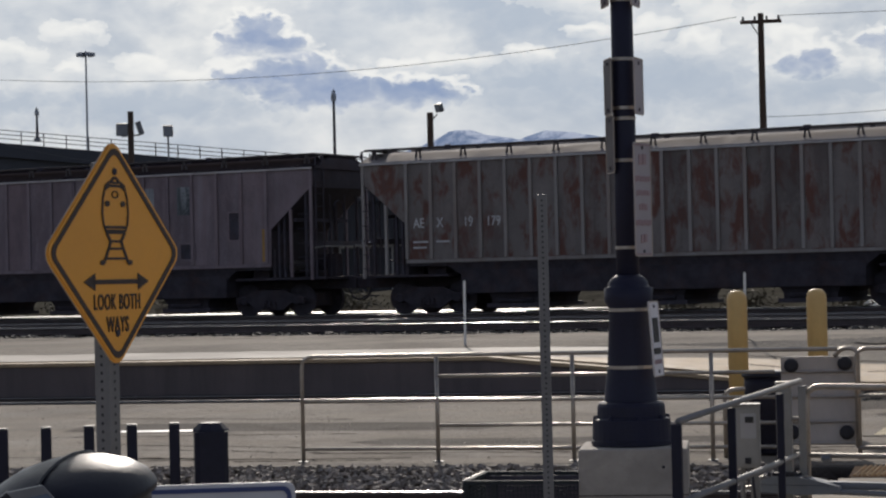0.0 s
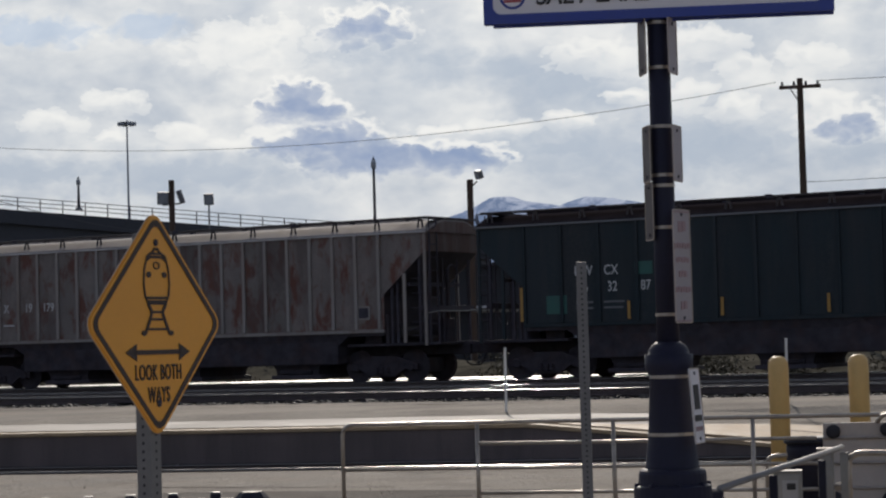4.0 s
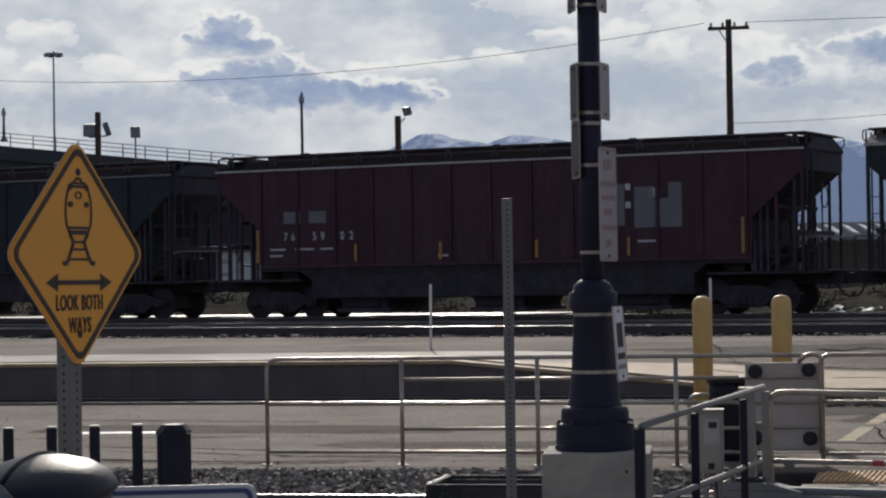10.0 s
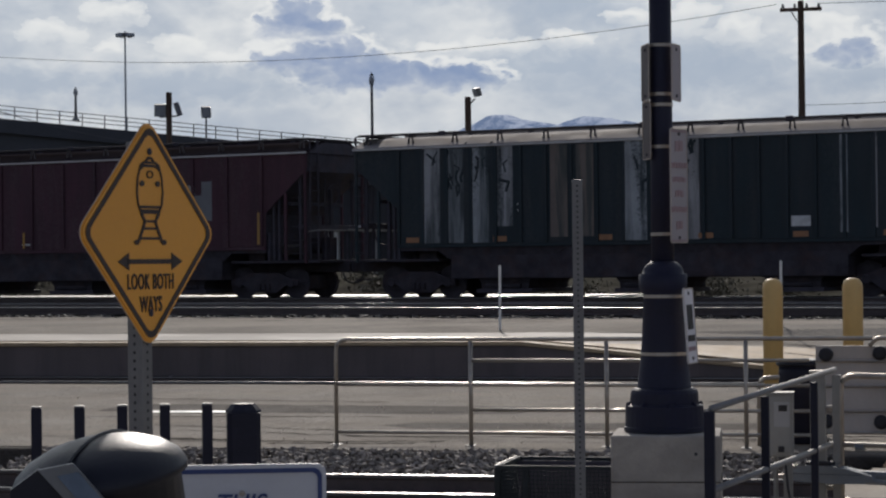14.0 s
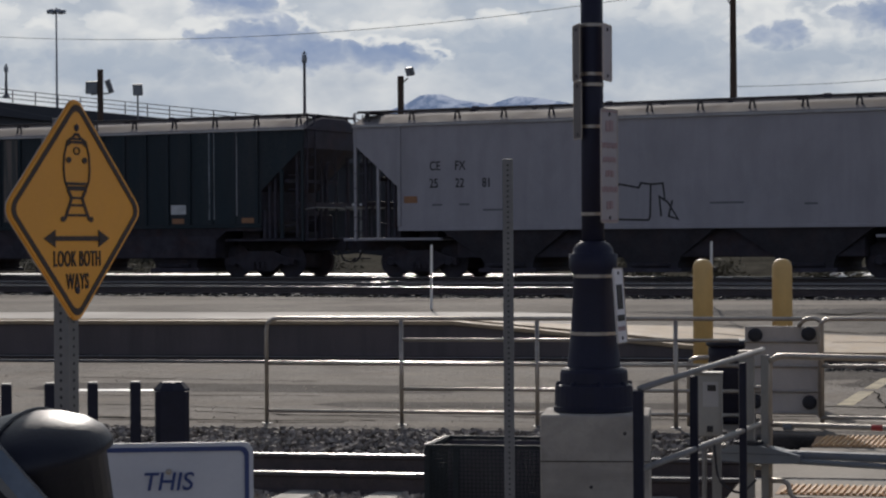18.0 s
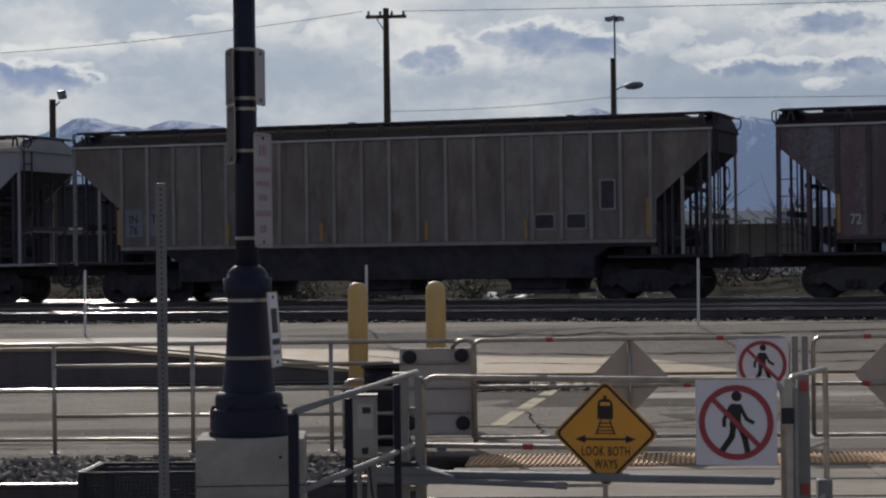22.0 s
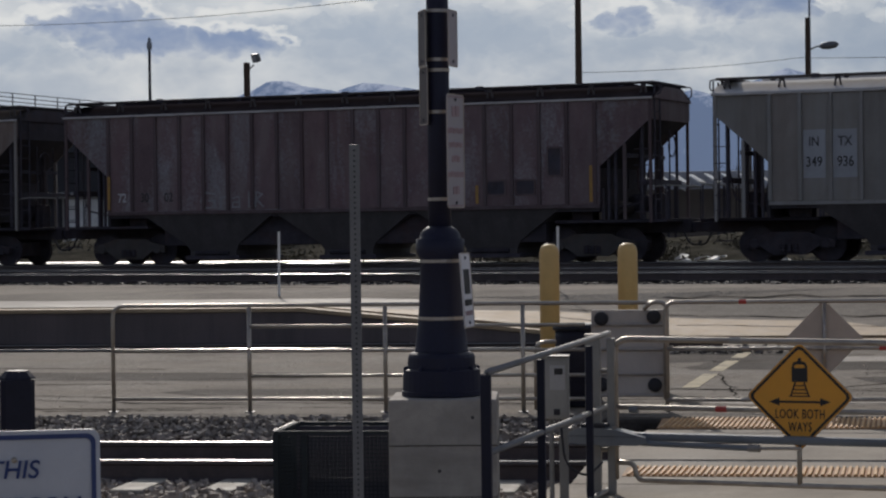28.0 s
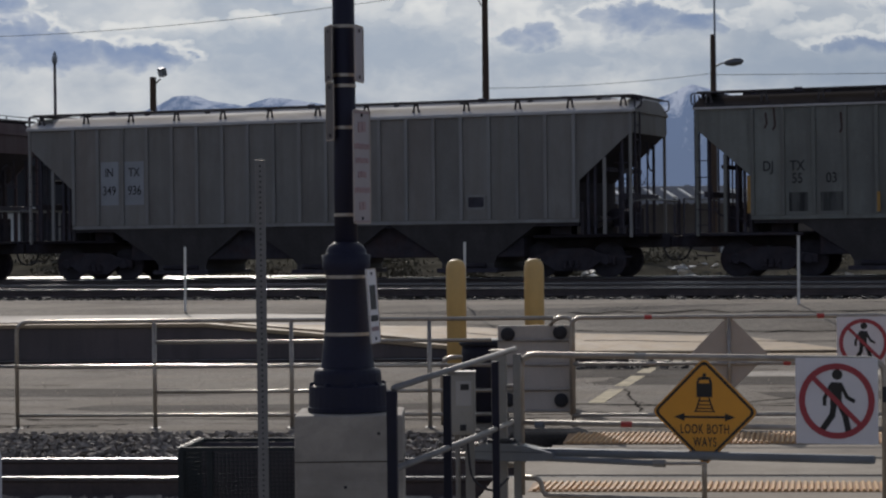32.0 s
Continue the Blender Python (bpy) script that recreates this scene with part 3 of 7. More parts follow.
def lettering(name, words, size, mat, parent, x, y, z, depth=0.002, squeeze=1.0, slant=0.0, align="CENTER", label="", bold=0.0, spacing=1.0):
    """Words in the built-in font, upright in x and z, facing -y."""
    c = bpy.data.curves.new("words", "FONT")
    c.body, c.size, c.align_x, c.extrude, c.shear, c.offset, c.space_character = words, size, align, depth, slant, bold, spacing
    tmp = new("words", c)
    bpy.context.view_layer.update()
    me = bpy.data.meshes.new_from_object(tmp.evaluated_get(bpy.context.evaluated_depsgraph_get()))
    bpy.data.objects.remove(tmp)
    me.transform(pose(x, y, z, 90) @ Matrix.Diagonal((squeeze, 1, 1, 1)))
    me.materials.clear()
    me.materials.append(mat)
    return part(name, me, None, parent, label)


def mesh_from(verts, faces, mat, smooth=False):
    me = bpy.data.meshes.new("mesh")
    me.from_pydata(verts, [], faces)
    me.materials.append(mat)
    if smooth:
        me.polygons.foreach_set("use_smooth", [True] * len(me.polygons))
    me.update()
    return me


def scatter(points, sizes, mat, rng, squash=0.7):
    """Many angular stones as one mesh."""
    base = np.array([(-1, -1, -1), (1, -1, -1), (1, 1, -1), (-1, 1, -1), (-1, -1, 1), (1, -1, 1), (1, 1, 1), (-1, 1, 1)], float) * 0.6
    quads = np.array([(0, 3, 2, 1), (4, 5, 6, 7), (0, 1, 5, 4), (1, 2, 6, 5), (2, 3, 7, 6), (3, 0, 4, 7)])
    n = len(points)
    v = base[None] + rng.uniform(-0.38, 0.38, (n, 8, 3))
    a = rng.uniform(0, 2 * math.pi, n)
    t = rng.uniform(-0.7, 0.7, n)
    x, y, z = v[..., 0], v[..., 1], v[..., 2] * squash
    y, z = y * np.cos(t)[:, None] - z * np.sin(t)[:, None], y * np.sin(t)[:, None] + z * np.cos(t)[:, None]
    x, y = x * np.cos(a)[:, None] - y * np.sin(a)[:, None], x * np.sin(a)[:, None] + y * np.cos(a)[:, None]
    v = np.stack([x, y, z], -1) * np.asarray(sizes)[:, None, None] + np.asarray(points)[:, None]
    f = (quads[None] + 8 * np.arange(n)[:, None, None]).reshape(-1, 4)
    return mesh_from(v.reshape(-1, 3).tolist(), f.tolist(), mat)


def leaves(centre, spread, count, size, rng):
    """A loose clump of small leaf blades: vertices and faces."""
    c = rng.normal(0, 0.42, (count, 3)) * spread + centre
    d1 = rng.normal(0, 1, (count, 3))
    d2 = rng.normal(0, 1, (count, 3))
    d1 *= (size * rng.uniform(0.6, 1.4, count) / np.linalg.norm(d1, axis=1))[:, None]
    d2 *= (0.5 * size / np.linalg.norm(d2, axis=1))[:, None]
    v = np.stack([c - d1, c + d2, c + d1, c - d2], 1).reshape(-1, 3)
    return v, np.arange(4 * count).reshape(-1, 4)


RNG = np.random.default_rng(7)

# ---------------------------------------------------------------- ground, tracks, platforms
# One sheet of yard ground reaches the horizon; the paved parts lie on it.
TRAIN_TURN = -15.0                                   # the freight tracks' direction against the station's
TE = Vector((math.cos(radians(TRAIN_TURN)), math.sin(radians(TRAIN_TURN)), 0))
TN = Vector((-TE.y, TE.x, 0))
TRAIN_FAR, RAIL_Z = 53.0, 0.873                      # the near face of the cars; top of rail


def on_track(s, far, z=0.0):
    """A point s metres along the freight tracks and far metres from the camera, square to them."""
    p = TE * s + TN * far
    return Vector((p.x, p.y, z))


def terrain(x, y):
    """Height of the yard: low at the station, higher at the freight tracks."""
    if y < 35.6:
        return -0.24
    rise = min(1.0, (y - 35.6) / 5.5)
    return -0.24 + 0.86 * rise


b = bmesh.new()
xs = [-4000, -1500, -600, -260, -140, -90, -60, -40, -28, -20, -14, -9, -5, -2, 1, 4, 8, 14, 22, 40, 80, 200, 600, 1500, 4000]
ys = [-4000, -600, -100, -20, 0, 8, 14, 20, 26, 32, 35.5, 35.6, 37, 38.5, 40, 41.1, 44, 48, 53, 60, 70, 85, 110, 150, 220, 350, 600, 1200, 2500, 4500]
grid = [[b.verts.new((x, y, terrain(x, y))) for x in xs] for y in ys]
for r0, r1 in zip(grid, grid[1:]):
    for i in range(len(xs) - 1):
        b.faces.new((r0[i], r0[i + 1], r1[i + 1], r1[i]))
setting("ground", b, yard_mat, "stony yard ground with dry grass", "ground", "structure")

# the island between the station's two tracks, and the crossing that leads over it
setting("pavement", box(-60, 21.35, -0.25, 60, 32.75, 0.0, 0.02), pavement_mat, "worn grey asphalt island between two tracks", "pavement")
setting("pavement_edge", box(-60, 21.20, -0.25, 60, 21.346, -0.012, 0.03), asphalt_patch, "crumbling dark asphalt edge of the island", "kerb")
setting("near_platform", box(-60, -12, -0.25, 60, 13.5, 0.0, 0.02), walk_mat, "grey concrete station platform", "platform")
setting("platform_apron", box(-1.64, 13.504, -0.25, 60, 14.3, 0.0, 0.02), crossing_mat, "pale concrete apron before the crossing", "platform")
crossing = thing("crossing", "pale concrete panels of a pedestrian track crossing", "crossing", kind="structure")
for x0, x1 in ((-1.62, 2.4), (2.405, 5.4)):
    for y0, y1 in ((14.31, 15.78), (15.8, 17.28), (17.46, 18.70), (18.90, 20.0), (20.02, 21.19)):
        edge = -1.62 + (y0 - 14.3) * 0.09 if x0 < -1.5 else x0
        part("panel", box(edge, y0, -0.25, x1, y1, float(RNG.uniform(-0.004, 0.002)), 0.008), crossing_mat, crossing)
for nm, x0, y0, x1, y1 in (("tactile_strip", -1.16, 16.25, 5.2, 16.85), ("tactile_strip", -1.12, 20.05, 5.2, 21.1)):
    strip = thing(nm, "tan ribbed tactile warning strip set in concrete", "tactile strip", (0, 0, 0))
    part("base_plate", box(x0, y0, 0.0, x1, y1, 0.006), tactile_base, strip)
    b = bmesh.new()
    n = int((x1 - x0 - 0.1) / 0.046)
    for i in range(n):
        xx = x0 + 0.03 + i * 0.046
        plate([(xx, 0.006), (xx + 0.027, 0.006), (xx + 0.023, 0.021), (xx + 0.004, 0.021)], y0 + 0.02, y1 - 0.02, bm=b)
    bmesh.ops.transform(b, matrix=Matrix(((1, 0.055, 0, -0.055 * y0), (0, 1, 0, 0), (0, 0, 1, 0), (0, 0, 0, 1))), verts=b.verts)
    tagged(part("rib_field", b, tactile_mat, strip), "", "", "", "stuff")

# the far platform: a level slab on the left that ramps down to the crossing
EDGE_Y, BACK_Y = 35.2, 41.15


def platform_z(x, y):
    top = 0.55
    front = top if x < -7.6 else max(0.0, top - (x + 7.6) * 0.098)
    back = top if x < -5.0 else max(0.30, top - (x + 5.0) * 0.05)
    u = (y - EDGE_Y) / (BACK_Y - EDGE_Y)
    return front * (1 - u) ** 1.3 + max(back, front) * (1 - (1 - u) ** 1.3)


b = bmesh.new()
xs = [-70 + 4 * i for i in range(15)] + [-11, -9, -7.6] + [-7.0 + 0.6 * i for i in range(14)] + [2.5, 5, 9, 15, 25, 40, 60]
ys = [EDGE_Y + 0.42, 36.0, 36.6, 37.4, 38.4, 39.6, BACK_Y]
top = [[b.verts.new((x, y, platform_z(x, y))) for x in xs] for y in ys]
for r0, r1 in zip(top, top[1:]):
    for i in range(len(xs) - 1):
        b.faces.new((r0[i], r0[i + 1], r1[i + 1], r1[i]))
low = [b.verts.new((x, BACK_Y, -0.3)) for x in xs]
for i in range(len(xs) - 1):
    b.faces.new((top[-1][i], top[-1][i + 1], low[i + 1], low[i]))
setting("far_platform", b, platform_mat, "sunlit concrete platform ramping down to the crossing", "platform", smooth=False)
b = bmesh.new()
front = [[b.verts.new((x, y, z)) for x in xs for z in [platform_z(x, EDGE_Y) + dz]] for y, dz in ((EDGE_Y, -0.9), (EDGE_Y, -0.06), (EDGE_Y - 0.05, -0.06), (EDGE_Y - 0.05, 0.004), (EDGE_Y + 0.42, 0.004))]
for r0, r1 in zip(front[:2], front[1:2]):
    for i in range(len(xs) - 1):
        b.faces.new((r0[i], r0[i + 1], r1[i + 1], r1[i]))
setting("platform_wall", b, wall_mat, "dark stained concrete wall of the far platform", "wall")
b = bmesh.new()
front = [[b.verts.new((x, y, platform_z(x, EDGE_Y) + dz)) for x in xs] for y, dz in ((EDGE_Y - 0.01, -0.06), (EDGE_Y - 0.05, -0.05), (EDGE_Y - 0.05, 0.006), (EDGE_Y + 0.43, 0.006))]
# the edging widens over the ramp's flank
flare = [0.0 if x < -7.6 or x > 2.0 else min(2.3, (x + 7.6) * 0.6) for x in xs]
for k in (0.0, 0.33, 0.66, 1.0):
    front.append([b.verts.new((x, EDGE_Y + 0.431 + w * k, platform_z(x, EDGE_Y + 0.431 + w * k) + 0.024)) for x, w in zip(xs, flare)])
for r0, r1 in zip(front, front[1:]):
    for i in range(len(xs) - 1):
        b.faces.new((r0[i], r0[i + 1], r1[i + 1], r1[i]))
setting("platform_edge", b, tan_edge, "tan tactile edging along the platform", "platform edge")


def rail_mesh(length):
    """A rail's section drawn out along x: foot, web and head."""
    sec = [(-0.07, -0.17), (0.07, -0.17), (0.07, -0.158), (0.012, -0.14), (0.010, -0.045), (0.036, -0.032), (0.036, -0.006)]
    b = bmesh.new()
    full = sec + [(-y, z) for y, z in sec[:1:-1]]
    a = [b.verts.new((-length / 2, y, z)) for y, z in full]
    c = [b.verts.new((length / 2, y, z)) for y, z in full]
    for i in range(len(full)):
        j = (i + 1) % len(full)
        b.faces.new((a[i], a[j], c[j], c[i]))
    return b


def head_mesh(length):
    b = bmesh.new()
    sec = [(-0.0365, -0.022), (-0.036, -0.014), (-0.033, -0.0075), (-0.027, -0.0035), (-0.018, -0.001), (0.0, 0.001), (0.018, -0.001), (0.027, -0.0035), (0.033, -0.0075), (0.036, -0.014), (0.0365, -0.022)]
    a = [b.verts.new((-length / 2, y, z)) for y, z in sec]
    c = [b.verts.new((length / 2, y, z)) for y, z in sec]
    for i in range(len(sec) - 1):
        b.faces.new((a[i], a[i + 1], c[i + 1], c[i]))
    return b


def track(label, origin, rz, length, gauge=1.505, head=rail_top):
    t = thing("railway_track", label, "railway track", origin, rz, kind="structure")
    for y in (-gauge / 2, gauge / 2):
        rail = part("rail", rail_mesh(length), rail_web, t, at=pose(0, y, 0))
        part("rail_head", head_mesh(length), head, rail, "polished running surface", True)
    return t


near = track("polished rails on concrete ties in ballast", (0, 18.09, 0.0), 0, 120, head=rail_dull)
tie = box(-0.13, -1.30, -0.36, 0.13, 1.30, -0.145, 0.02)
tie = finish(tie, tie_mat)
for i in range(-14, 3):
    part("tie", tie, None, near, at=pose(-4.9 + 0.71 * i + 2.8, -0.25, 0))
track("rails in the pavement beside the platform wall", (0, 34.36, 0.0), 0, 140)
p = on_track(-20, TRAIN_FAR + 1.55)
freight = track("freight track carrying the train", (p.x, p.y, RAIL_Z), TRAIN_TURN, 240)
for far, z in ((48.8, 0.84), (45.2, 0.82)):
    p = on_track(-20, far, z)
    track("shiny freight siding rails", tuple(p), TRAIN_TURN, 240)
far_crossing = thing("far_crossing", "pale concrete panels laid flush round the far rails", "crossing", kind="structure")
for k in range(8):
    x0 = -0.9 + 1.9 * k
    for y0, y1 in ((32.755, 33.545), (33.67, 35.05)):
        part("panel", box(x0, y0, -0.24, x0 + 1.89, y1, 0.006 + float(RNG.uniform(-0.003, 0.003)), 0.006), crossing_mat, far_crossing)
# beds of ballast under the freight tracks
for far, z, w in ((TRAIN_FAR + 1.55, RAIL_Z, 3.4), (48.8, 0.84, 3.0), (45.2, 0.82, 3.0)):
    p = on_track(-20, far, z)
    b = plate([(-w / 2 - 0.9, -0.75), (w / 2 + 0.9, -0.75), (w / 2, -0.20), (-w / 2, -0.20)], -140, 140)
    ob = setting("ballast_bank", b, ballast_bed, "dark ballast bank under a freight track", "ballast")
    ob.matrix_basis = pose(p.x, p.y, p.z, 0, 0, TRAIN_TURN + 90)
# a pale ground strip added behind the train where low sun glare shows
b = plate([(-62, 58.2), (22, 58.2), (24, 60.2), (-62, 60.2)], 0, 0.16)
ob = setting("service_road", b, glare_mat, "pale smooth concrete service road behind the freight track", "road")
ob.matrix_basis = pose(0, 0, 0.70, 0, 0, TRAIN_TURN) @ Matrix.Rotation(math.pi / 2, 4, "X") @ Matrix.Diagonal((1, 1, -1, 1)) @ pose(-50, 0, 0)
b = box(-60, 13.52, -0.30, 60, 21.19, -0.22)
setting("ballast_floor", b, ballast_bed, "ballast between the platform and the island", "ballast")

# loose stones near the first track
for n, y0, y1, mm, size, lb in ((14000, 13.55, 19.3, stone_mat, (0.018, 0.048), "pale brown crushed ballast stones round the rails"), (6500, 19.3, 21.34, stone_grey, (0.016, 0.040), "grey crushed ballast banked against the island")):
    pts = np.stack([RNG.uniform(-9.5, -1.7, n), RNG.uniform(y0, y1, n), RNG.uniform(-0.20, -0.15, n)], -1)
    pts[:, 2] += 0.16 * np.clip((pts[:, 1] - 19.4) / 1.8, 0, 1)
    on_tie = (np.abs(((pts[:, 0] + 2.1) / 0.71 + 0.5) % 1.0 - 0.5) < 0.17) & (pts[:, 1] > 16.6) & (pts[:, 1] < 19.05) & (RNG.random(n) < 0.8)
    keep = ~((np.abs(pts[:, 1] - 18.842) < 0.09) | (np.abs(pts[:, 1] - 17.338) < 0.09) | on_tie)
    ob = part("ballast_stones", scatter(pts[keep], RNG.uniform(*size, keep.sum()), mm, RNG), None)
    tagged(ob, lb, "ballast", "", "stuff")
n = 5000
s = RNG.uniform(-60, 15, n)
far = RNG.uniform(42.3, 43.6, n)
pts = np.array([on_track(a, f, 0.60) for a, f in zip(s, far)]) + RNG.uniform(-0.02, 0.03, (n, 3))
pts = pts[pts[:, 1] > BACK_Y + 0.1]
ob = part("siding_stones", scatter(pts, RNG.uniform(0.03, 0.09, len(pts)), stone_dark, RNG), None)
tagged(ob, "dark oily stones beside the siding", "ballast", "", "stuff")

# paint and cracks on the island
stripes = thing("painted_stripe", "worn cream dashed line painted on asphalt", "road marking")
for x0, y0, x1, y1 in ((-1.03, 25.1, -0.87, 27.4), (-0.83, 27.9, -0.67, 30.0), (-0.62, 30.6, -0.51, 32.1)):
    d = Vector((x1 - x0, y1 - y0, 0)).normalized()
    nrm = Vector((d.y, -d.x, 0)) * 0.09
    b = bmesh.new()
    q = [Vector((x0, y0, 0.004)) - nrm, Vector((x0, y0, 0.004)) + nrm, Vector((x1, y1, 0.004)) + nrm, Vector((x1, y1, 0.004)) - nrm]
    b.faces.new([b.verts.new(v) for v in q])
    part("dash", b, stripe_mat, stripes)
line = thing("painted_line", "short white line painted on the island", "road marking")
part("paint", plate([(-10.6, 26.3), (-9.2, 26.45), (-9.2, 26.75), (-10.6, 26.62)], 0, 0.004), white_paint, line, at=pose(0, 0, 0.004, 90) @ Matrix.Diagonal((1, 1, -1, 1)))


def crack(points, w, z=0.003):
    b = bmesh.new()
    for i, ((x0, y0), (x1, y1)) in enumerate(zip(points, points[1:])):
        d = Vector((x1 - x0, y1 - y0, 0)).normalized()
        nn = Vector((d.y, -d.x, 0)) * w * (0.6 + 0.8 * ((i * 37) % 10) / 10)
        b.faces.new([b.verts.new(v) for v in (Vector((x0, y0, z)) - nn, Vector((x0, y0, z)) + nn, Vector((x1, y1, z)) + nn, Vector((x1, y1, z)) - nn)])
    return b


def wander(x0, y0, x1, y1, n, amp):
    return [(x0 + (x1 - x0) * i / n + RNG.normal(0, amp), y0 + (y1 - y0) * i / n + RNG.normal(0, amp)) for i in range(n + 1)]


for x0, y0, x1, y1, w in ((-9.5, 24.3, -5.4, 23.3, 0.02), (-9.0, 23.6, -5.0, 22.6, 0.018), (-6.5, 22.5, -3.0, 22.3, 0.012), (-1.9, 25.0, 1.6, 24.4, 0.03), (1.0, 27.5, 6.0, 28.2, 0.03), (1.0, 30.6, 8.0, 31.0, 0.035), (-4.0, 29.0, -1.5, 29.5, 0.02)):
    ob = part("crack", crack(wander(x0, y0, x1, y1, 14, 0.035), w), crack_mat)
    tagged(ob, "dark tar-filled crack in the asphalt", "crack", "", "structure")

# darker repairs, pale worn streaks and more cracks in the island's asphalt
for x0, y0, w, d, turn, mm, lb in ((-1.0, 30.9, 1.5, 1.3, 12, asphalt_patch, "dark"), (0.6, 28.9, 1.9, 0.9, -6, asphalt_patch, "dark"), (3.2, 26.3, 2.6, 0.7, 4, asphalt_patch, "dark"), (-4.6, 24.6, 2.4, 0.5, 3, asphalt_patch, "dark"), (-8.4, 27.2, 3.0, 0.8, -2, asphalt_patch, "dark"), (2.2, 30.4, 2.2, 0.6, 5, walk_mat, "pale"), (1.4, 23.3, 2.8, 0.5, 2, walk_mat, "pale"), (5.6, 24.2, 2.4, 0.8, -3, asphalt_patch, "dark")):
    m = pose(x0, y0, 0, 0, 0, turn)
    b = bmesh.new()
    ring_ = []
    for k in range(26):
        a = 2 * math.pi * k / 26
        r = 1 / max(abs(math.cos(a)) / w, abs(math.sin(a)) / d, 0.75 / math.hypot(w, d) * 1.4) * float(RNG.uniform(0.86, 1.0))
        ring_.append(b.verts.new(m @ Vector((r * math.cos(a), r * math.sin(a), 0.002))))
    b.faces.new(ring_)
    ob = part("asphalt_repair", b, mm)
    tagged(ob, lb + " worn repair in the island's asphalt", "pavement repair", "", "structure")
for x0, y0, x1, y1, w in ((-0.76, 27.5, -0.60, 25.1, 0.016), (-0.60, 25.1, -0.46, 23.6, 0.016), (-1.5, 24.95, -0.35, 24.65, 0.045), (0.45, 24.9, 1.5, 26.1, 0.03), (0.3, 24.5, 2.2, 25.6, 0.02), (1.2, 29.6, 3.6, 28.4, 0.03), (-2.4, 31.6, 1.2, 31.2, 0.04), (2.4, 27.4, 6.2, 26.6, 0.03), (-11.0, 25.6, -7.2, 25.9, 0.03), (-7.4, 26.6, -3.4, 27.4, 0.03), (-9.5, 22.4, -6.6, 22.1, 0.012), (-4.2, 22.9, -2.2, 22.6, 0.012), (-12.0, 29.2, -8.0, 28.6, 0.035)):
    ob = part("crack", crack(wander(x0, y0, x1, y1, 12, 0.022), w * 0.8), crack_mat)
    tagged(ob, "dark tar-filled crack in the asphalt", "crack", "", "structure")
for k in range(14):
    x0 = -11.5 + 0.95 * k + float(RNG.uniform(-0.3, 0.3))
    y0 = 21.9 + float(RNG.uniform(0.0, 2.2))
    ob = part("crack", crack(wander(x0, y0, x0 + float(RNG.uniform(1.2, 3.2)), y0 + float(RNG.uniform(-0.25, 0.25)), 22, 0.035), float(RNG.uniform(0.018, 0.04))), crack_mat)
    tagged(ob, "dark open crack along the asphalt's edge", "crack", "", "structure")
# crumbled asphalt where the far rails enter the crossing
n = 500
pts = np.stack([RNG.normal(-1.5, 0.7, n), RNG.uniform(31.6, 33.4, n), RNG.uniform(-0.01, 0.02, n)], -1)
ob = part("crumbled_asphalt", scatter(pts, RNG.uniform(0.02, 0.07, n), stone_dark, RNG, 0.5), None)
tagged(ob, "dark crumbled lumps of asphalt beside the rails", "rubble", "", "stuff")
# scattered grit and chips on the island
n = 700
pts = np.stack([RNG.uniform(-14, 7, n), RNG.uniform(21.5, 32.6, n), np.full(n, 0.004)], -1)
ob = part("grit", scatter(pts, RNG.uniform(0.004, 0.013, n), stone_mat, RNG), None)
tagged(ob, "loose grit and stone chips on worn asphalt", "grit", "", "stuff")

# the worn concrete apron between the platform's back and the sidings
b = bmesh.new()
near_edge = [(x, BACK_Y + 0.06) for x in range(-70, 10, 8)]
far_edge = [(0.966 * q + 11.0, -0.259 * q + 41.2) for q in range(-84, -3, 8)]
face = [b.verts.new((x, y, 0.632)) for x, y in near_edge + far_edge[::-1]]
b.faces.new(face)
bmesh.ops.triangulate(b, faces=b.faces[:])
# its front slopes down onto the platform's back
lip = [b.verts.new((x, y - 1.3, platform_z(x, y - 1.3) + (0.006 if x < -6 else 0.02))) for x, y in near_edge]
for i in range(len(lip) - 1):
    b.faces.new((lip[i], lip[i + 1], face[i + 1], face[i]))
setting("apron", b, apron_mat, "worn pale concrete apron beside the sidings", "apron")
for k in range(9):
    q0, q1 = -46 + 5.0 * k, -43 + 5.6 * k
    for dy in (0.9, 2.4):
        x0, y0, x1, y1 = 0.966 * q0 + 11.0, -0.259 * q0 + 41.2 - dy, 0.966 * q1 + 11.0, -0.259 * q1 + 41.2 - dy
        if y0 < BACK_Y + 0.3 or y1 < BACK_Y + 0.3 or x1 > -5.0:
            continue
        ob = part("joint", crack(wander(x0, y0, x1, y1, 10, 0.03), 0.05, 0.636), crack_mat)
        tagged(ob, "dark joint in the concrete apron", "joint", "", "structure")

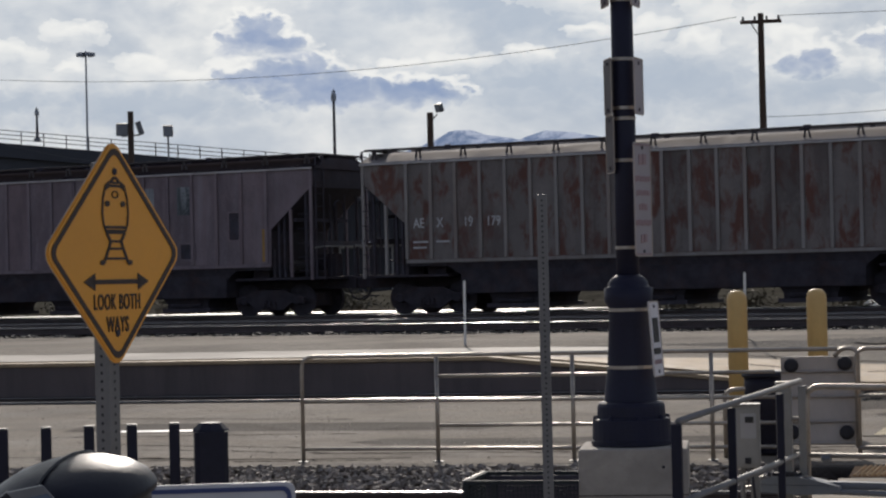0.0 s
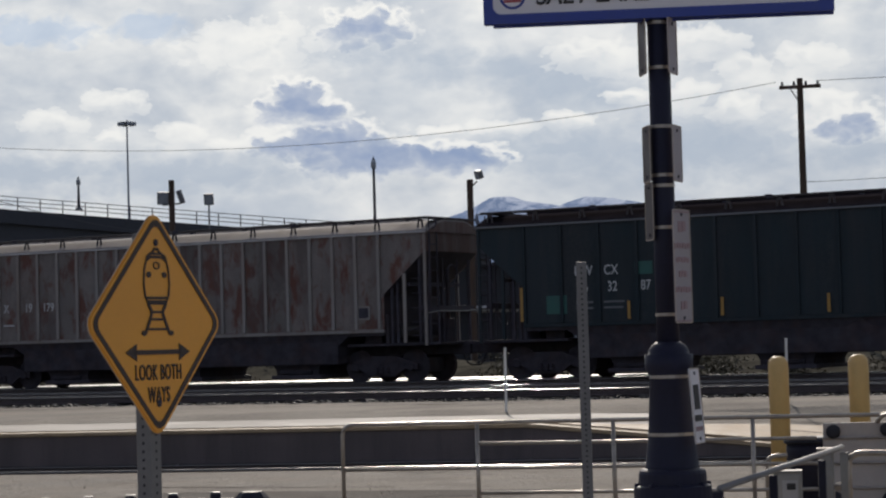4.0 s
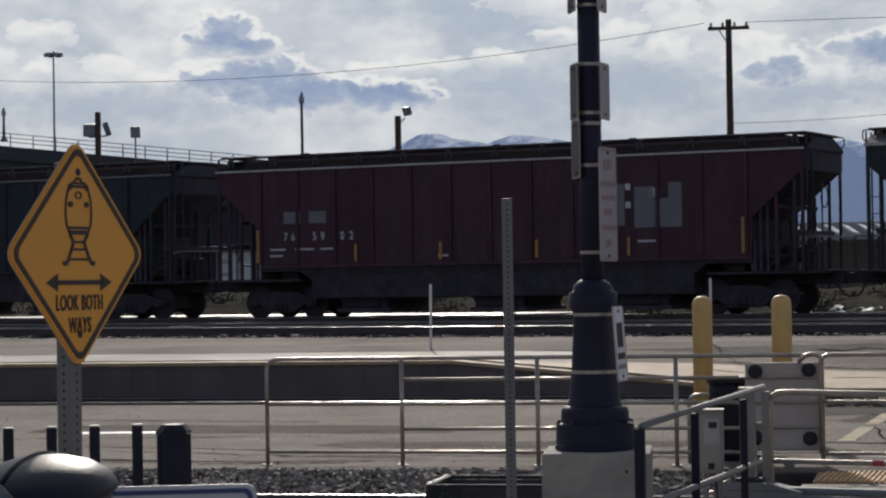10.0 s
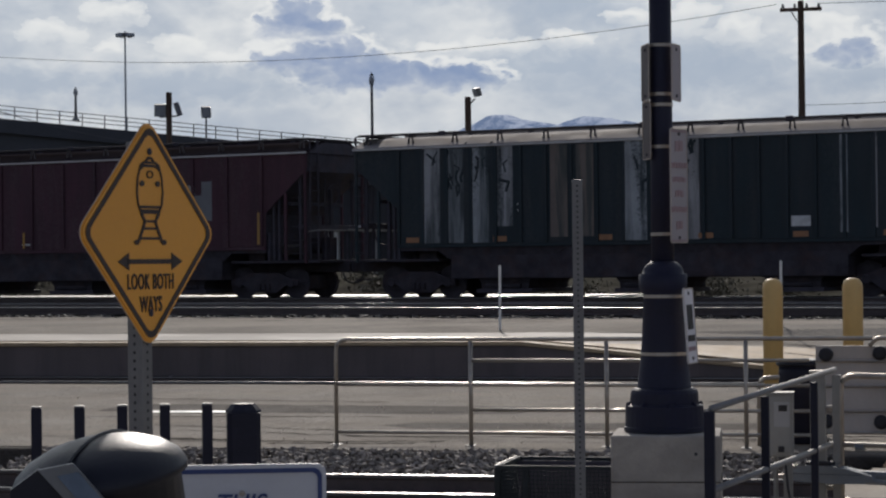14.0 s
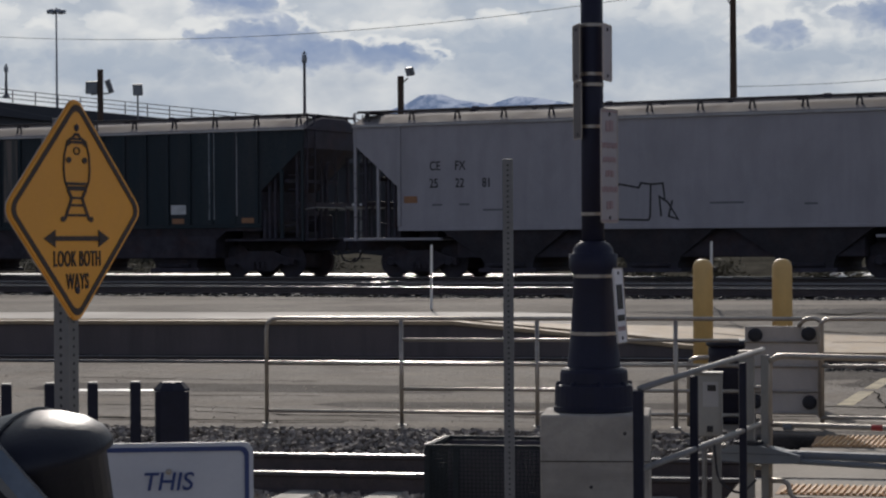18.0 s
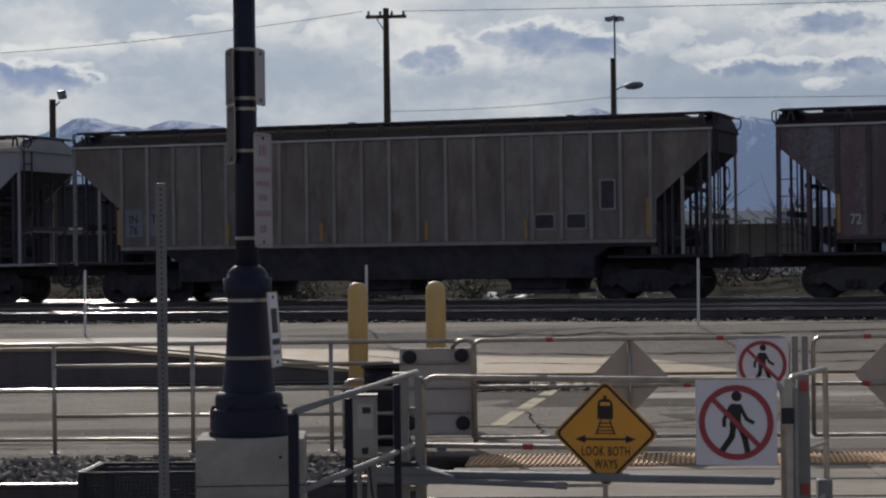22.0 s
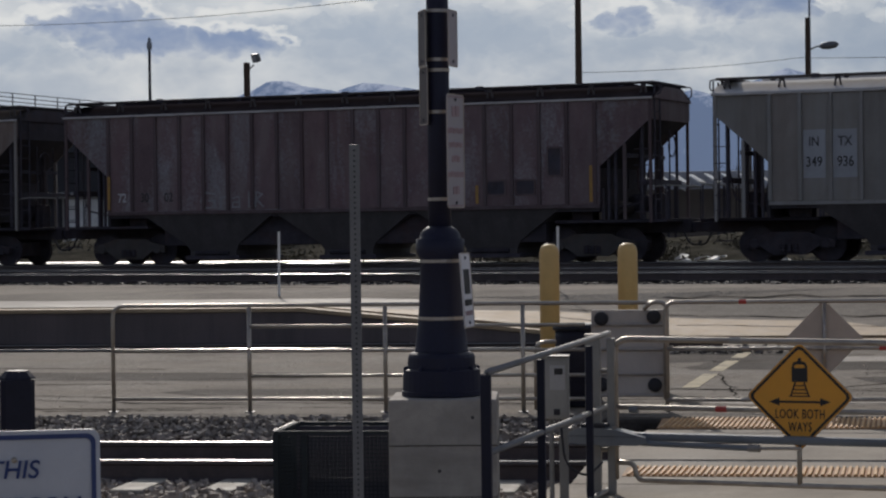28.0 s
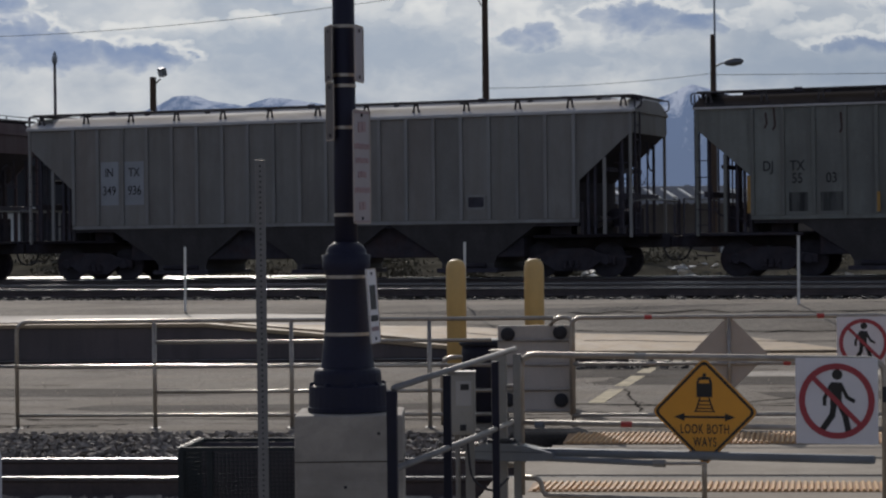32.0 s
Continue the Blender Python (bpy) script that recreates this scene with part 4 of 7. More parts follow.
# pale slabs of the walkway that leads from the platform's ramp to the sidings
b = bmesh.new()
gx = [-5.5 + 1.1 * i for i in range(42)]
gy = [35.6 + 0.56 * j for j in range(11)]
rows = [[b.verts.new((x, y, max(platform_z(x, min(y, BACK_Y)), terrain(x, y)) + 0.014)) for x in gx] for y in gy]
for r0, r1 in zip(rows, rows[1:]):
    for i in range(len(gx) - 1):
        b.faces.new((r0[i], r0[i + 1], r1[i + 1], r1[i]))
setting("walkway", b, apron_mat, "worn pale concrete walkway sloping up to the sidings", "walkway")
for y in (36.9, 38.4, 40.2):
    pts = wander(-4.0, y, 24.0, y + 0.4, 60, 0.07)
    b = crack(pts, 0.03)
    for v in b.verts:
        v.co.z = max(platform_z(v.co.x, min(v.co.y, BACK_Y)), terrain(v.co.x, v.co.y)) + 0.026
    ob = part("joint", b, crack_mat)
    tagged(ob, "dark joint across the concrete walkway", "joint", "", "structure")


# ---------------------------------------------------------------- station things
def pipe(name, points, r, parent, mat=None, label="", radius=0.09):
    return part(name, tube(bend(points, radius), r, 8), mat or galv, parent, label, True)


# the pipe railing on the island
FY = 21.85
fence = thing("pipe_railing", "galvanized pipe railing with round rails on asphalt", "railing", (0, FY, 0))
posts = (-6.63, -5.235, -3.867, -2.507)
pipe("top_rail", [(-6.63, 0, 0.0), (-6.63, 0, 1.06), (-1.30, 0, 1.06)], 0.021, fence, radius=0.12)
for x in posts[1:]:
    pipe("post", [(x, 0, 0.0), (x, 0, 1.05)], 0.022, fence)
for x in posts:
    part("foot_plate", box(x - 0.05, -0.05, 0.0, x + 0.05, 0.05, 0.010, 0.003), post_steel, fence)
for z in (0.608, 0.131):
    pipe("rail", [(-6.63, 0, z), (-1.9, 0, z)], 0.018, fence)
for z in (0.85, 0.362):
    pipe("rail", [(-5.235, 0, z), (-1.9, 0, z)], 0.018, fence)

# the solid panel with rubber buffers at the railing's end
panel = thing("buffer_panel", "taupe sheet panel in a pipe frame with round black rubber buffers", "panel", (-1.48, FY + 0.12, 0))
part("sheet", box(-0.37, 0.0, 0.14, 0.33, 0.05, 0.985, 0.008), panel_mat, panel)
pipe("frame", [(0.14, -0.03, 0.985), (0.21, -0.03, 1.06), (0.365, -0.03, 1.06), (0.365, -0.03, 0.0)], 0.022, panel, radius=0.10)
for z in (0.15, 0.36, 0.6, 0.84):
    part("cross_bar", tube([(-0.37, -0.02, z), (0.35, -0.02, z)], 0.014), galv, panel)
for x, z in ((-0.27, 0.90), (0.24, 0.915), (-0.27, 0.26), (0.245, 0.255)):
    bf = part("buffer", lathe([(0.030, -0.05), (0.062, -0.045), (0.070, -0.02), (0.070, 0.0)], 16), rubber, panel, "round black rubber buffer", True, pose(x, -0.005, z, 90) @ pose(0, 0, 0, 180))
    part("cap", lathe([(0.0, 0.054), (0.02, 0.052), (0.03, 0.049)], 12), rubber, bf, at=pose(0, 0, -0.103))
# a dark litter bin behind it
litter = thing("litter_bin", "black round litter bin with a rolled rim", "litter bin", (-2.03, 22.6, 0))
part("drum", lathe([(0.20, 0.0), (0.23, 0.03), (0.24, 0.68), (0.235, 0.76)], 20), black_paint, litter, smooth=True)
part("rim", lathe([(0.235, 0.76), (0.262, 0.77), (0.262, 0.805), (0.16, 0.83), (0.12, 0.825)], 20), lid_mat, litter, smooth=True)
stub = thing("pipe_stub", "bent galvanized pipe end beside the railing", "pipe", (-2.42, 22.2, 0))
pipe("pipe", [(0, 0, 0), (0, 0, 0.66), (0.2, 0, 0.67)], 0.022, stub)


def look_sign_face(parent, h, y, face, tram):
    """The yellow diamond's face: border, train symbol, arrow and words. y: the front of the sheet."""
    ink = faded_ink if tram else sign_black
    part("sheet", plate(diamond(h, 0.04), y, y + 0.004), face, parent)
    part("border", ring(diamond(h * 0.962, 0.036), diamond(h * 0.895, 0.03), y - 0.0025, y - 0.0005), ink, parent)
    y0, y1 = y - 0.003, y - 0.0005
    if tram:
        b = stroke([(-0.047, 0.205), (-0.062, 0.165), (-0.066, 0.12), (-0.060, 0.085), (-0.045, 0.062), (0.045, 0.062), (0.060, 0.085), (0.066, 0.12), (0.062, 0.165), (0.047, 0.205), (0.030, 0.214), (-0.030, 0.214), (-0.047, 0.205)], 0.007, y0, y1)
        stroke([(-0.052, 0.192), (-0.030, 0.204), (0.030, 0.204), (0.052, 0.192)], 0.008, y0, y1, b)
        stroke([(-0.020, 0.217), (-0.008, 0.228), (0.008, 0.228), (0.020, 0.217)], 0.008, y0, y1, b)
        stroke([(-0.055, 0.079), (0.055, 0.079)], 0.008, y0, y1, b)
        stroke([(-0.050, 0.068), (0.050, 0.068)], 0.007, y0, y1, b)
        for sx in (-0.040, 0.040):
            plate([(sx + 0.012 * math.cos(k * 0.5236), 0.150 + 0.009 * math.sin(k * 0.5236)) for k in range(12)], y0, y1, bm=b)
        stroke([(0.015 * math.cos(k * 0.5236), 0.178 + 0.010 * math.sin(k * 0.5236)) for k in range(13)], 0.004, y0, y1, b)
        part("tram_symbol", b, ink, parent)
        for sx in (-1, 1):
            part("rail_line", stroke([(sx * 0.045, 0.060), (sx * 0.027, 0.036), (sx * 0.036, 0.016), (sx * 0.060, -0.026)], 0.011, y0, y1), ink, parent)
            part("rail_foot", plate([(sx * 0.070 + 0.012 * math.cos(k * 0.5236), -0.028 + 0.008 * math.sin(k * 0.5236)) for k in range(12)], y0 - 0.0006, y1), ink, parent)
        for z, w in ((0.036, 0.026), (0.014, 0.036), (-0.016, 0.054)):
            part("sleeper_line", stroke([(-w, z), (w, z)], 0.007, y0 - 0.0004, y1), ink, parent)
        az, s = -0.086, 1.40
        words, size = (("LOOK BOTH", -0.169), ("WAYS", -0.237)), 0.066
    else:
        b = plate([(-0.052, 0.095), (0.052, 0.095), (0.052, 0.190), (0.040, 0.222), (0.012, 0.230), (-0.012, 0.230), (-0.040, 0.222), (-0.052, 0.190)], y0, y1)
        part("train_symbol", b, ink, parent)
        part("train_window", plate([(-0.036, 0.185), (0.036, 0.185), (0.030, 0.208), (-0.030, 0.208)], y0 - 0.0008, y0 - 0.0002), face, parent)
        part("headlight", plate(arc(0, 0.240, 0.012, 0, 330, 12), y0, y1), ink, parent)
        for sx in (-1, 1):
            part("rail_line", stroke([(sx * 0.030, 0.09), (sx * 0.060, 0.0)], 0.009, y0, y1), ink, parent)
        for z, w in ((0.070, 0.036), (0.045, 0.044), (0.022, 0.052), (0.002, 0.068)):
            part("sleeper_line", stroke([(-w, z), (w, z)], 0.007, y0 - 0.0004, y1), ink, parent)
        az, s = -0.035, 1.72
        words, size = (("LOOK BOTH", -0.142), ("WAYS", -0.226)), 0.086
    b = stroke([(-0.085 * s, az), (0.085 * s, az)], 0.014, y0, y1)
    for sx in (-1, 1):
        plate([(sx * 0.118 * s, az), (sx * 0.078 * s, az + 0.026), (sx * 0.078 * s, az - 0.026)], y0, y1, bm=b)
    part("arrow", b, ink, parent)
    for w, z in words:
        lettering("lettering", w, size, ink, parent, 0, y - 0.002, z, 0.0015, 0.58 if tram else 0.61, bold=0.0006, spacing=1.12)


def square_post(parent, z0, z1, half, hole_from):
    """A perforated square steel tube, holes down every face."""
    post = part("post", box(-half, -half, z0, half, half, z1, 0.004), post_steel, parent, "perforated galvanized square tube")
    b = bmesh.new()
    z = z1 - 0.03
    while z > hole_from:
        for ax in range(4):
            m = pose(0, 0, z, 0, 0, 90 * ax)
            ps = [m @ Vector((0.0055 * math.cos(a), -half - 0.0008, 0.0055 * math.sin(a))) for a in (k * math.pi / 3 for k in range(6))]
            b.faces.new([b.verts.new(p) for p in ps])
        z -= 0.0254
    tagged(part("punched_hole", b, rubber, post), "", "", "", "stuff")
    return post


# the tram warning sign, turned away from the camera
warn = thing("warning_sign", "weathered yellow diamond sign with a tram symbol on a perforated post", "sign", (-2.584, 6.451, 0), 75.6)
blank = part("sign_panel", plate(diamond(0.352, 0.044), -0.0335, -0.0305), sign_back, warn)
holder = part("sign_face", plate(diamond(0.351, 0.044, 0, 0), -0.0370, -0.0338), sign_orange, warn)
for ob in (blank, holder):
    ob.location.z = 1.922
face = thing("face_marks", "", "")
look_sign_face(face, 0.346, -0.0415, sign_orange, True)
for ch in list(face.children):
    ch.parent = warn
    ch.location.z += 1.922
bpy.data.objects.remove(face)
square_post(warn, 0.0, 2.20, 0.027, 0.9)
for z in (1.68, 2.17):
    part("bolt", lathe([(0.011, 0.0), (0.011, 0.004), (0.006, 0.007)], 8), steel_dark, warn, at=pose(0, -0.041, z, 90))

# a bare perforated post
bare = thing("sign_post", "bare perforated galvanized square post", "post", (-2.055, 10.83, 0), 10.8)
square_post(bare, 0.0, 2.22, 0.0255, 0.1)

# the platform notice
notice = thing("platform_sign", "white notice with a blue border and slanted blue words", "sign", (-2.125, 6.14, 0), 18.5)
part("post", box(-0.02, 0.012, 0.0, 0.02, 0.05, 1.15, 0.004), galv_flat, notice)
nt = part("panel", plate(round_rect(-0.265, 0.62, 0.215, 1.252, 0.03), 0.0, 0.006), notice_white, notice)
part("border", ring(round_rect(-0.265, 0.62, 0.215, 1.252, 0.03), round_rect(-0.253, 0.632, 0.203, 1.240, 0.024), -0.004, -0.0005), notice_white, nt, "white rim")
part("border", ring(round_rect(-0.253, 0.632, 0.203, 1.240, 0.026), round_rect(-0.240, 0.645, 0.190, 1.227, 0.018), -0.005, -0.0005), border_blue, nt, "blue border line")
lettering("lettering", "THIS", 0.072, sign_navy, nt, -0.030, -0.003, 1.118, 0.002, 0.98, 0.18, bold=0.0007)
lettering("lettering", "PLATFORM", 0.072, sign_navy, nt, -0.027, -0.003, 1.012, 0.002, 1.03, 0.18, bold=0.0004)
part("bolt", lathe([(0.009, 0.0), (0.009, 0.004), (0.004, 0.007)], 8), galv, nt, at=pose(-0.025, -0.001, 1.170, 90))

# the litter bin with a domed lid
can = thing("domed_litter_bin", "black plastic litter bin with a slanting domed lid", "litter bin", (-2.14, 5.075, 0), 23)
part("drum", lathe([(0.175, 0.0), (0.186, 0.02), (0.190, 1.20), (0.186, 1.26)], 28), lid_mat, can, smooth=True)
lid = part("lid", lathe([(0.188, -0.16), (0.194, -0.02), (0.212, -0.012), (0.214, 0.004), (0.200, 0.030), (0.165, 0.058), (0.11, 0.082), (0.05, 0.094), (0.01, 0.096)], 36), lid_mat, can, "domed weathered black lid", True, pose(0, 0, 1.318, 5, -10, 0))
part("rib", tube([(0.205 * math.sin(radians(a)), -0.01, 0.004 + 0.093 * math.cos(radians(a)) ** 0.8) for a in range(-84, 85, 12)], 0.006, 6), lid_mat, lid, at=pose(0, 0, 0, 0, 0, 62))
part("flap_frame", plate([(-0.142, 1.356), (-0.062, 1.370), (0.065, 1.222), (0.088, 1.160), (0.012, 1.145), (0.0, 1.196)], -0.232, -0.205), lamp_metal, can, "grey slanting flap frame")
part("flap", plate([(-0.098, 1.342), (-0.050, 1.351), (0.060, 1.218), (0.075, 1.165), (0.026, 1.160), (0.018, 1.200)], -0.237, -0.2325), flap_mat, can, "glossy blue-grey swing flap")
part("flap_cheek", plate([(-0.205, 1.31), (-0.142, 1.356), (0.0, 1.196), (0.012, 1.145), (-0.205, 1.10)], -0.222, -0.16), lid_mat, can)

# black picket guard with a newel
guard = thing("picket_guard", "black steel picket guard with a chamfered end post", "railing", (-3.625, 10.385, 0), 0)
d = Vector((-4.889 + 3.603, 9.854 - 10.393, 0)) / 7.35
newel = box(-0.08, -0.08, 0, 0.08, 0.08, 1.11)
bmesh.ops.bevel(newel, geom=[e for e in newel.edges if abs(e.verts[0].co.z - e.verts[1].co.z) > 0.5], offset=0.022, segments=1, affect="EDGES")
part("end_post", newel, black_paint, guard, at=pose(0, 0, 0, 0, 0, 22))
part("end_cap", lathe([(0.088, 1.11), (0.085, 1.12), (0.055, 1.152), (0.03, 1.154)], 8), black_paint, guard, at=pose(0, 0, 0, 0, 0, 22))
for i in range(10):
    p = d * 1.07 * (i + 0.86)
    pk = part("picket", box(-0.025, -0.025, 0.0, 0.025, 0.025, 1.150, 0.004), black_paint, guard, at=pose(p.x, p.y, 0.0, 0, 0, 22))
    part("cap", box(-0.023, -0.023, 1.150, 0.023, 0.023, 1.158, 0.003), galv_flat, pk)
e = d * 9.9
part("rail", tube([(0, 0, 0.12), (e.x, e.y, 0.12)], 0.02), black_paint, guard)

# the ornamental lamp post on its concrete pier
LX, LY = -1.945, 12.86
pier = thing("concrete_pier", "square board-marked concrete pier", "pier", (LX + 0.015, LY, 0), 6)
part("block", box(-0.305, -0.305, -0.2, 0.305, 0.305, 0.843, 0.014), concrete, pier)
for z in (0.58, 0.29):
    part("form_line", box(-0.3075, -0.3075, z, 0.3075, 0.3075, z + 0.006), asphalt_patch, pier)
for x, z in ((-0.02, 0.44), (0.17, 0.74)):
    part("tie_hole", lathe([(0.010, 0.0), (0.010, 0.0015)], 8), rubber, pier, at=pose(x, -0.307, z, 90))
lamp = thing("lamp_post", "navy ornamental cast lamp post with a stepped base", "lamp post", (LX, LY, 0.843), 8)
plinth = lathe([(0.220, 0.0), (0.232, 0.006), (0.232, 0.030), (0.226, 0.034), (0.222, 0.150), (0.212, 0.156), (0.196, 0.160), (0.193, 0.222), (0.186, 0.240), (0.172, 0.250), (0.160, 0.254)], 32)
part("plinth", plinth, navy_paint, lamp, "stepped round plinth")
part("lower_shaft", lathe([(0.161, 0.245), (0.153, 0.262), (0.131, 0.447), (0.111, 0.78), (0.124, 0.80), (0.137, 0.825), (0.139, 0.90), (0.118, 0.905), (0.114, 0.93), (0.096, 0.955), (0.068, 0.975)], 24), navy_paint, lamp, "fluted cast lower shaft", True)
part("shaft", lathe([(0.0655, 0.955), (0.064, 1.6), (0.062, 4.2)], 20), navy_paint, lamp, smooth=True)
for r, z in ((0.1325, 0.437), (0.1135, 0.765), (0.0665, 1.12), (0.0665, 1.62), (0.0655, 1.86), (0.0655, 1.92), (0.0645, 2.2), (0.0645, 2.54), (0.0645, 2.80)):
    part("steel_band", lathe([(r + 0.001, z), (r + 0.0018, z + 0.001), (r + 0.0018, z + 0.018), (r + 0.001, z + 0.019)], 20), galv, lamp, "bright steel strap")
for i in range(8):
    a = radians(45 * i + 10)
    part("bolt_cover", lathe([(0.017, 0.0), (0.017, 0.012), (0.008, 0.022)], 8), navy_paint, lamp, at=pose(0.205 * math.cos(a), 0.205 * math.sin(a), 0.152))


def post_plate(label, x, y, z0, z1, w, turn, mat, marks=()):
    """A narrow plate strapped to the lamp post; only a sliver of it faces the camera."""
    t = thing("parking_sign", label, "sign", (x, y, 0), turn)
    sh = part("sheet", plate(round_rect(-w / 2, z0, w / 2, z1, 0.02), 0.0, 0.004), mat, t)
    part("rim", ring(round_rect(-w / 2, z0, w / 2, z1, 0.02), round_rect(-w / 2 + 0.006, z0 + 0.006, w / 2 - 0.006, z1 - 0.006, 0.016), -0.003, -0.0005), sign_back, sh)
    for z in (z0 + 0.03, z1 - 0.03):
        part("bolt", lathe([(0.010, 0.0), (0.010, 0.005)], 8), steel_dark, sh, at=pose(0, -0.0005, z, 90))
    for mx, mz, mw, mh, mm in marks:
        part("mark", plate([(mx - mw / 2, mz - mh / 2), (mx + mw / 2, mz - mh / 2), (mx + mw / 2, mz + mh / 2), (mx - mw / 2, mz + mh / 2)], -0.004, -0.0005), mm, sh)
    return t


post_plate("white plate strapped to the lamp post", LX + 0.085, LY - 0.03, 3.35, 3.67, 0.19, 83, sign_worn)
post_plate("back of a grey plate strapped to the lamp post", LX - 0.095, LY - 0.01, 3.355, 3.68, 0.20, -69, plate_brown)
post_plate("white plate strapped to the lamp post", LX + 0.093, LY - 0.03, 2.73, 3.055, 0.19, 83, sign_worn)
post_plate("back of a grey plate strapped to the lamp post", LX - 0.088, LY - 0.01, 2.735, 3.06, 0.20, -69, plate_brown)
post_plate("brown plate strapped to the lamp post", LX - 0.084, LY + 0.0, 2.40, 2.735, 0.19, -67, plate_brown)
bars = [(0, 2.555, 0.20, 0.008, sign_pink), (0, 1.933, 0.20, 0.008, sign_pink)]
for z, k, w, h in ((2.47, 2, 0.045, 0.06), (2.36, 6, 0.028, 0.030), (2.28, 5, 0.028, 0.028), (2.20, 3, 0.030, 0.036), (2.11, 6, 0.028, 0.030), (2.02, 2, 0.036, 0.045)):
    bars += [((i - (k - 1) / 2) * (w + 0.007), z + 0.004 * (i % 2), w, h, sign_pink) for i in range(k)]
post_plate("white notice with faded red lines of writing strapped to the post", LX + 0.106, LY - 0.06, 1.92, 2.57, 0.225, 73, sign_worn, bars)
bars = [(0, 1.50, 0.10, 0.14, sign_black), (0, 1.38, 0.13, 0.035, sign_black), (0, 1.32, 0.13, 0.025, sign_pink)]
low = post_plate("small white notice with a dark symbol leaning on the post's base", LX + 0.152, LY - 0.08, 1.235, 1.665, 0.19, 81, sign_white, bars)
low.matrix_basis = pose(LX + 0.165, LY - 0.08, 1.45, 0, -3.7, 0) @ pose(0, 0, -1.45, 0, 0, 81)

# the station name board at the top of the post
board = thing("station_name_board", "white station name board in a blue frame on the lamp post", "sign", (-1.93, LY - 0.09, 3.66), 8.5)
part("panel", box(-0.99, 0.0, 0.03, 0.99, 0.05, 0.62, 0.01), sign_white, board)
part("frame", ring(round_rect(-1.0, 0.012, 1.0, 0.64, 0.004), round_rect(-0.945, 0.068, 0.945, 0.585, 0.05), -0.006, 0.055), sign_blue, board, "deep blue frame")
part("lower_edge", box(-0.95, 0.056, 0.0, 1.0, 0.09, 0.05, 0.004), sign_blue, board)
lettering("lettering", "SALT LAKE", 0.137, sign_black, board, -0.70, -0.003, 0.118, 0.003, 1.0, 0.2, align="LEFT", bold=0.002)
lg = part("emblem", plate(arc(-0.83, 0.17, 0.075, 0, 345, 23), -0.004, -0.0005), sign_blue, board, "round red and blue emblem")
part("emblem_centre", plate(arc(-0.83, 0.17, 0.06, 0, 345, 23), -0.006, -0.0042), sign_white, lg)
for z in (0.135, 0.165, 0.195):
    part("emblem_bar", plate([(-0.88, z), (-0.78, z), (-0.78, z + 0.016), (-0.88, z + 0.016)], -0.008, -0.0062), sign_red, lg)

# the dark perforated box between the pier and the track
bin_ = thing("perforated_box", "low dark green open box of steel mesh", "box", (-3.07, 15.5, -0.2), 1)


def grille(w, h, pitch=0.028, r=0.0032):
    """A panel of crossed flat bars in x and z."""
    b = bmesh.new()
    for i in range(int(w / pitch) + 1):
        box(i * pitch - r, -0.003, 0, i * pitch + r, 0.003, h, 0, b)
    for i in range(int(h / pitch) + 1):
        box(0, -0.0025, i * pitch - r, w, 0.0025, i * pitch + r, 0, b)
    return b


for nm, m in (("front_grille", pose(-0.38, -0.36, 0.0)), ("back_grille", pose(-0.38, 0.36, 0.0)), ("end_grille", pose(-0.37, -0.36, 0.0, 0, 0, 90)), ("end_grille", pose(0.41, -0.36, 0.0, 0, 0, 90))):
    part(nm, grille(0.80 if "end" not in nm else 0.72, 0.60), green_mesh, bin_, at=m)
# dark sheet added behind the mesh to hide the rails and darken the inside
part("liner", box(-0.37, 0.30, 0.0, 0.41, 0.345, 0.60), steel_dark, bin_, "dark inner liner")
part("lid_frame", ring(round_rect(-0.40, -0.38, 0.44, 0.38, 0.02), round_rect(-0.36, -0.34, 0.40, 0.34, 0.01), 0.0, 0.025), green_mesh, bin_, at=pose(0, 0, 0.63, -90))
part("front_lip", box(-0.40, -0.385, 0.615, -0.39, 0.38, 0.634), galv_flat, bin_)
for x in (-0.38, -0.18, 0.42):
    part("corner_post", box(x - 0.02, -0.385, 0.0, x + 0.02, -0.366, 0.605, 0.003), green_mesh, bin_)
for x in (-0.38, 0.42):
    part("corner_post", box(x - 0.02, 0.366, 0.0, x + 0.02, 0.385, 0.605, 0.003), green_mesh, bin_)

# the hand rail that leads from the pier to the gate
hand = thing("hand_railing", "galvanized hand rail on black square posts", "railing", (0, 0, 0))
A, B = Vector((-1.55, 11.8, 0)), Vector((-1.17, 15.33, 0))
for z0, z1, nm in ((1.045, 1.078, "top_rail"), (0.618, 0.588, "middle_rail"), (0.10, 0.02, "lower_rail")):
    part(nm, tube([(A.x + 0.01, A.y, z0), (B.x, B.y, z1)], 0.018, 10), rail_grey, hand, smooth=True)
for u, w in ((0.0, 0.027), (0.385, 0.023), (0.80, 0.023)):
    q = A + (B - A) * u
    part("post", box(q.x - w, q.y - w, 0.0, q.x + w, q.y + w, 1.03, 0.004), black_paint, hand)

# control cabinet
cab = thing("control_cabinet", "grey enamelled control cabinet on a post with a white label", "cabinet", (-1.478, 14.73, 0), 4)
part("body", box(-0.095, -0.03, 0.545, 0.09, 0.10, 0.95, 0.008), cabinet_mat, cab)
part("door", box(-0.075, -0.036, 0.56, 0.075, -0.0305, 0.93, 0.004), cabinet_mat, cab)
part("hood", box(-0.10, -0.045, 0.951, 0.095, 0.105, 0.962, 0.003), galv_flat, cab)
lb = part("label", box(-0.035, -0.040, 0.74, 0.065, -0.0365, 0.90, 0.0), patch_label, cab, "white paper label")
part("label_mark", box(-0.005, -0.044, 0.84, 0.05, -0.0405, 0.88), sign_black, lb)
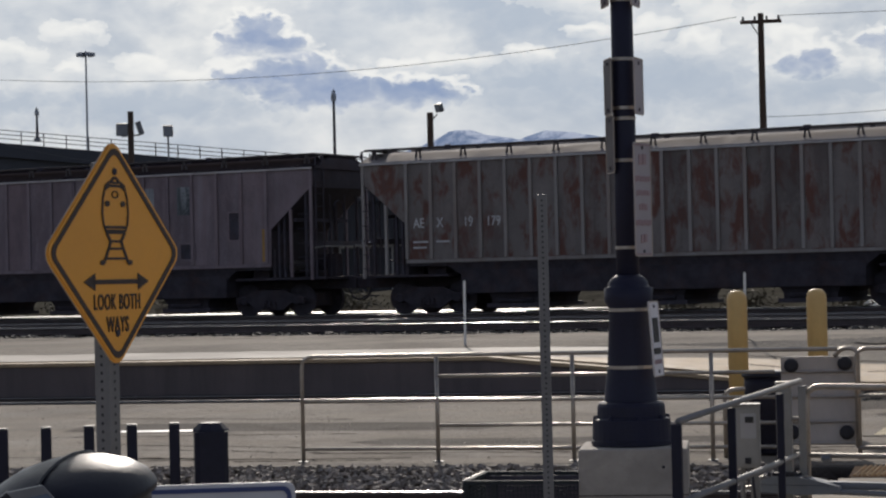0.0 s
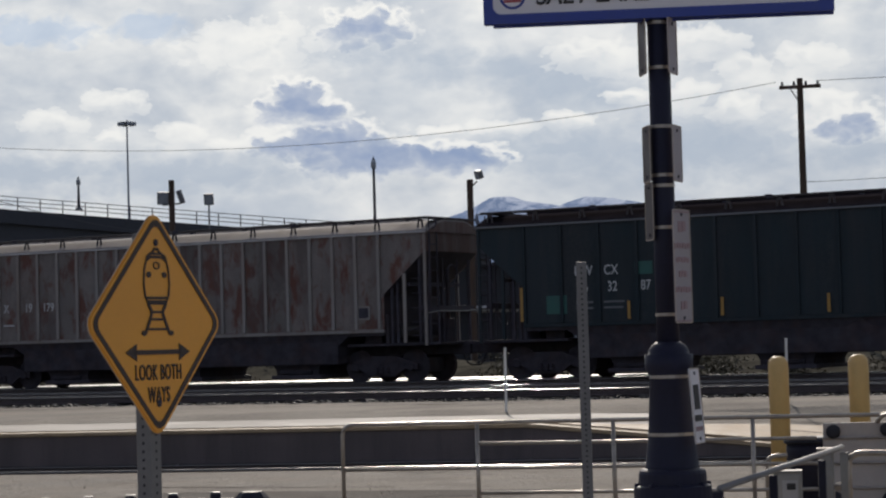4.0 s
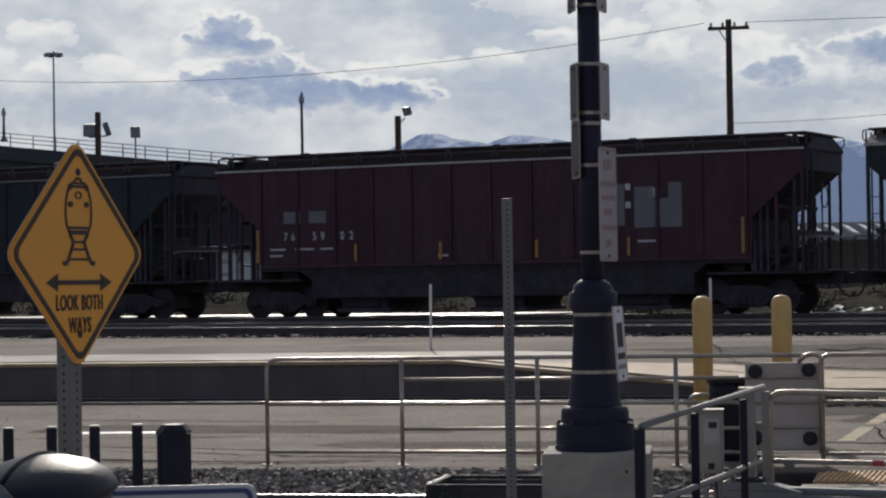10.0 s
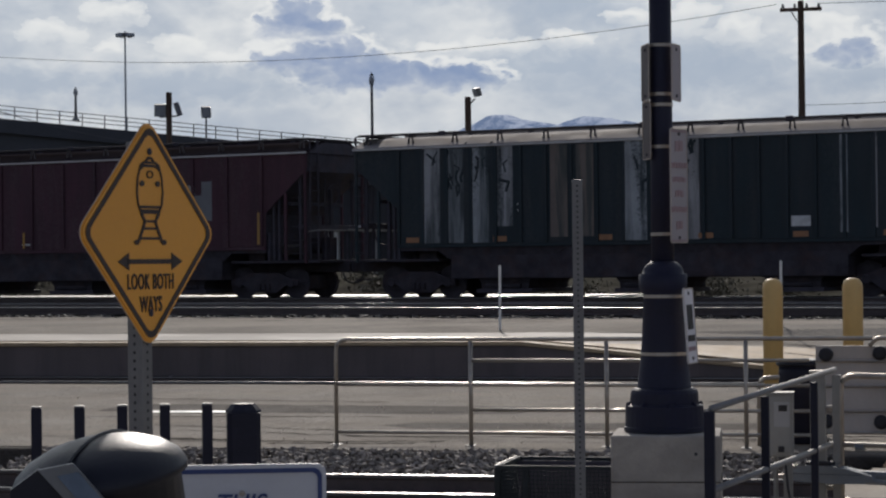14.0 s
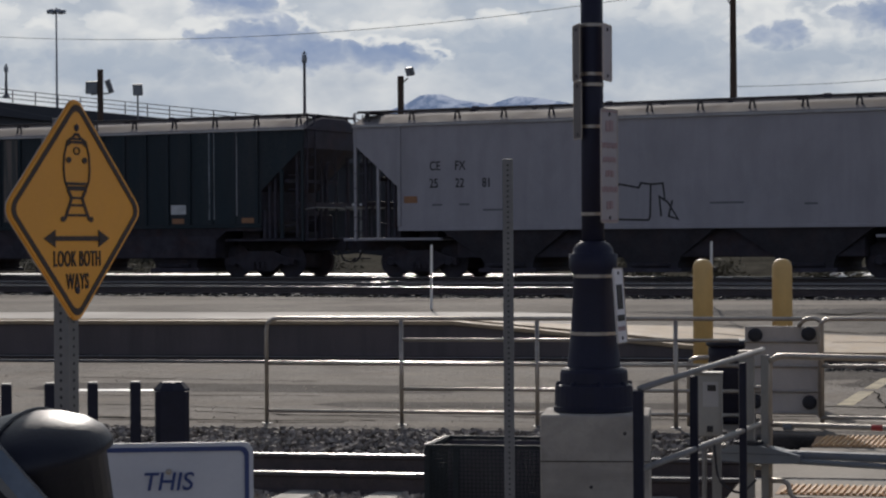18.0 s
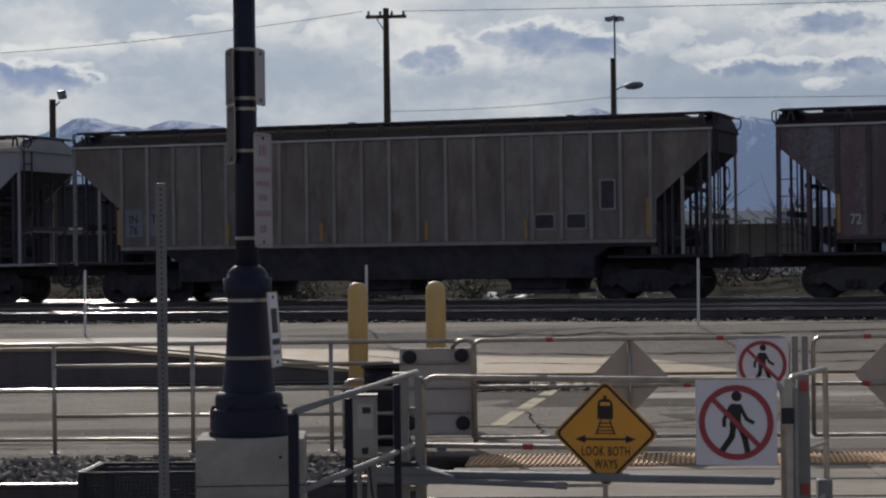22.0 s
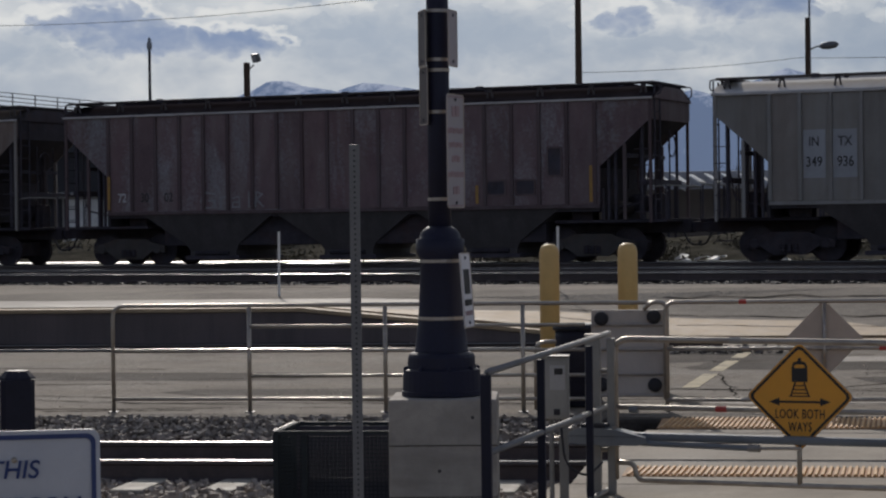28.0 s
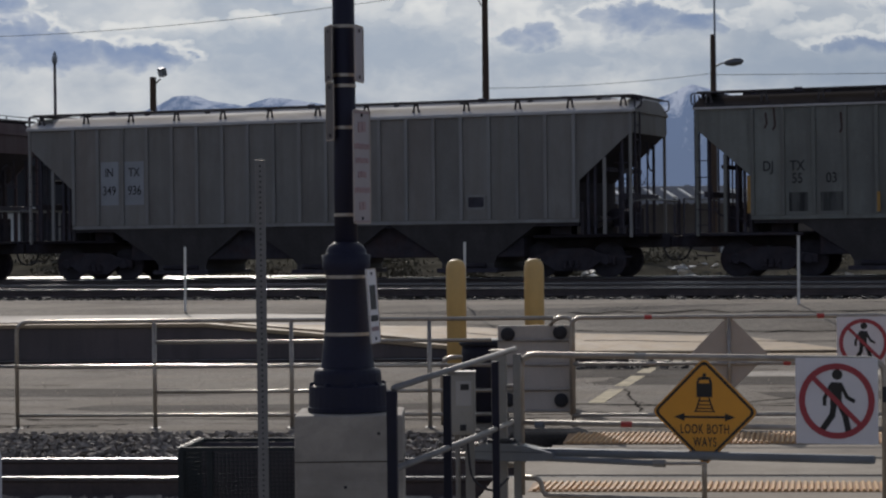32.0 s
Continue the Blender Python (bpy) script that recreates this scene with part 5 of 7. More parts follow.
part("lock", box(-0.01, -0.045, 0.575, 0.03, -0.0365, 0.615, 0.003), rubber, cab)
part("post", box(0.02, 0.02, 0.0, 0.08, 0.08, 0.545, 0.004), galv_flat, cab)
part("conduit", tube([(-0.03, 0.05, 0.0), (-0.03, 0.05, 0.545)], 0.016), galv_flat, cab)
part("cable", tube(bend([(0.03, 0.0, 0.545), (0.06, -0.06, 0.25), (0.20, -0.08, 0.17), (0.30, 0.1, 0.25)], 0.2), 0.008), rubber, cab)

# the swing gate at the crossing
gp = thing("gate_post", "pair of galvanized square gate posts", "gate post", (-1.27, 15.21, 0))
part("post", box(-0.05, -0.05, 0.0, 0.05, 0.05, 1.065, 0.004), galv_flat, gp)
part("post", box(0.095, -0.03, 0.0, 0.15, 0.03, 1.05, 0.004), galv_flat, gp)
part("cap", box(-0.055, -0.055, 1.066, 0.055, 0.055, 1.08, 0.003), galv, gp)
for z in (0.30, 0.83):
    part("hinge", tube([(0.05, 0, z), (0.10, 0, z)], 0.018), galv, gp)
GX, GY, GL = -1.12, 15.2, 2.44
gate = thing("swing_gate", "closed galvanized pipe gate with red and white reflectors", "gate", (GX, GY, 0), -15)
pipe("top_rail", [(0.0, 0, 0.10), (0.0, 0, 1.046), (GL, 0, 1.030), (GL, 0, 0.10)], 0.021, gate, radius=0.10)
pipe("middle_rail", [(0.0, 0, 0.588), (GL, 0, 0.588)], 0.018, gate, galv_dull)
pipe("lower_rail", [(0.0, 0, 0.215), (0.13, 0, 0.215), (0.145, 0, 0.10), (GL, 0, 0.10)], 0.018, gate, radius=0.05)
for x in (1.26,):
    pipe("upright", [(x, 0, 0.10), (x, 0, 0.45)], 0.018, gate)
for x, z, mm in ((0.80, 1.041, cabinet_mat), (0.70, 0.588, red_tape)):
    part("reflector", tube([(x, 0, z), (x + 0.075, 0, z)], 0.0235 if z > 1 else 0.0205, 10), mm, gate)
arm = part("actuator_arm", box(0.10, -0.10, 0.372, GL - 0.05, -0.04, 0.428, 0.02), actuator_mat, gate, "grey actuator arm")
part("piston", tube([(0.2, -0.13, 0.362), (0.80, -0.13, 0.350), (1.0, -0.12, 0.346)], 0.019), actuator_mat, arm)
part("piston_rod", tube([(1.0, -0.12, 0.346), (1.30, -0.10, 0.352)], 0.011), galv, arm)
part("sleeve", tube([(0.95, -0.12, 0.347), (1.03, -0.12, 0.346)], 0.025), galv_flat, arm)
part("head", plate([(-0.33, 0.372), (-0.30, 0.352), (-0.05, 0.340), (0.20, 0.345), (0.27, 0.368), (0.26, 0.400), (0.10, 0.436), (-0.02, 0.455), (-0.20, 0.457), (-0.28, 0.430), (-0.33, 0.395)], -0.16, -0.02, 0.012), actuator_mat, arm, "tapered actuator head")
part("head_seam", plate([(-0.31, 0.398), (0.20, 0.402), (0.20, 0.405), (-0.31, 0.401)], -0.1635, -0.155), rubber, arm)
part("clamp", box(-0.20, -0.145, 0.452, -0.03, -0.03, 0.482, 0.012), rubber, arm)
part("bracket", tube([(-0.40, -0.12, 0.375), (-0.30, -0.12, 0.385)], 0.013), galv, arm)
part("bracket", tube([(-0.34, -0.10, 0.425), (-0.27, -0.10, 0.450)], 0.012), galv, arm)
part("rail_clamp", tube([(0.10, 0, 0.575), (0.16, 0, 0.575)], 0.026), actuator_mat, arm)
for x in (-0.06, 0.02):
    part("bolt", lathe([(0.014, 0), (0.014, 0.014)], 6), galv, arm, at=pose(x, -0.09, 0.45))
sx = 1.275
ws = thing("crossing_sign", "yellow diamond crossing sign fixed to the gate", "sign", tuple(Matrix.Translation((GX, GY, 0)) @ pose(0, 0, 0, 0, 0, -15) @ Vector((sx, -0.03, 0.683))), -13)
part("sign_panel", plate(diamond(0.356, 0.03), 0.0, 0.004), sign_back, ws)
look_sign_face(ws, 0.353, -0.0045, sign_yellow, False)


def walking_sign(label, loc, rz, w, h, mat=sign_white):
    """White square, red ring and bar over a plain walking symbol."""
    t = thing("no_walking_sign", label, "sign", loc, rz)
    part("sheet", plate(round_rect(-w / 2, -h / 2, w / 2, h / 2, 0.008), 0.0, 0.004), mat, t)
    r = min(w, h) * 0.46
    part("figure_head", plate(arc(0.005, r * 0.70, r * 0.14, 0, 345, 15), -0.003, -0.0005), sign_black, t)
    b = stroke([(0.0, r * 0.42), (-0.02 * r, -0.05 * r)], r * 0.30, -0.003, -0.0005)
    part("figure_body", b, sign_black, t)
    for nm, line, w in (("figure_arm", [(-0.14, 0.42), (-0.32, 0.08), (-0.32, -0.10)], 0.10), ("figure_arm", [(0.12, 0.42), (0.28, 0.10), (0.46, 0.0)], 0.10), ("figure_leg", [(-0.06, -0.03), (-0.12, -0.38), (-0.40, -0.78)], 0.16), ("figure_leg", [(0.06, -0.03), (0.22, -0.38), (0.30, -0.78)], 0.16)):
        part(nm, stroke([(x * r, z * r) for x, z in line], r * w, -0.0025, -0.0005), sign_black, t)
    part("red_ring", ring(arc(0, 0, r, 0, 350, 35), arc(0, 0, r * 0.84, 0, 350, 35), -0.006, -0.0005), sign_red, t)
    part("red_bar", stroke([(-0.66 * r, 0.66 * r), (0.66 * r, -0.66 * r)], r * 0.13, -0.007, -0.0035), sign_red, t)
    return t


m = Matrix.Translation((GX, GY, 0)) @ pose(0, 0, 0, 0, 0, -15)
walking_sign("white square sign with a red ring on the gate", tuple(m @ Vector((2.14, -0.03, 0.765))), -13, 0.525, 0.55)

# the post group beyond the gate's end
gend = thing("gate_end_frame", "galvanized latch posts and short return railing", "gate post", (1.27, 14.58, 0))
part("post", box(-0.024, -0.024, 0.0, 0.024, 0.024, 1.05, 0.004), galv, gend)
part("latch", box(-0.05, -0.05, 0.76, 0.03, -0.0245, 0.86, 0.006), rubber, gend)
part("post", box(0.08, 0.25, 0.0, 0.16, 0.33, 1.06, 0.004), galv_flat, gend)
part("screen", box(0.055, 0.04, 0.10, 0.065, 0.24, 0.98), green_mesh, gend)
part("post", box(0.034, -0.02, 0.0, 0.06, 0.02, 0.99, 0.004), galv_flat, gend)
pipe("return_rail", [(0.02, 0.0, 0.0), (0.02, 0.0, 1.055), (0.35, 1.1, 1.055), (0.35, 1.1, 0.25), (0.28, 0.9, 0.12)], 0.02, gend, radius=0.06)
pipe("rail", [(0.02, 0.1, 0.55), (0.35, 1.1, 0.55)], 0.016, gend)
for z in (0.95, 0.28):
    part("reflector", box(0.10, 0.235, z, 0.15, 0.248, z + 0.07), red_tape, gend)
part("bracket", box(0.28, 1.0, 0.12, 0.38, 1.14, 0.30, 0.01), lamp_metal, gend)

# gates and signs across the island
fgate = thing("far_swing_gate", "galvanized pipe gate at the far side with red reflectors", "gate", (0, FY, 0))
pipe("top_rail", [(-1.125, 0, 0.118), (-1.125, 0, 1.06), (1.90, 0, 1.06), (1.90, 0, 0.118)], 0.021, fgate, radius=0.10)
for z in (0.61, 0.118):
    pipe("rail", [(-1.125, 0, z), (1.90, 0, z)], 0.018, fgate, galv_dull)
pipe("upright", [(0.385, 0, 0.118), (0.385, 0, 1.06)], 0.018, fgate)
for x, z in ((-0.42, 1.06), (1.22, 1.06), (0.9, 0.61)):
    part("reflector", tube([(x, 0, z), (x + 0.07, 0, z)], 0.0235, 10), red_tape, fgate)
for x, z in ((-0.4, 0.61), (-0.4, 0.118)):
    part("sleeve", tube([(x, 0, z), (x + 0.08, 0, z)], 0.022, 10), galv, fgate)
fposts = thing("far_gate_posts", "pair of galvanized gate posts on the island", "gate post", (2.0, FY, 0))
for x in (-0.035, 0.06):
    part("post", box(x - 0.03, -0.03, 0.0, x + 0.03, 0.03, 1.07, 0.004), galv_flat, fposts)
fgate2 = thing("far_swing_gate", "galvanized pipe gate with the back of a diamond sign", "gate", (0, FY, 0))
pipe("top_rail", [(2.14, 0, 0.118), (2.14, 0, 1.06), (5.2, 0, 1.06), (5.2, 0, 0.118)], 0.021, fgate2, radius=0.10)
for z in (0.61, 0.118):
    pipe("rail", [(2.14, 0, z), (5.2, 0, z)], 0.018, fgate2, galv_dull)
pipe("upright", [(2.905, 0, 0.118), (2.905, 0, 1.06)], 0.018, fgate2)
for x, z in ((2.62, 1.06), (2.6, 0.61)):
    part("reflector", tube([(x, 0, z), (x + 0.07, 0, z)], 0.0235, 10), red_tape, fgate2)
for x in (0.385, 2.905):
    bk = thing("diamond_sign_back", "bare grey back of a diamond sign on the gate", "sign", (x, FY + 0.03, 0.695))
    part("sheet", plate(diamond(0.376, 0.03), 0.0, 0.004), sign_back, bk)
    for z in (0.15, -0.15):
        part("bolt", lathe([(0.012, 0), (0.012, 0.006)], 8), steel_dark, bk, at=pose(0.0, -0.0005, z, 90))
walking_sign("white sign with a red ring on the far gate", (1.655, FY - 0.03, 0.80), 0, 0.50, 0.50)

# yellow bollards and white stakes
for x, y in ((-2.652, 25.864), (-1.759, 25.94)):
    bo = thing("bollard", "yellow plastic-sleeved bollard with a domed top", "bollard", (x, y, 0), group="yellow bollards by the crossing")
    part("sleeve", lathe([(0.114, 0.0), (0.114, 1.49), (0.108, 1.535), (0.090, 1.572), (0.060, 1.594), (0.02, 1.602)], 24), yellow_post, bo, smooth=True)
for x, y, z0, z1 in ((-9.13, 40.48, 0.6, 1.765), (-4.055, 41.0, 0.55, 1.795), (1.96, 41.0, 0.45, 1.84), (7.2, 41.0, 0.4, 1.84)):
    st = thing("marker_stake", "thin white marker stake at the platform's back edge", "stake", (x, y, z0 - 0.05), group="white marker stakes")
    part("rod", tube([(0, 0, 0), (0.01, 0, z1 - z0 + 0.05)], 0.024, 8), white_paint, st)


# ---------------------------------------------------------------- the distance
GZ = 0.62                                            # ground level beyond the freight tracks


def timber_pole(label, x, y, top, arms, r=0.15):
    t = thing("utility_pole", label, "utility pole", (x, y, GZ))
    part("pole", tube([(0, 0, 0), (0, 0, top - GZ)], r * 1.2, 10, r2=r * 0.8), wood_pole, t)
    for z, x0, x1 in arms:
        part("crossarm", box(x0, -0.06, z - GZ - 0.06, x1, 0.06, z - GZ + 0.06, 0.01), wood_pole, t)
        for k in range(4):
            xx = x0 + 0.1 + (x1 - x0 - 0.2) * k / 3
            part("insulator", lathe([(0.03, z - GZ + 0.06), (0.055, z - GZ + 0.10), (0.035, z - GZ + 0.17), (0.05, z - GZ + 0.2)], 8, cx=xx), lamp_metal, t)
    return t


pa = timber_pole("timber utility pole with two crossarms and a transformer", -43.92, 89.84, 11.2, ((11.0, -0.95, 0.95), (9.93, -0.95, 0.7)), 0.2)
part("transformer", lathe([(0.22, 6.6), (0.25, 6.65), (0.25, 8.6), (0.2, 8.75)], 12, cx=0.38), lamp_metal, pa)
pb = timber_pole("timber utility pole with a single crossarm", -7.06, 79.7, 10.85, ((10.55, -0.72, 0.72),), 0.13)
part("brace", tube([(-0.38, -0.05, 9.95), (-0.05, -0.05, 9.4)], 0.02), lamp_metal, pb)
pc = timber_pole("timber pole carrying a cobra-head street lamp", 0.99, 85.0, 9.4, (), 0.11)
part("arm", tube(bend([(0.0, 0, 7.55), (0.35, 0, 7.72), (0.6, 0, 7.72)], 0.2), 0.03), lamp_metal, pc)
part("lamp_head", lathe([(0.03, 0.0), (0.10, 0.08), (0.15, 0.35), (0.12, 0.62), (0.03, 0.72)], 12), lamp_metal, pc, "grey cobra-head lamp", True, pose(0.42, 0, 7.70, 0, 84, 0))


def cable(label, a, c, sag, r=0.018, n=16):
    a, c = Vector(a), Vector(c)
    pts = [a.lerp(c, i / n) - Vector((0, 0, sag * 4 * (i / n) * (1 - i / n))) for i in range(n + 1)]
    t = thing("overhead_wire", label, "wire")
    part("wire", tube(pts, r, 6, cap=False), wire_mat, t)


cable("sagging overhead wire between utility poles", (-43.0, 90.2, 11.0), (-7.9, 79.65, 10.75), 0.95, 0.011, 24)
cable("overhead wire from the utility pole", (-6.4, 79.72, 10.74), (30.0, 78.0, 10.9), 0.15, 0.011)
cable("thin overhead wire to the lamp pole", (-7.0, 79.7, 7.2), (0.95, 85.0, 7.95), 0.12, 0.010)
cable("thin overhead wire from the lamp pole", (1.05, 85.0, 7.9), (34.0, 82.0, 7.8), 0.15, 0.011)
cable("drooping service wire from the transformer", (-43.6, 89.9, 9.0), (-34.0, 95.0, 6.9), 0.4, 0.018)
cable("overhead wire beyond the pole", (-43.9, 89.8, 11.0), (-70.0, 96.0, 11.3), 0.4, 0.02)


def acorn_lamp(label, x, y, z0, z1, r):
    t = thing("acorn_street_lamp", label, "street lamp", (x, y, z0))
    h = z1 - z0
    part("base", lathe([(r * 2.6, 0), (r * 2.4, h * 0.04), (r * 1.3, h * 0.1)], 10), lamp_metal, t)
    part("pole", tube([(0, 0, 0), (0, 0, h - 0.62)], r * 1.15, 8, r2=r * 0.75), bridge_mat, t)
    g = h - 0.62
    part("globe", lathe([(r * 1.0, g), (r * 1.5, g + 0.12), (r * 1.5, g + 0.30), (r * 1.0, g + 0.42)], 10), glass_lamp, t, "frosted acorn globe", True)
    part("finial", lathe([(r * 1.3, g + 0.45), (r * 0.5, g + 0.52), (r * 0.15, h)], 8), bridge_mat, t)


acorn_lamp("acorn street lamp on the overpass", -56.35, 117.15, 10.6, 16.4, 0.13)
acorn_lamp("acorn street lamp on the overpass", -60.0, 139.2, 11.5, 13.75, 0.10)
acorn_lamp("tall acorn street lamp beyond the yard", -30.11, 105.8, 0.6, 11.15, 0.09)


def high_mast(label, x, y, top):
    t = thing("high_mast_light", label, "light mast", (x, y, 0.0))
    part("mast", tube([(0, 0, 0), (0, 0, top)], 0.17, 10, r2=0.08), mast_metal, t)
    part("ring", lathe([(0.5, top - 0.4), (0.55, top - 0.3), (0.5, top - 0.2)], 12), lamp_metal, t)
    for i in range(6):
        a = i * math.pi / 3 + 0.2
        part("luminaire", box(0.42 * math.cos(a) * 1.6 - 0.2, 0.42 * math.sin(a) * 1.6 - 0.2, top - 0.55, 0.42 * math.cos(a) * 1.6 + 0.2, 0.42 * math.sin(a) * 1.6 + 0.2, top - 0.2, 0.03), mast_metal, t)


high_mast("tall high-mast light with a ring of luminaires", -82.7, 203.9, 24.5)
high_mast("tall high-mast light with a ring of luminaires", 2.5, 200.0, 23.5)


def floodlight(parent, x, z, turn, w=0.42, h=0.5):
    fl = part("floodlight", box(-w / 2, -0.10, -h / 2, w / 2, 0.10, h / 2, 0.03), lamp_metal, parent, "grey floodlight housing", at=pose(x, 0, z, 18, 0, turn))
    part("lens", box(-w / 2 + 0.04, -0.106, -h / 2 + 0.04, w / 2 - 0.04, -0.1015, h / 2 - 0.04), glass_lamp, fl)
    return fl


fp = thing("floodlight_pole", "wooden pole with two floodlights", "light pole", (-43.02, 112.02, GZ))
part("pole", tube([(0, 0, 0), (0.02, 0, 10.35)], 0.16, 10), wood_pole, fp)
part("bracket", tube([(-0.5, 0, 9.05), (0.5, 0, 9.1)], 0.04), lamp_metal, fp)
floodlight(fp, -0.47, 9.42, 25, 0.62, 0.66), floodlight(fp, 0.52, 9.45, -60, 0.62, 0.72)
fp = thing("floodlight_pole", "thin pole with one floodlight", "light pole", (-41.18, 112.7, GZ))
part("pole", tube([(0, 0, 0), (0, 0, 9.0)], 0.05), lamp_metal, fp)
floodlight(fp, 0.0, 9.3, 10, 0.5, 0.6)
fp = thing("floodlight_pole", "short wooden pole with an angled floodlight", "light pole", (-20.94, 87.53, GZ))
part("pole", tube([(0, 0, 0), (0, 0, 7.8)], 0.13, 10), wood_pole, fp)
part("bracket", tube([(0, 0, 7.45), (0.3, 0, 7.72)], 0.03), lamp_metal, fp)
floodlight(fp, 0.38, 7.98, -35, 0.32, 0.34)

# the overpass that climbs to the left
over = thing("overpass", "dark concrete and steel road overpass with a pipe railing", "bridge")
A, B = Vector((-110.0, 113.0, 16.4)), Vector((-34.0, 147.0, 8.3))


def deck_z(u):
    """Height of the deck's edge along the overpass, easing off at its foot."""
    return 16.80 - 8.4 * u - 0.2 * math.sin(math.pi * u)


def deck_at(u, off=0.0, dz=0.0):
    p = A.lerp(B, u)
    d = (B - A).normalized()
    return Vector((p.x - d.y * off, p.y + d.x * off, deck_z(u) + dz))


def band(u0, u1, n, off0, off1, z0, z1):
    b = bmesh.new()
    rows = [[b.verts.new(deck_at(u0 + (u1 - u0) * i / n, o, z)) for o, z in ((off0, z0), (off1, z0), (off1, z1), (off0, z1))] for i in range(n + 1)]
    for r0, r1 in zip(rows, rows[1:]):
        for j in range(4):
            b.faces.new((r0[j], r0[(j + 1) % 4], r1[(j + 1) % 4], r1[j]))
    b.faces.new(rows[0]), b.faces.new(rows[-1][::-1])
    return b


part("parapet", band(0, 1, 24, -0.15, 0.15, -0.9, 0.0), bridge_mat, over)
part("deck", band(0, 1, 24, 0.15, 12.0, -0.9, -0.5), deck_mat, over)
part("girder", band(0, 1, 24, 0.25, 0.6, -2.8, -0.9), bridge_mat, over)
part("girder", band(0, 1, 24, 6.0, 6.4, -2.4, -0.9), bridge_mat, over)
part("far_parapet", band(0, 1, 24, 12.0, 12.3, -0.9, 0.0), bridge_mat, over)
for u in (0.08, 0.30, 0.52, 0.72):
    q = deck_at(u, 5.0, 0)
    part("pier", box(q.x - 0.6, q.y - 4.0, 0, q.x + 0.6, q.y + 4.0, q.z - 2.4, 0.1), deck_mat, over)
for k in range(58):
    q = deck_at((k + 0.5) / 58)
    part("railing_post", tube([q, q + Vector((0, 0, 0.86))], 0.038, 6), bridge_mat, over)
for dz in (0.30, 0.57, 0.84):
    part("railing", tube([deck_at(i / 24, 0, dz) for i in range(25)], 0.028, 6), bridge_mat, over)

# low buildings and trucks behind the train
shed = thing("warehouse", "long dark warehouse with a white canopy edge", "warehouse", (-42, 101.5, GZ), 6)
part("wall", box(-32, 0, 2.95, 30, 10, 4.9), shed_dark, shed, "dark ribbed upper wall")
part("lower_wall", box(-32, 0.02, 0, 30, 10, 2.95), shed_dark, shed, "dark lower wall")
part("canopy_edge", box(-32.4, -0.8, 2.92, 30.4, 0.0, 3.02, 0.02), roof_white, shed, "white canopy edge")
part("roof", box(-32.4, -0.3, 4.9, 30.4, 10.4, 5.05, 0.02), bridge_mat, shed)
for i in range(14):
    dr = part("loading_door", box(-30 + 4.3 * i, -0.06, 0.3, -27.6 + 4.3 * i, -0.004, 2.7, 0.01), shed_dark if i % 3 else white_paint, shed)
    part("frame", ring(round_rect(-30.1 + 4.3 * i, 0.2, -27.5 + 4.3 * i, 2.8, 0.02), round_rect(-30 + 4.3 * i, 0.3, -27.6 + 4.3 * i, 2.7, 0.02), -0.08, -0.003), galv_flat, dr)


def trailer(x, y, rz, mat, label):
    t = thing("truck_trailer", label, "trailer", (x, y, GZ), rz)
    part("box", box(-6, -1.25, 1.1, 6, 1.25, 3.9, 0.04), mat, t)
    part("chassis", box(-5.6, -0.5, 0.9, 5.6, 0.5, 1.1), steel_dark, t)
    for xx in (3.2, 4.4):
        for yy in (-1.0, 1.0):
            w = part("wheel", lathe([(0.30, -0.14), (0.48, -0.12), (0.5, 0.0), (0.48, 0.12), (0.30, 0.14)], 16), rubber, t, at=pose(xx, yy, 0.5, 90))
            part("hub", lathe([(0.16, -0.15), (0.2, -0.13), (0.2, 0.13), (0.16, 0.15)], 10), galv_flat, w)
    part("landing_leg", box(-4.2, -0.9, 0.0, -4.0, -0.75, 0.9), steel_dark, t)
    part("landing_leg", box(-4.2, 0.75, 0.0, -4.0, 0.9, 0.9), steel_dark, t)


trailer(-4.0, 118.5, 4, shed_mat, "grey box trailer parked behind the yard")
trailer(6.0, 128.0, 12, white_paint, "white box trailer parked far behind the yard")
trailer(16.0, 122.0, -20, shed_mat, "pale grey box trailer parked behind the yard")


def car(x, y, rz, mat, label):
    t = thing("parked_car", label, "car", (x, y, GZ), rz, group="cars parked beyond the yard")
    b = plate([(-2.2, 0.35), (2.2, 0.35), (2.25, 0.75), (1.5, 0.95), (0.8, 1.42), (-0.9, 1.45), (-1.7, 1.0), (-2.2, 0.9)], -0.85, 0.85)
    bmesh.ops.bevel(b, geom=b.edges[:], offset=0.06, segments=2, affect="EDGES")
    part("body", b, mat, t, smooth=False)
    part("window", plate([(-1.45, 1.02), (1.3, 0.98), (0.75, 1.36), (-0.85, 1.39)], -0.862, 0.862), rubber, t, "dark side windows")
    for xx in (-1.35, 1.35):
        for yy in (-0.78, 0.78):
            w = part("wheel", lathe([(0.2, -0.1), (0.31, -0.09), (0.33, 0), (0.31, 0.09), (0.2, 0.1)], 14), rubber, t, at=pose(xx, yy, 0.33, 90))
            part("rim", lathe([(0.1, -0.115), (0.18, -0.105), (0.18, 0.105), (0.1, 0.115)], 10), galv, w)


for i, (x, y, rz, mm, lb) in enumerate(((3.0, 106, 70, white_paint, "white parked car beyond the yard"), (6.2, 107, 75, lamp_metal, "grey parked car beyond the yard"), (9.5, 105, 70, white_paint, "white parked car beyond the yard"), (13.0, 106, 78, bridge_mat, "dark parked car beyond the yard"), (-1.0, 116, 60, galv_flat, "silver parked car beyond the yard"), (18.0, 107, 75, white_paint, "white parked car beyond the yard"))):
    car(x, y, rz, mm, lb)

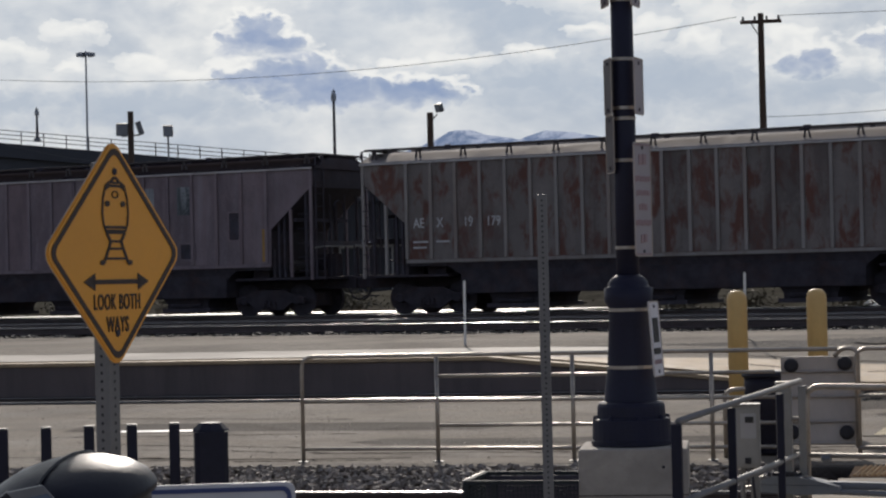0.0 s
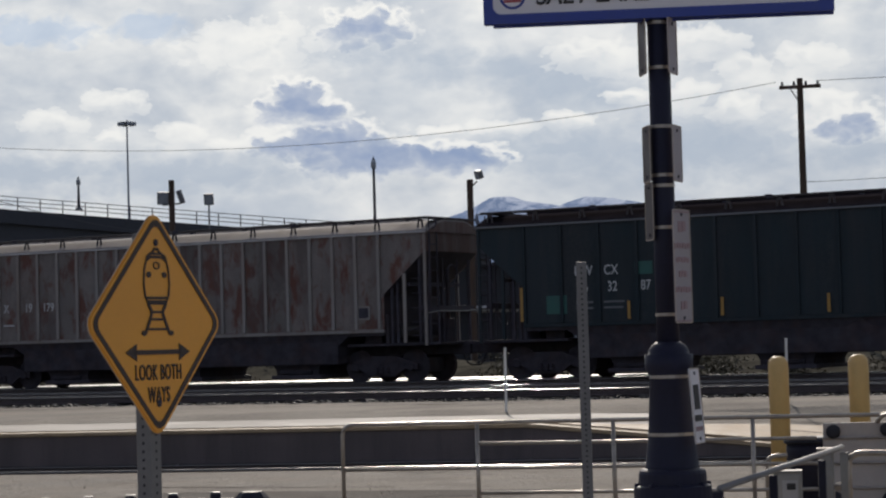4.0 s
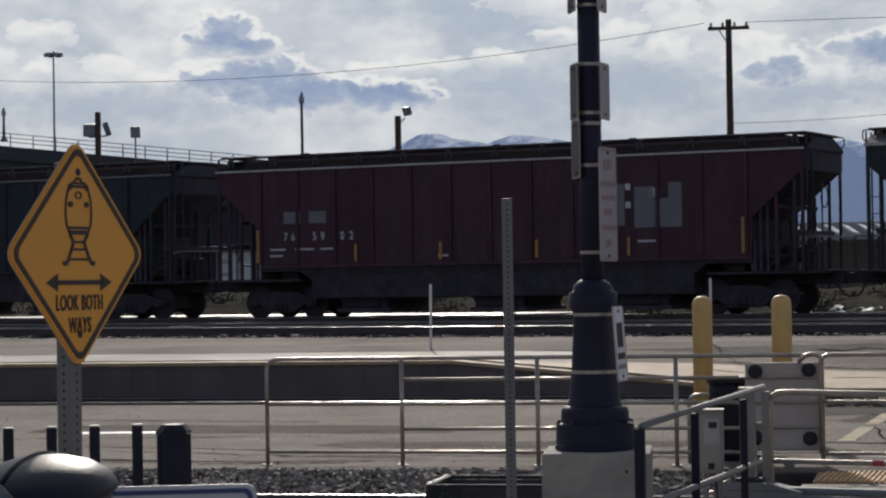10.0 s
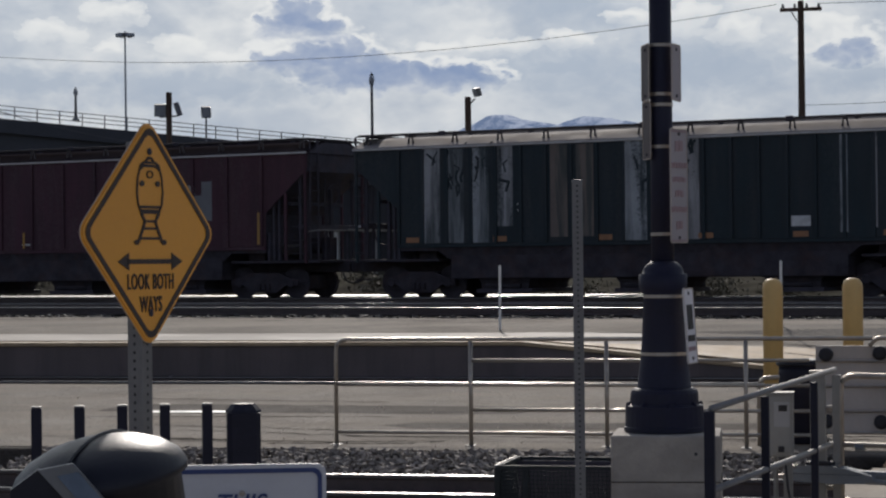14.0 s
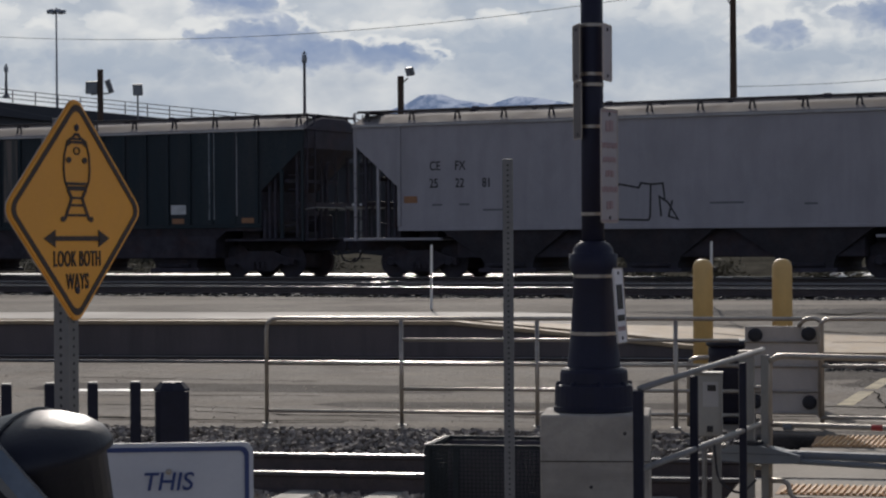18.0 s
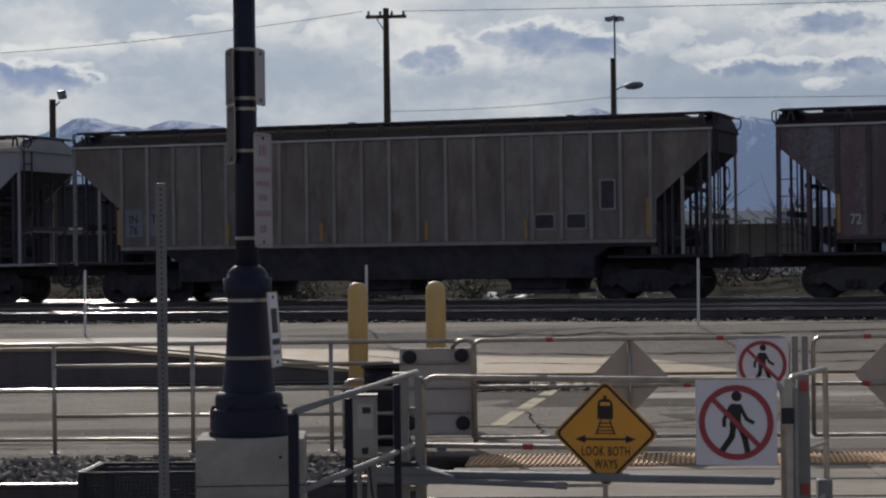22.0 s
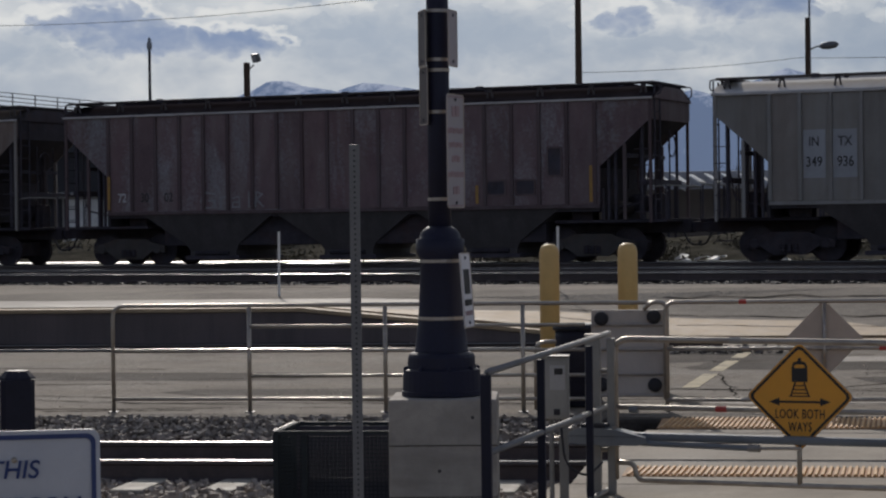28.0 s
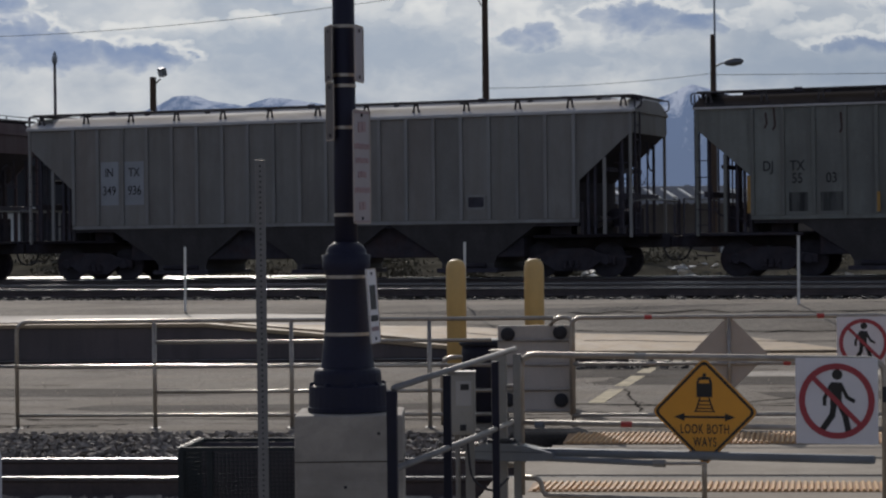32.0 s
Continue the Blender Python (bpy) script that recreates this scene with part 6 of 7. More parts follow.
# an open shed with pale sloping roof panels, and stacked white pipes before it
shed2 = thing("open_shed", "open storage shed with pale tilted roof panels on dark posts", "shed", (-1.5, 110.0, GZ), -4)
for i in range(30):
    x = -11.7 + 0.80 * i
    part("roof_panel", plate([(x, 3.52), (x + 0.60, 3.12), (x + 0.60, 3.20), (x, 3.60)], -1.6, 1.6), roof_white, shed2)
    part("lower_panel", plate([(x + 0.25, 3.05), (x + 0.70, 2.76), (x + 0.70, 2.81), (x + 0.25, 3.10)], -1.9, -1.2), galv_flat, shed2)
    if i % 3 == 0:
        part("post", box(x + 0.62, -1.5, 0.0, x + 0.74, -1.38, 3.1), steel_dark, shed2)
        part("post", box(x + 0.62, 1.38, 0.0, x + 0.74, 1.5, 3.1), steel_dark, shed2)
part("back_wall", box(-11.9, 1.62, 0.0, 12.0, 1.75, 2.9), hall_mat, shed2)
trailer(-14.5, 104.0, 6, shed_mat, "grey box trailer parked beside the yard")
# a long low building far behind, with a dark belt of trees over it
hall = thing("far_hall", "long brown-grey hall with a pale band under its flat roof", "building", (-14.5, 158.0, GZ), 2)
part("wall", box(-9, 0, 0, 3.6, 14, 6.6), hall_mat, hall)
part("fascia", box(-9.1, -0.08, 5.2, 3.7, -0.004, 5.9, 0.02), shed_mat, hall, "pale fascia band")
part("roof", box(-9.4, -0.4, 6.6, 4.0, 14.4, 7.0, 0.05), hall_mat, hall)
for i in range(5):
    part("window", box(-8.4 + 2.6 * i, -0.05, 1.8, -6.6 + 2.6 * i, -0.004, 3.0), shed_dark if i % 3 else white_paint, hall)
low_hall = thing("low_hall", "low brown hall with a flat roof far behind the yard", "building", (24.0, 160.0, GZ), 2)
part("wall", box(-26, 0, 0, 38, 14, 3.4), hall_mat, low_hall)
part("roof", box(-26.4, -0.4, 3.4, 38.4, 14.4, 3.8, 0.05), bridge_mat, low_hall)
for i in range(14):
    part("window", box(-25 + 4.4 * i, -0.05, 1.6, -22.6 + 4.4 * i, -0.004, 2.8), shed_dark if i % 3 else white_paint, low_hall)
vs, fs, k0 = [], [], 0
for i in range(70):
    v, f = leaves((-34 + 1.4 * i, 176.0 + float(RNG.uniform(-2, 2)), float(RNG.uniform(3.0, 4.2))), np.array((2.6, 1.2, float(RNG.uniform(1.4, 2.4)))), 260, 0.22, RNG)
    vs.append(v), fs.append(f + k0)
    k0 += len(v)
ob = part("tree_belt", mesh_from(np.concatenate(vs).tolist(), np.concatenate(fs).tolist(), leaf_dark), None)
tagged(ob, "far belt of bare winter trees", "trees", "", "stuff")
# white scraps of board and plastic thrown beside the track
n = 70
s = RNG.uniform(-34, 8, n)
pts = np.array([on_track(a, 57.3 + float(RNG.gamma(1.2, 0.7)), GZ + 0.10) for a in s])
sizes = RNG.uniform(0.05, 0.22, n)
heaps = []
for x, y in ((-2.05, 64.2), (-1.8, 62.6), (-0.3, 65.2), (0.35, 65.2), (-0.1, 62.8), (1.3, 63.4), (-3.2, 63.0)):
    for k in range(5):
        p = Vector((x + 0.35 * float(RNG.normal()), y + 0.3 * float(RNG.normal()), 0.0))
        heaps.append((p.x, p.y, GZ + 0.08 + max(0.0, (p.dot(TN) - 60.0) * 0.105)))
pts = np.concatenate([pts, np.array(heaps)])
sizes = np.concatenate([sizes, RNG.uniform(0.08, 0.26, len(heaps))])
ob = part("litter_scraps", scatter(pts, sizes, white_paint, RNG, 0.22), None)
tagged(ob, "white scraps of board thrown beside the track", "litter", "", "stuff")

# a low bank of dry grass behind the freight track
b = bmesh.new()
rows = []
for i in range(121):
    s = -110 + 1.4 * i
    lift = 0.10 * math.sin(s * 0.55) + 0.07 * math.sin(s * 1.3 + 1) + 0.05 * math.sin(s * 2.9)
    rows.append([b.verts.new(on_track(s, far, z + lift * k)) for far, z, k in ((60.0, GZ - 0.1, 0), (62.5, GZ + 0.22, 0.5), (65.5, GZ + 0.62, 1), (68.0, GZ + 0.78, 1), (72.0, GZ + 0.55, 1), (76.0, GZ - 0.1, 0))])
for r0, r1 in zip(rows, rows[1:]):
    for j in range(5):
        b.faces.new((r0[j], r0[j + 1], r1[j + 1], r1[j]))
setting("bank", b, berm_mat, "low earth bank with dry olive grass", "bank", smooth=True)

# dry shrubs and rubble just past the freight track
for i in range(30):
    s = -62 + 2.3 * i + float(RNG.uniform(-0.8, 0.8))
    far = float(RNG.uniform(60, 66))
    c = on_track(s, far, GZ + max(0.0, (far - 61.0) * 0.14))
    w, h = float(RNG.uniform(0.8, 1.6)), float(RNG.uniform(0.30, 0.62))
    t = thing("shrub", "low dry olive-green shrub beside the track", "shrub", tuple(c), group="dry shrubs beyond the track")
    vv, ff = leaves((0, 0, h * 0.5), np.array((w, w * 0.7, h)), 420, 0.07, RNG)
    vv[:, 2] = np.abs(vv[:, 2])
    part("foliage", mesh_from(vv.tolist(), ff.tolist(), leaf_mat), None, t)
    b = bmesh.new()
    for k in range(6):
        a = k * 1.05
        tube([(0, 0, 0), (0.4 * w * math.cos(a), 0.3 * w * math.sin(a), h * 0.8)], 0.012, 5, b)
    part("stem_clump", b, leaf_dark, t)
n = 900
s = RNG.uniform(-62, 12, n)
far = 57.4 + RNG.gamma(1.5, 1.6, n)
clump = np.sin(s * 0.9) + np.sin(s * 0.37 + 1) > 0.35
pts = np.array([on_track(a, f, GZ + 0.02) for a, f in zip(s, far)])[clump]
ob = part("rubble", scatter(pts, RNG.uniform(0.04, 0.22, len(pts)), rubble_mat, RNG), None)
tagged(ob, "pale broken rubble beside the freight track", "rubble", "", "stuff")
n = 2600
s, far = RNG.uniform(-90, 30, n), RNG.uniform(57.5, 95, n)
vs, fs = [], []
for k in range(n):
    c = on_track(s[k], far[k], GZ)
    v, f = leaves((c.x, c.y, GZ + 0.05), np.array((0.5, 0.5, 0.16)), 6, 0.12, RNG)
    fs.append(f + 24 * k), vs.append(v)
ob = part("dry_grass", mesh_from(np.concatenate(vs).tolist(), np.concatenate(fs).tolist(), leaf_mat), None)
tagged(ob, "patchy dry grass on the yard", "grass", "", "stuff")


def bare_tree(x, y, h, rng):
    t = thing("bare_tree", "leafless winter tree beyond the yard", "tree", (x, y, GZ), group="bare trees beyond the yard")
    b = tube([(0, 0, 0), (0.1, 0, h * 0.35), (0.0, 0.1, h * 0.6)], 0.16, 7, r2=0.07)
    part("trunk", b, leaf_dark, t)
    b = bmesh.new()
    for k in range(16):
        a, z0 = rng.uniform(0, 6.28), h * rng.uniform(0.25, 0.6)
        p = Vector((0.05, 0.05, z0))
        q = p + Vector((math.cos(a), math.sin(a), rng.uniform(0.6, 1.6))) * h * rng.uniform(0.14, 0.28)
        tube([p, p.lerp(q, 0.6) + Vector((0, 0, 0.15)), q], 0.06, 5, b, r2=0.015)
        for j in range(5):
            e = q + Vector((rng.normal(0, 1), rng.normal(0, 1), abs(rng.normal(0, 1)))) * h * 0.10
            tube([p.lerp(q, 0.5 + 0.1 * j), e], 0.02, 4, b, r2=0.006)
    part("limb_spread", b, leaf_dark, t)


for x, y, h in ((-3.0, 152, 5.5), (8.0, 145, 6.0), (14.0, 160, 7.5), (22.0, 150, 6.5), (-14.0, 160, 7.0), (30.0, 165, 8.0)):
    bare_tree(x, y, h, RNG)

# the range of mountains
hills = bpy.data.materials.new("hazy_mountain")
hills.use_nodes = True
N = Nodes(hills.node_tree)
geo = N.add("ShaderNodeNewGeometry").outputs["Position"]
hz = N.math("DIVIDE", N.add("ShaderNodeSeparateXYZ", i0=geo).outputs[2], 200.0)
patch = N.noise(N.scaled(geo, (0.05, 0.010, 0.025)), 1.0, 9.0, 0.68, 0.6)
snow = N.ramp(N.math("ADD", N.math("MULTIPLY", hz, 0.35), N.math("MULTIPLY", patch, 0.7)), [(0.60, 0.0), (0.72, 1.0)])
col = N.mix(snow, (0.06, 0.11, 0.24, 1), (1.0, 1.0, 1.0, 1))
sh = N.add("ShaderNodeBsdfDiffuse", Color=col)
# blue distance haze is put in as an even glow over the slopes
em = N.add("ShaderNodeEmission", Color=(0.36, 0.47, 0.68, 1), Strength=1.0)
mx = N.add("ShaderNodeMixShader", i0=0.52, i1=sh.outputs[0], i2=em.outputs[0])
N.t.links.new(mx.outputs[0], N.add("ShaderNodeOutputMaterial").inputs[0])


def ridge(x):
    """The skyline: sharp peaks that fall off at their own slopes to each side, over a lower range."""
    peaks = ((-640, 197, 0.42, 0.30), (-612, 188, 0.4, 0.22), (-529, 189, 0.30, 0.15), (-500, 186, 0.2, 0.25), (5, 196, 0.42, 0.24), (60, 184, 0.2, 0.16), (-110, 172, 0.2, 0.2), (-260, 168, 0.15, 0.2), (-800, 160, 0.1, 0.2), (-1050, 150, 0.1, 0.1), (200, 182, 0.12, 0.1), (420, 178, 0.1, 0.1), (650, 174, 0.1, 0.1), (1000, 170, 0.1, 0.1), (1400, 165, 0.1, 0.1))
    return max(max(h - (c - x) * l if x < c else h - (x - c) * r for c, h, l, r in peaks), 138.0)


verts, faces = [], []
nx, ny = 640, 22
for j in range(ny):
    for i in range(nx):
        x = -1700 + 3200 * i / (nx - 1)
        u = j / (ny - 1)
        y = 2450 + 600 * u
        rise = math.sin(math.pi * min(1.0, 0.03 + u * 0.62)) ** 0.8
        cut = noise.ridged_multi_fractal(Vector((x * 0.013, y * 0.004, 0)), 0.9, 2.1, 6, 1.0, 2.0)
        h = ridge(x) * rise - (1.2 - cut) * (3.0 + 16.0 * (1 - rise)) * rise
        verts.append((x, y, h))
for j in range(ny - 1):
    for i in range(nx - 1):
        a = j * nx + i
        faces.append((a, a + 1, a + nx + 1, a + nx))
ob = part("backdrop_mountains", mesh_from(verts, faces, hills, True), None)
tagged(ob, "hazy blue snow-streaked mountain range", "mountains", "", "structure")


# ---------------------------------------------------------------- the freight train
# Every car: x from its rear corner (0) to its front corner (17), z from the rail, near side at y = 0.
CAR_LEN, CAR_W = 17.0, 3.1
SHARED = {}


def shared(key, make, mat, smooth=False):
    """One mesh for alike parts."""
    if key not in SHARED:
        SHARED[key] = finish(make(), mat, smooth)
    return SHARED[key]


def both(p):
    """The outline mirrored about the car's middle, closed."""
    return p + [(CAR_LEN - x, z) for x, z in p[::-1]]


def hull_bm():
    half = [(1.42, 1.28), (1.42, 2.36), (0.06, 3.55), (0.06, 4.05)]
    return plate(both(half), 0.06, CAR_W - 0.06)


def side_bm(y0, y1, low):
    half = [(1.38, low), (1.38, 2.40), (0.0, 3.60), (0.0, 4.07)]
    return plate(both(half), y0, y1)


def roof_bm():
    b = bmesh.new()
    half = [(-0.02, 4.05), (-0.02, 4.105), (0.05, 4.13), (0.30, 4.225), (0.60, 4.33), (0.95, 4.41)]
    sec = half + [(CAR_W - y, z) for y, z in half[::-1]]
    a = [b.verts.new((-0.03, y, z)) for y, z in sec]
    c = [b.verts.new((CAR_LEN + 0.03, y, z)) for y, z in sec]
    for i in range(len(sec)):
        j = (i + 1) % len(sec)
        b.faces.new((a[i], a[j], c[j], c[i]))
    b.faces.new(a[::-1]), b.faces.new(c)
    return b


def bay_bm():
    b = bmesh.new()
    top = [(-2.02, 0.02), (2.02, 0.02), (2.02, CAR_W - 0.02), (-2.02, CAR_W - 0.02)]
    mid = [(-0.80, 0.30), (0.80, 0.30), (0.80, CAR_W - 0.30), (-0.80, CAR_W - 0.30)]
    low = [(-0.70, 0.36), (0.70, 0.36), (0.70, CAR_W - 0.36), (-0.70, CAR_W - 0.36)]
    rows = [[b.verts.new((x, y, z)) for x, y in o] for o, z in ((top, 1.385), (mid, 0.55), (low, 0.38), (low, 0.25))]
    for r0, r1 in zip(rows, rows[1:]):
        for j in range(4):
            b.faces.new((r0[j], r0[(j + 1) % 4], r1[(j + 1) % 4], r1[j]))
    b.faces.new(rows[0]), b.faces.new(rows[-1][::-1])
    return b


def frame_bm():
    """Side frame of a truck, arched over two axle boxes."""
    out = [(-1.12, 0.34), (-1.12, 0.52), (-0.72, 0.62), (-0.45, 0.72), (0.45, 0.72), (0.72, 0.62), (1.12, 0.52), (1.12, 0.34), (0.70, 0.36), (0.42, 0.16), (-0.42, 0.16), (-0.70, 0.36)]
    return plate(out, -0.06, 0.06)


def wheel_bm():
    b = lathe([(0.09, -0.82), (0.40, -0.80), (0.455, -0.78), (0.43, -0.745), (0.43, -0.69), (0.36, -0.68), (0.08, -0.66)], 24)
    lathe([(0.08, 0.66), (0.36, 0.68), (0.43, 0.69), (0.43, 0.745), (0.455, 0.78), (0.40, 0.80), (0.09, 0.82)], 24, b)
    lathe([(0.07, -0.95), (0.08, 0.0), (0.07, 0.95)], 10, b)
    return b


def ladder(parent, x, y, z0, z1, w, along, mat):
    """Two stiles with rungs, along the car (x) or across it (y)."""
    b = bmesh.new()
    dx, dy = (w, 0) if along else (0, w)
    for k in (0, 1):
        tube([(x + dx * k, y + dy * k, z0), (x + dx * k, y + dy * k, z1)], 0.022, 5, b)
    z = z0 + 0.15
    while z < z1:
        tube([(x, y, z), (x + dx, y + dy, z)], 0.014, 5, b)
        z += 0.36
    part("ladder", b, mat, parent)


def hopper_car(spec):
    """A covered hopper car. spec: label, paint, trim, ribs, marks and so on."""
    t = thing("hopper_car", spec["label"], "freight car", group="cars of the freight train")
    paint, trim, under = spec["paint"], spec.get("trim", spec["paint"]), spec.get("under", truck_mat)
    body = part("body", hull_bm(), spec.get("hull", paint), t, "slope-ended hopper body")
    panels = spec["ribs"] > 2
    low = 1.45 if panels else 1.33
    part("side_sheet", side_bm(0.0125 if panels else 0.0, 0.035, low), paint, t)
    part("side_sheet", side_bm(CAR_W - 0.035, CAR_W - (0.0125 if panels else 0.0), low), paint, t)
    if panels:
        step = (15.5 - 1.42) / (spec["ribs"] - 1)
        for i in range(spec["ribs"] - 1):
            for y in (0.0, CAR_W - 0.012):
                part("panel", shared(("panel", spec["label"]), lambda: box(0.05, 0.0, 1.47, step - 0.05, 0.012, 4.02, 0.004), paint), None, t, at=pose(1.42 + step * i, y, 0))
    for i in range(spec["ribs"]):
        x = 1.42 + (15.5 - 1.42) * i / (spec["ribs"] - 1)
        for y, s in ((-0.055, 1), (CAR_W, -1)):
            part("rib", shared(("rib", spec["label"]), lambda: box(-0.045, 0.0, 1.47 if panels else 1.36, 0.045, 0.054, 4.03, 0.008), trim), None, t, at=pose(x, y, 0))
    for x in (0.06, CAR_LEN - 0.06):
        for y in (-0.02, CAR_W - 0.06):
            part("corner_post", shared(("corner", spec["label"]), lambda: box(-0.035, 0.0, 0.98, 0.035, 0.07, 4.045, 0.008), trim), None, t, at=pose(x, y, 0))
    part("eave", box(-0.02, -0.06, 4.03, CAR_LEN + 0.02, -0.022, 4.085, 0.012), spec.get("eave", roof_edge), t)
    part("eave", box(-0.02, CAR_W + 0.022, 4.03, CAR_LEN + 0.02, CAR_W + 0.06, 4.085, 0.012), spec.get("eave", roof_edge), t)
    part("sill", box(1.38, -0.03, low - 0.09, CAR_LEN - 1.38, 0.05, low - 0.001, 0.01), spec.get("sill", trim), t)
    roof = part("roof", roof_bm(), spec.get("roof", roof_edge), t)
    part("hatch_cover", box(0.9, CAR_W / 2 - 0.32, 4.405, CAR_LEN - 0.9, CAR_W / 2 + 0.32, 4.485, 0.02), spec.get("roof", roof_edge), roof)
    for i in range(9):
        x = 1.2 + 14.6 * i / 8
        part("hatch_clamp", shared("clamp", lambda: box(-0.05, -0.45, 4.40, 0.05, 0.45, 4.505, 0.01), steel_dark), None, roof, at=pose(x, CAR_W / 2, 0))
    for y in (0.40, CAR_W - 0.40):
        wy = part("running_board", box(0.02, y - 0.20, 4.435, CAR_LEN - 0.02, y + 0.20, 4.485, 0.008), spec.get("walk", board_mat), roof, "weathered steel grating")
        for i in range(13):
            x = 0.3 + (CAR_LEN - 0.6) * i / 12
            part("bracket", shared("bracket", lambda: plate([(-0.10, 4.20), (-0.05, 4.20), (-0.03, 4.36), (0.03, 4.36), (0.05, 4.20), (0.10, 4.20), (0.06, 4.40), (0.06, 4.436), (-0.06, 4.436), (-0.06, 4.40)], -0.17, -0.13), board_mat), None, wy, at=pose(x, y, 0))
        for i in range(3):
            x = 3.1 + 4.9 * i + 0.6 * math.sin(i * 2.3 + len(spec["label"]))
            part("hold_down", shared("hold_down", lambda: box(-0.10, -0.215, 4.40, 0.10, -0.19, 4.51, 0.012), steel_dark), None, wy, at=pose(x, y, 0))
    for end in (0, 1):
        x0 = 0.0 if end == 0 else CAR_LEN
        d = -1 if end == 0 else 1
        for y in (0.30, CAR_W - 0.30):
            part("roof_grab", tube(bend([(x0 - d * 0.10, y, 4.44), (x0 + d * 0.15, y, 4.44), (x0 + d * 0.15, y, 4.20), (x0 - d * 0.02, y, 4.12)], 0.07), 0.018, 6), steel_dark, roof)
        part("end_board", box(min(x0, x0 - d * 0.40), 0.602, 4.435, max(x0, x0 - d * 0.40), CAR_W - 0.602, 4.483), spec.get("walk", board_mat), roof)
        for y in (0.62, CAR_W - 0.70):
            part("board_leg", box(x0 - 0.03 - d * 0.06, y, 4.30, x0 + 0.03 - d * 0.06, y + 0.08, 4.434), steel_dark, roof)
    part("centre_sill", box(-0.55, CAR_W / 2 - 0.22, 0.72, CAR_LEN + 0.55, CAR_W / 2 + 0.22, 1.08, 0.02), under, t)
    for end in (0, 1):
        mx = (lambda x: x) if end == 0 else (lambda x: CAR_LEN - x)
        part("end_platform", box(min(mx(-0.35), mx(2.6)), 0.06, 0.99, max(mx(-0.35), mx(2.6)), CAR_W, 1.06, 0.015), spec.get("deck", under), t)
        part("end_sheet", box(min(mx(0.015), mx(0.055)), 0.04, 3.53, max(mx(0.015), mx(0.055)), CAR_W - 0.04, 4.05, 0.01), spec.get("end", spec.get("hull", paint)), t)
        part("end_cap", plate([(0.05, 4.051), (0.30, 4.18), (0.60, 4.29), (0.95, 4.37), (CAR_W - 0.95, 4.37), (CAR_W - 0.60, 4.29), (CAR_W - 0.30, 4.18), (CAR_W - 0.05, 4.051)], -0.004, 0.004), spec.get("end", spec.get("hull", paint)), t, "flat end of the roof", at=pose(mx(-0.036), 0, 0, 0, 0, 90))
        part("cross_beam", box(min(mx(0.20), mx(0.30)), 0.10, 1.92, max(mx(0.20), mx(0.30)), CAR_W - 0.10, 2.06, 0.01), steel_dark, t)
        part("cross_beam", box(min(mx(0.62), mx(0.72)), 0.16, 2.60, max(mx(0.62), mx(0.72)), CAR_W - 0.16, 2.70, 0.01), steel_dark, t)
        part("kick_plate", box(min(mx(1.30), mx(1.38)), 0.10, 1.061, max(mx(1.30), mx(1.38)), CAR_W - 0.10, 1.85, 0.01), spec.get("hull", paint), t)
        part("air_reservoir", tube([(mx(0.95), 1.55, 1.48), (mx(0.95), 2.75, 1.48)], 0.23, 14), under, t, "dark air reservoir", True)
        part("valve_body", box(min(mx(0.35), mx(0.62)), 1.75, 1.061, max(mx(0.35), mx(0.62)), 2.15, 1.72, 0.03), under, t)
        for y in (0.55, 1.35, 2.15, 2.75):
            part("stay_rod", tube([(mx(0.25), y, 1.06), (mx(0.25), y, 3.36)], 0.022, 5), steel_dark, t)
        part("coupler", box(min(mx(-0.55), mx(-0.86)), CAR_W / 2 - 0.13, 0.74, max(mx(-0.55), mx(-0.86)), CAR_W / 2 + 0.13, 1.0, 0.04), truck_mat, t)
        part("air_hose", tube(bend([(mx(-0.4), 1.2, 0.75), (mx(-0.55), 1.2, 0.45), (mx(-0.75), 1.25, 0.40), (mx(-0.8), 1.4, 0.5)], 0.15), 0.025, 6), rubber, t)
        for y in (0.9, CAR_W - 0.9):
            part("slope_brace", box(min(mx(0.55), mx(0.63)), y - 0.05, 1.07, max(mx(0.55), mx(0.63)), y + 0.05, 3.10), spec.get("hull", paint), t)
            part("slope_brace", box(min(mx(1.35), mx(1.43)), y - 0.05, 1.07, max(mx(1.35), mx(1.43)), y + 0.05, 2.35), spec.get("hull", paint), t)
        for y in (0.02, CAR_W - 0.10):
            part("gusset_post", box(min(mx(0.70), mx(0.78)), y, 1.07, max(mx(0.70), mx(0.78)), y + 0.07, 2.95, 0.006), trim, t)
        ladder(t, mx(-0.02), 0.15, 1.05, 4.40, 0.42, False, spec.get("grab", steel_dark))
        for z in (1.25, 1.62, 2.0, 2.4, 2.8):
            part("grab_iron", tube([(mx(0.06), -0.05, z), (mx(0.45), -0.05, z)], 0.012, 5), spec.get("grab", steel_dark), t)
        part("end_rail", tube(bend([(mx(0.02), 0.1, 1.86), (mx(-0.3), 0.1, 1.9), (mx(-0.3), CAR_W - 0.1, 1.9), (mx(0.02), CAR_W - 0.1, 1.86)], 0.06), 0.02, 6), galv_flat, t)
        for y in (0.1, CAR_W - 0.1):
            part("end_stanchion", tube([(mx(-0.3), y, 1.05), (mx(-0.3), y, 1.9)], 0.02, 6), steel_dark, t)
        for xx, top in ((0.28, 3.42), (0.98, 2.78), (1.16, 2.6)):
            for y in (0.12, CAR_W - 0.2):
                part("slope_post", box(min(mx(xx), mx(xx + 0.06)), y, 1.07, max(mx(xx), mx(xx + 0.06)), y + 0.08, top, 0.005), steel_dark, t)
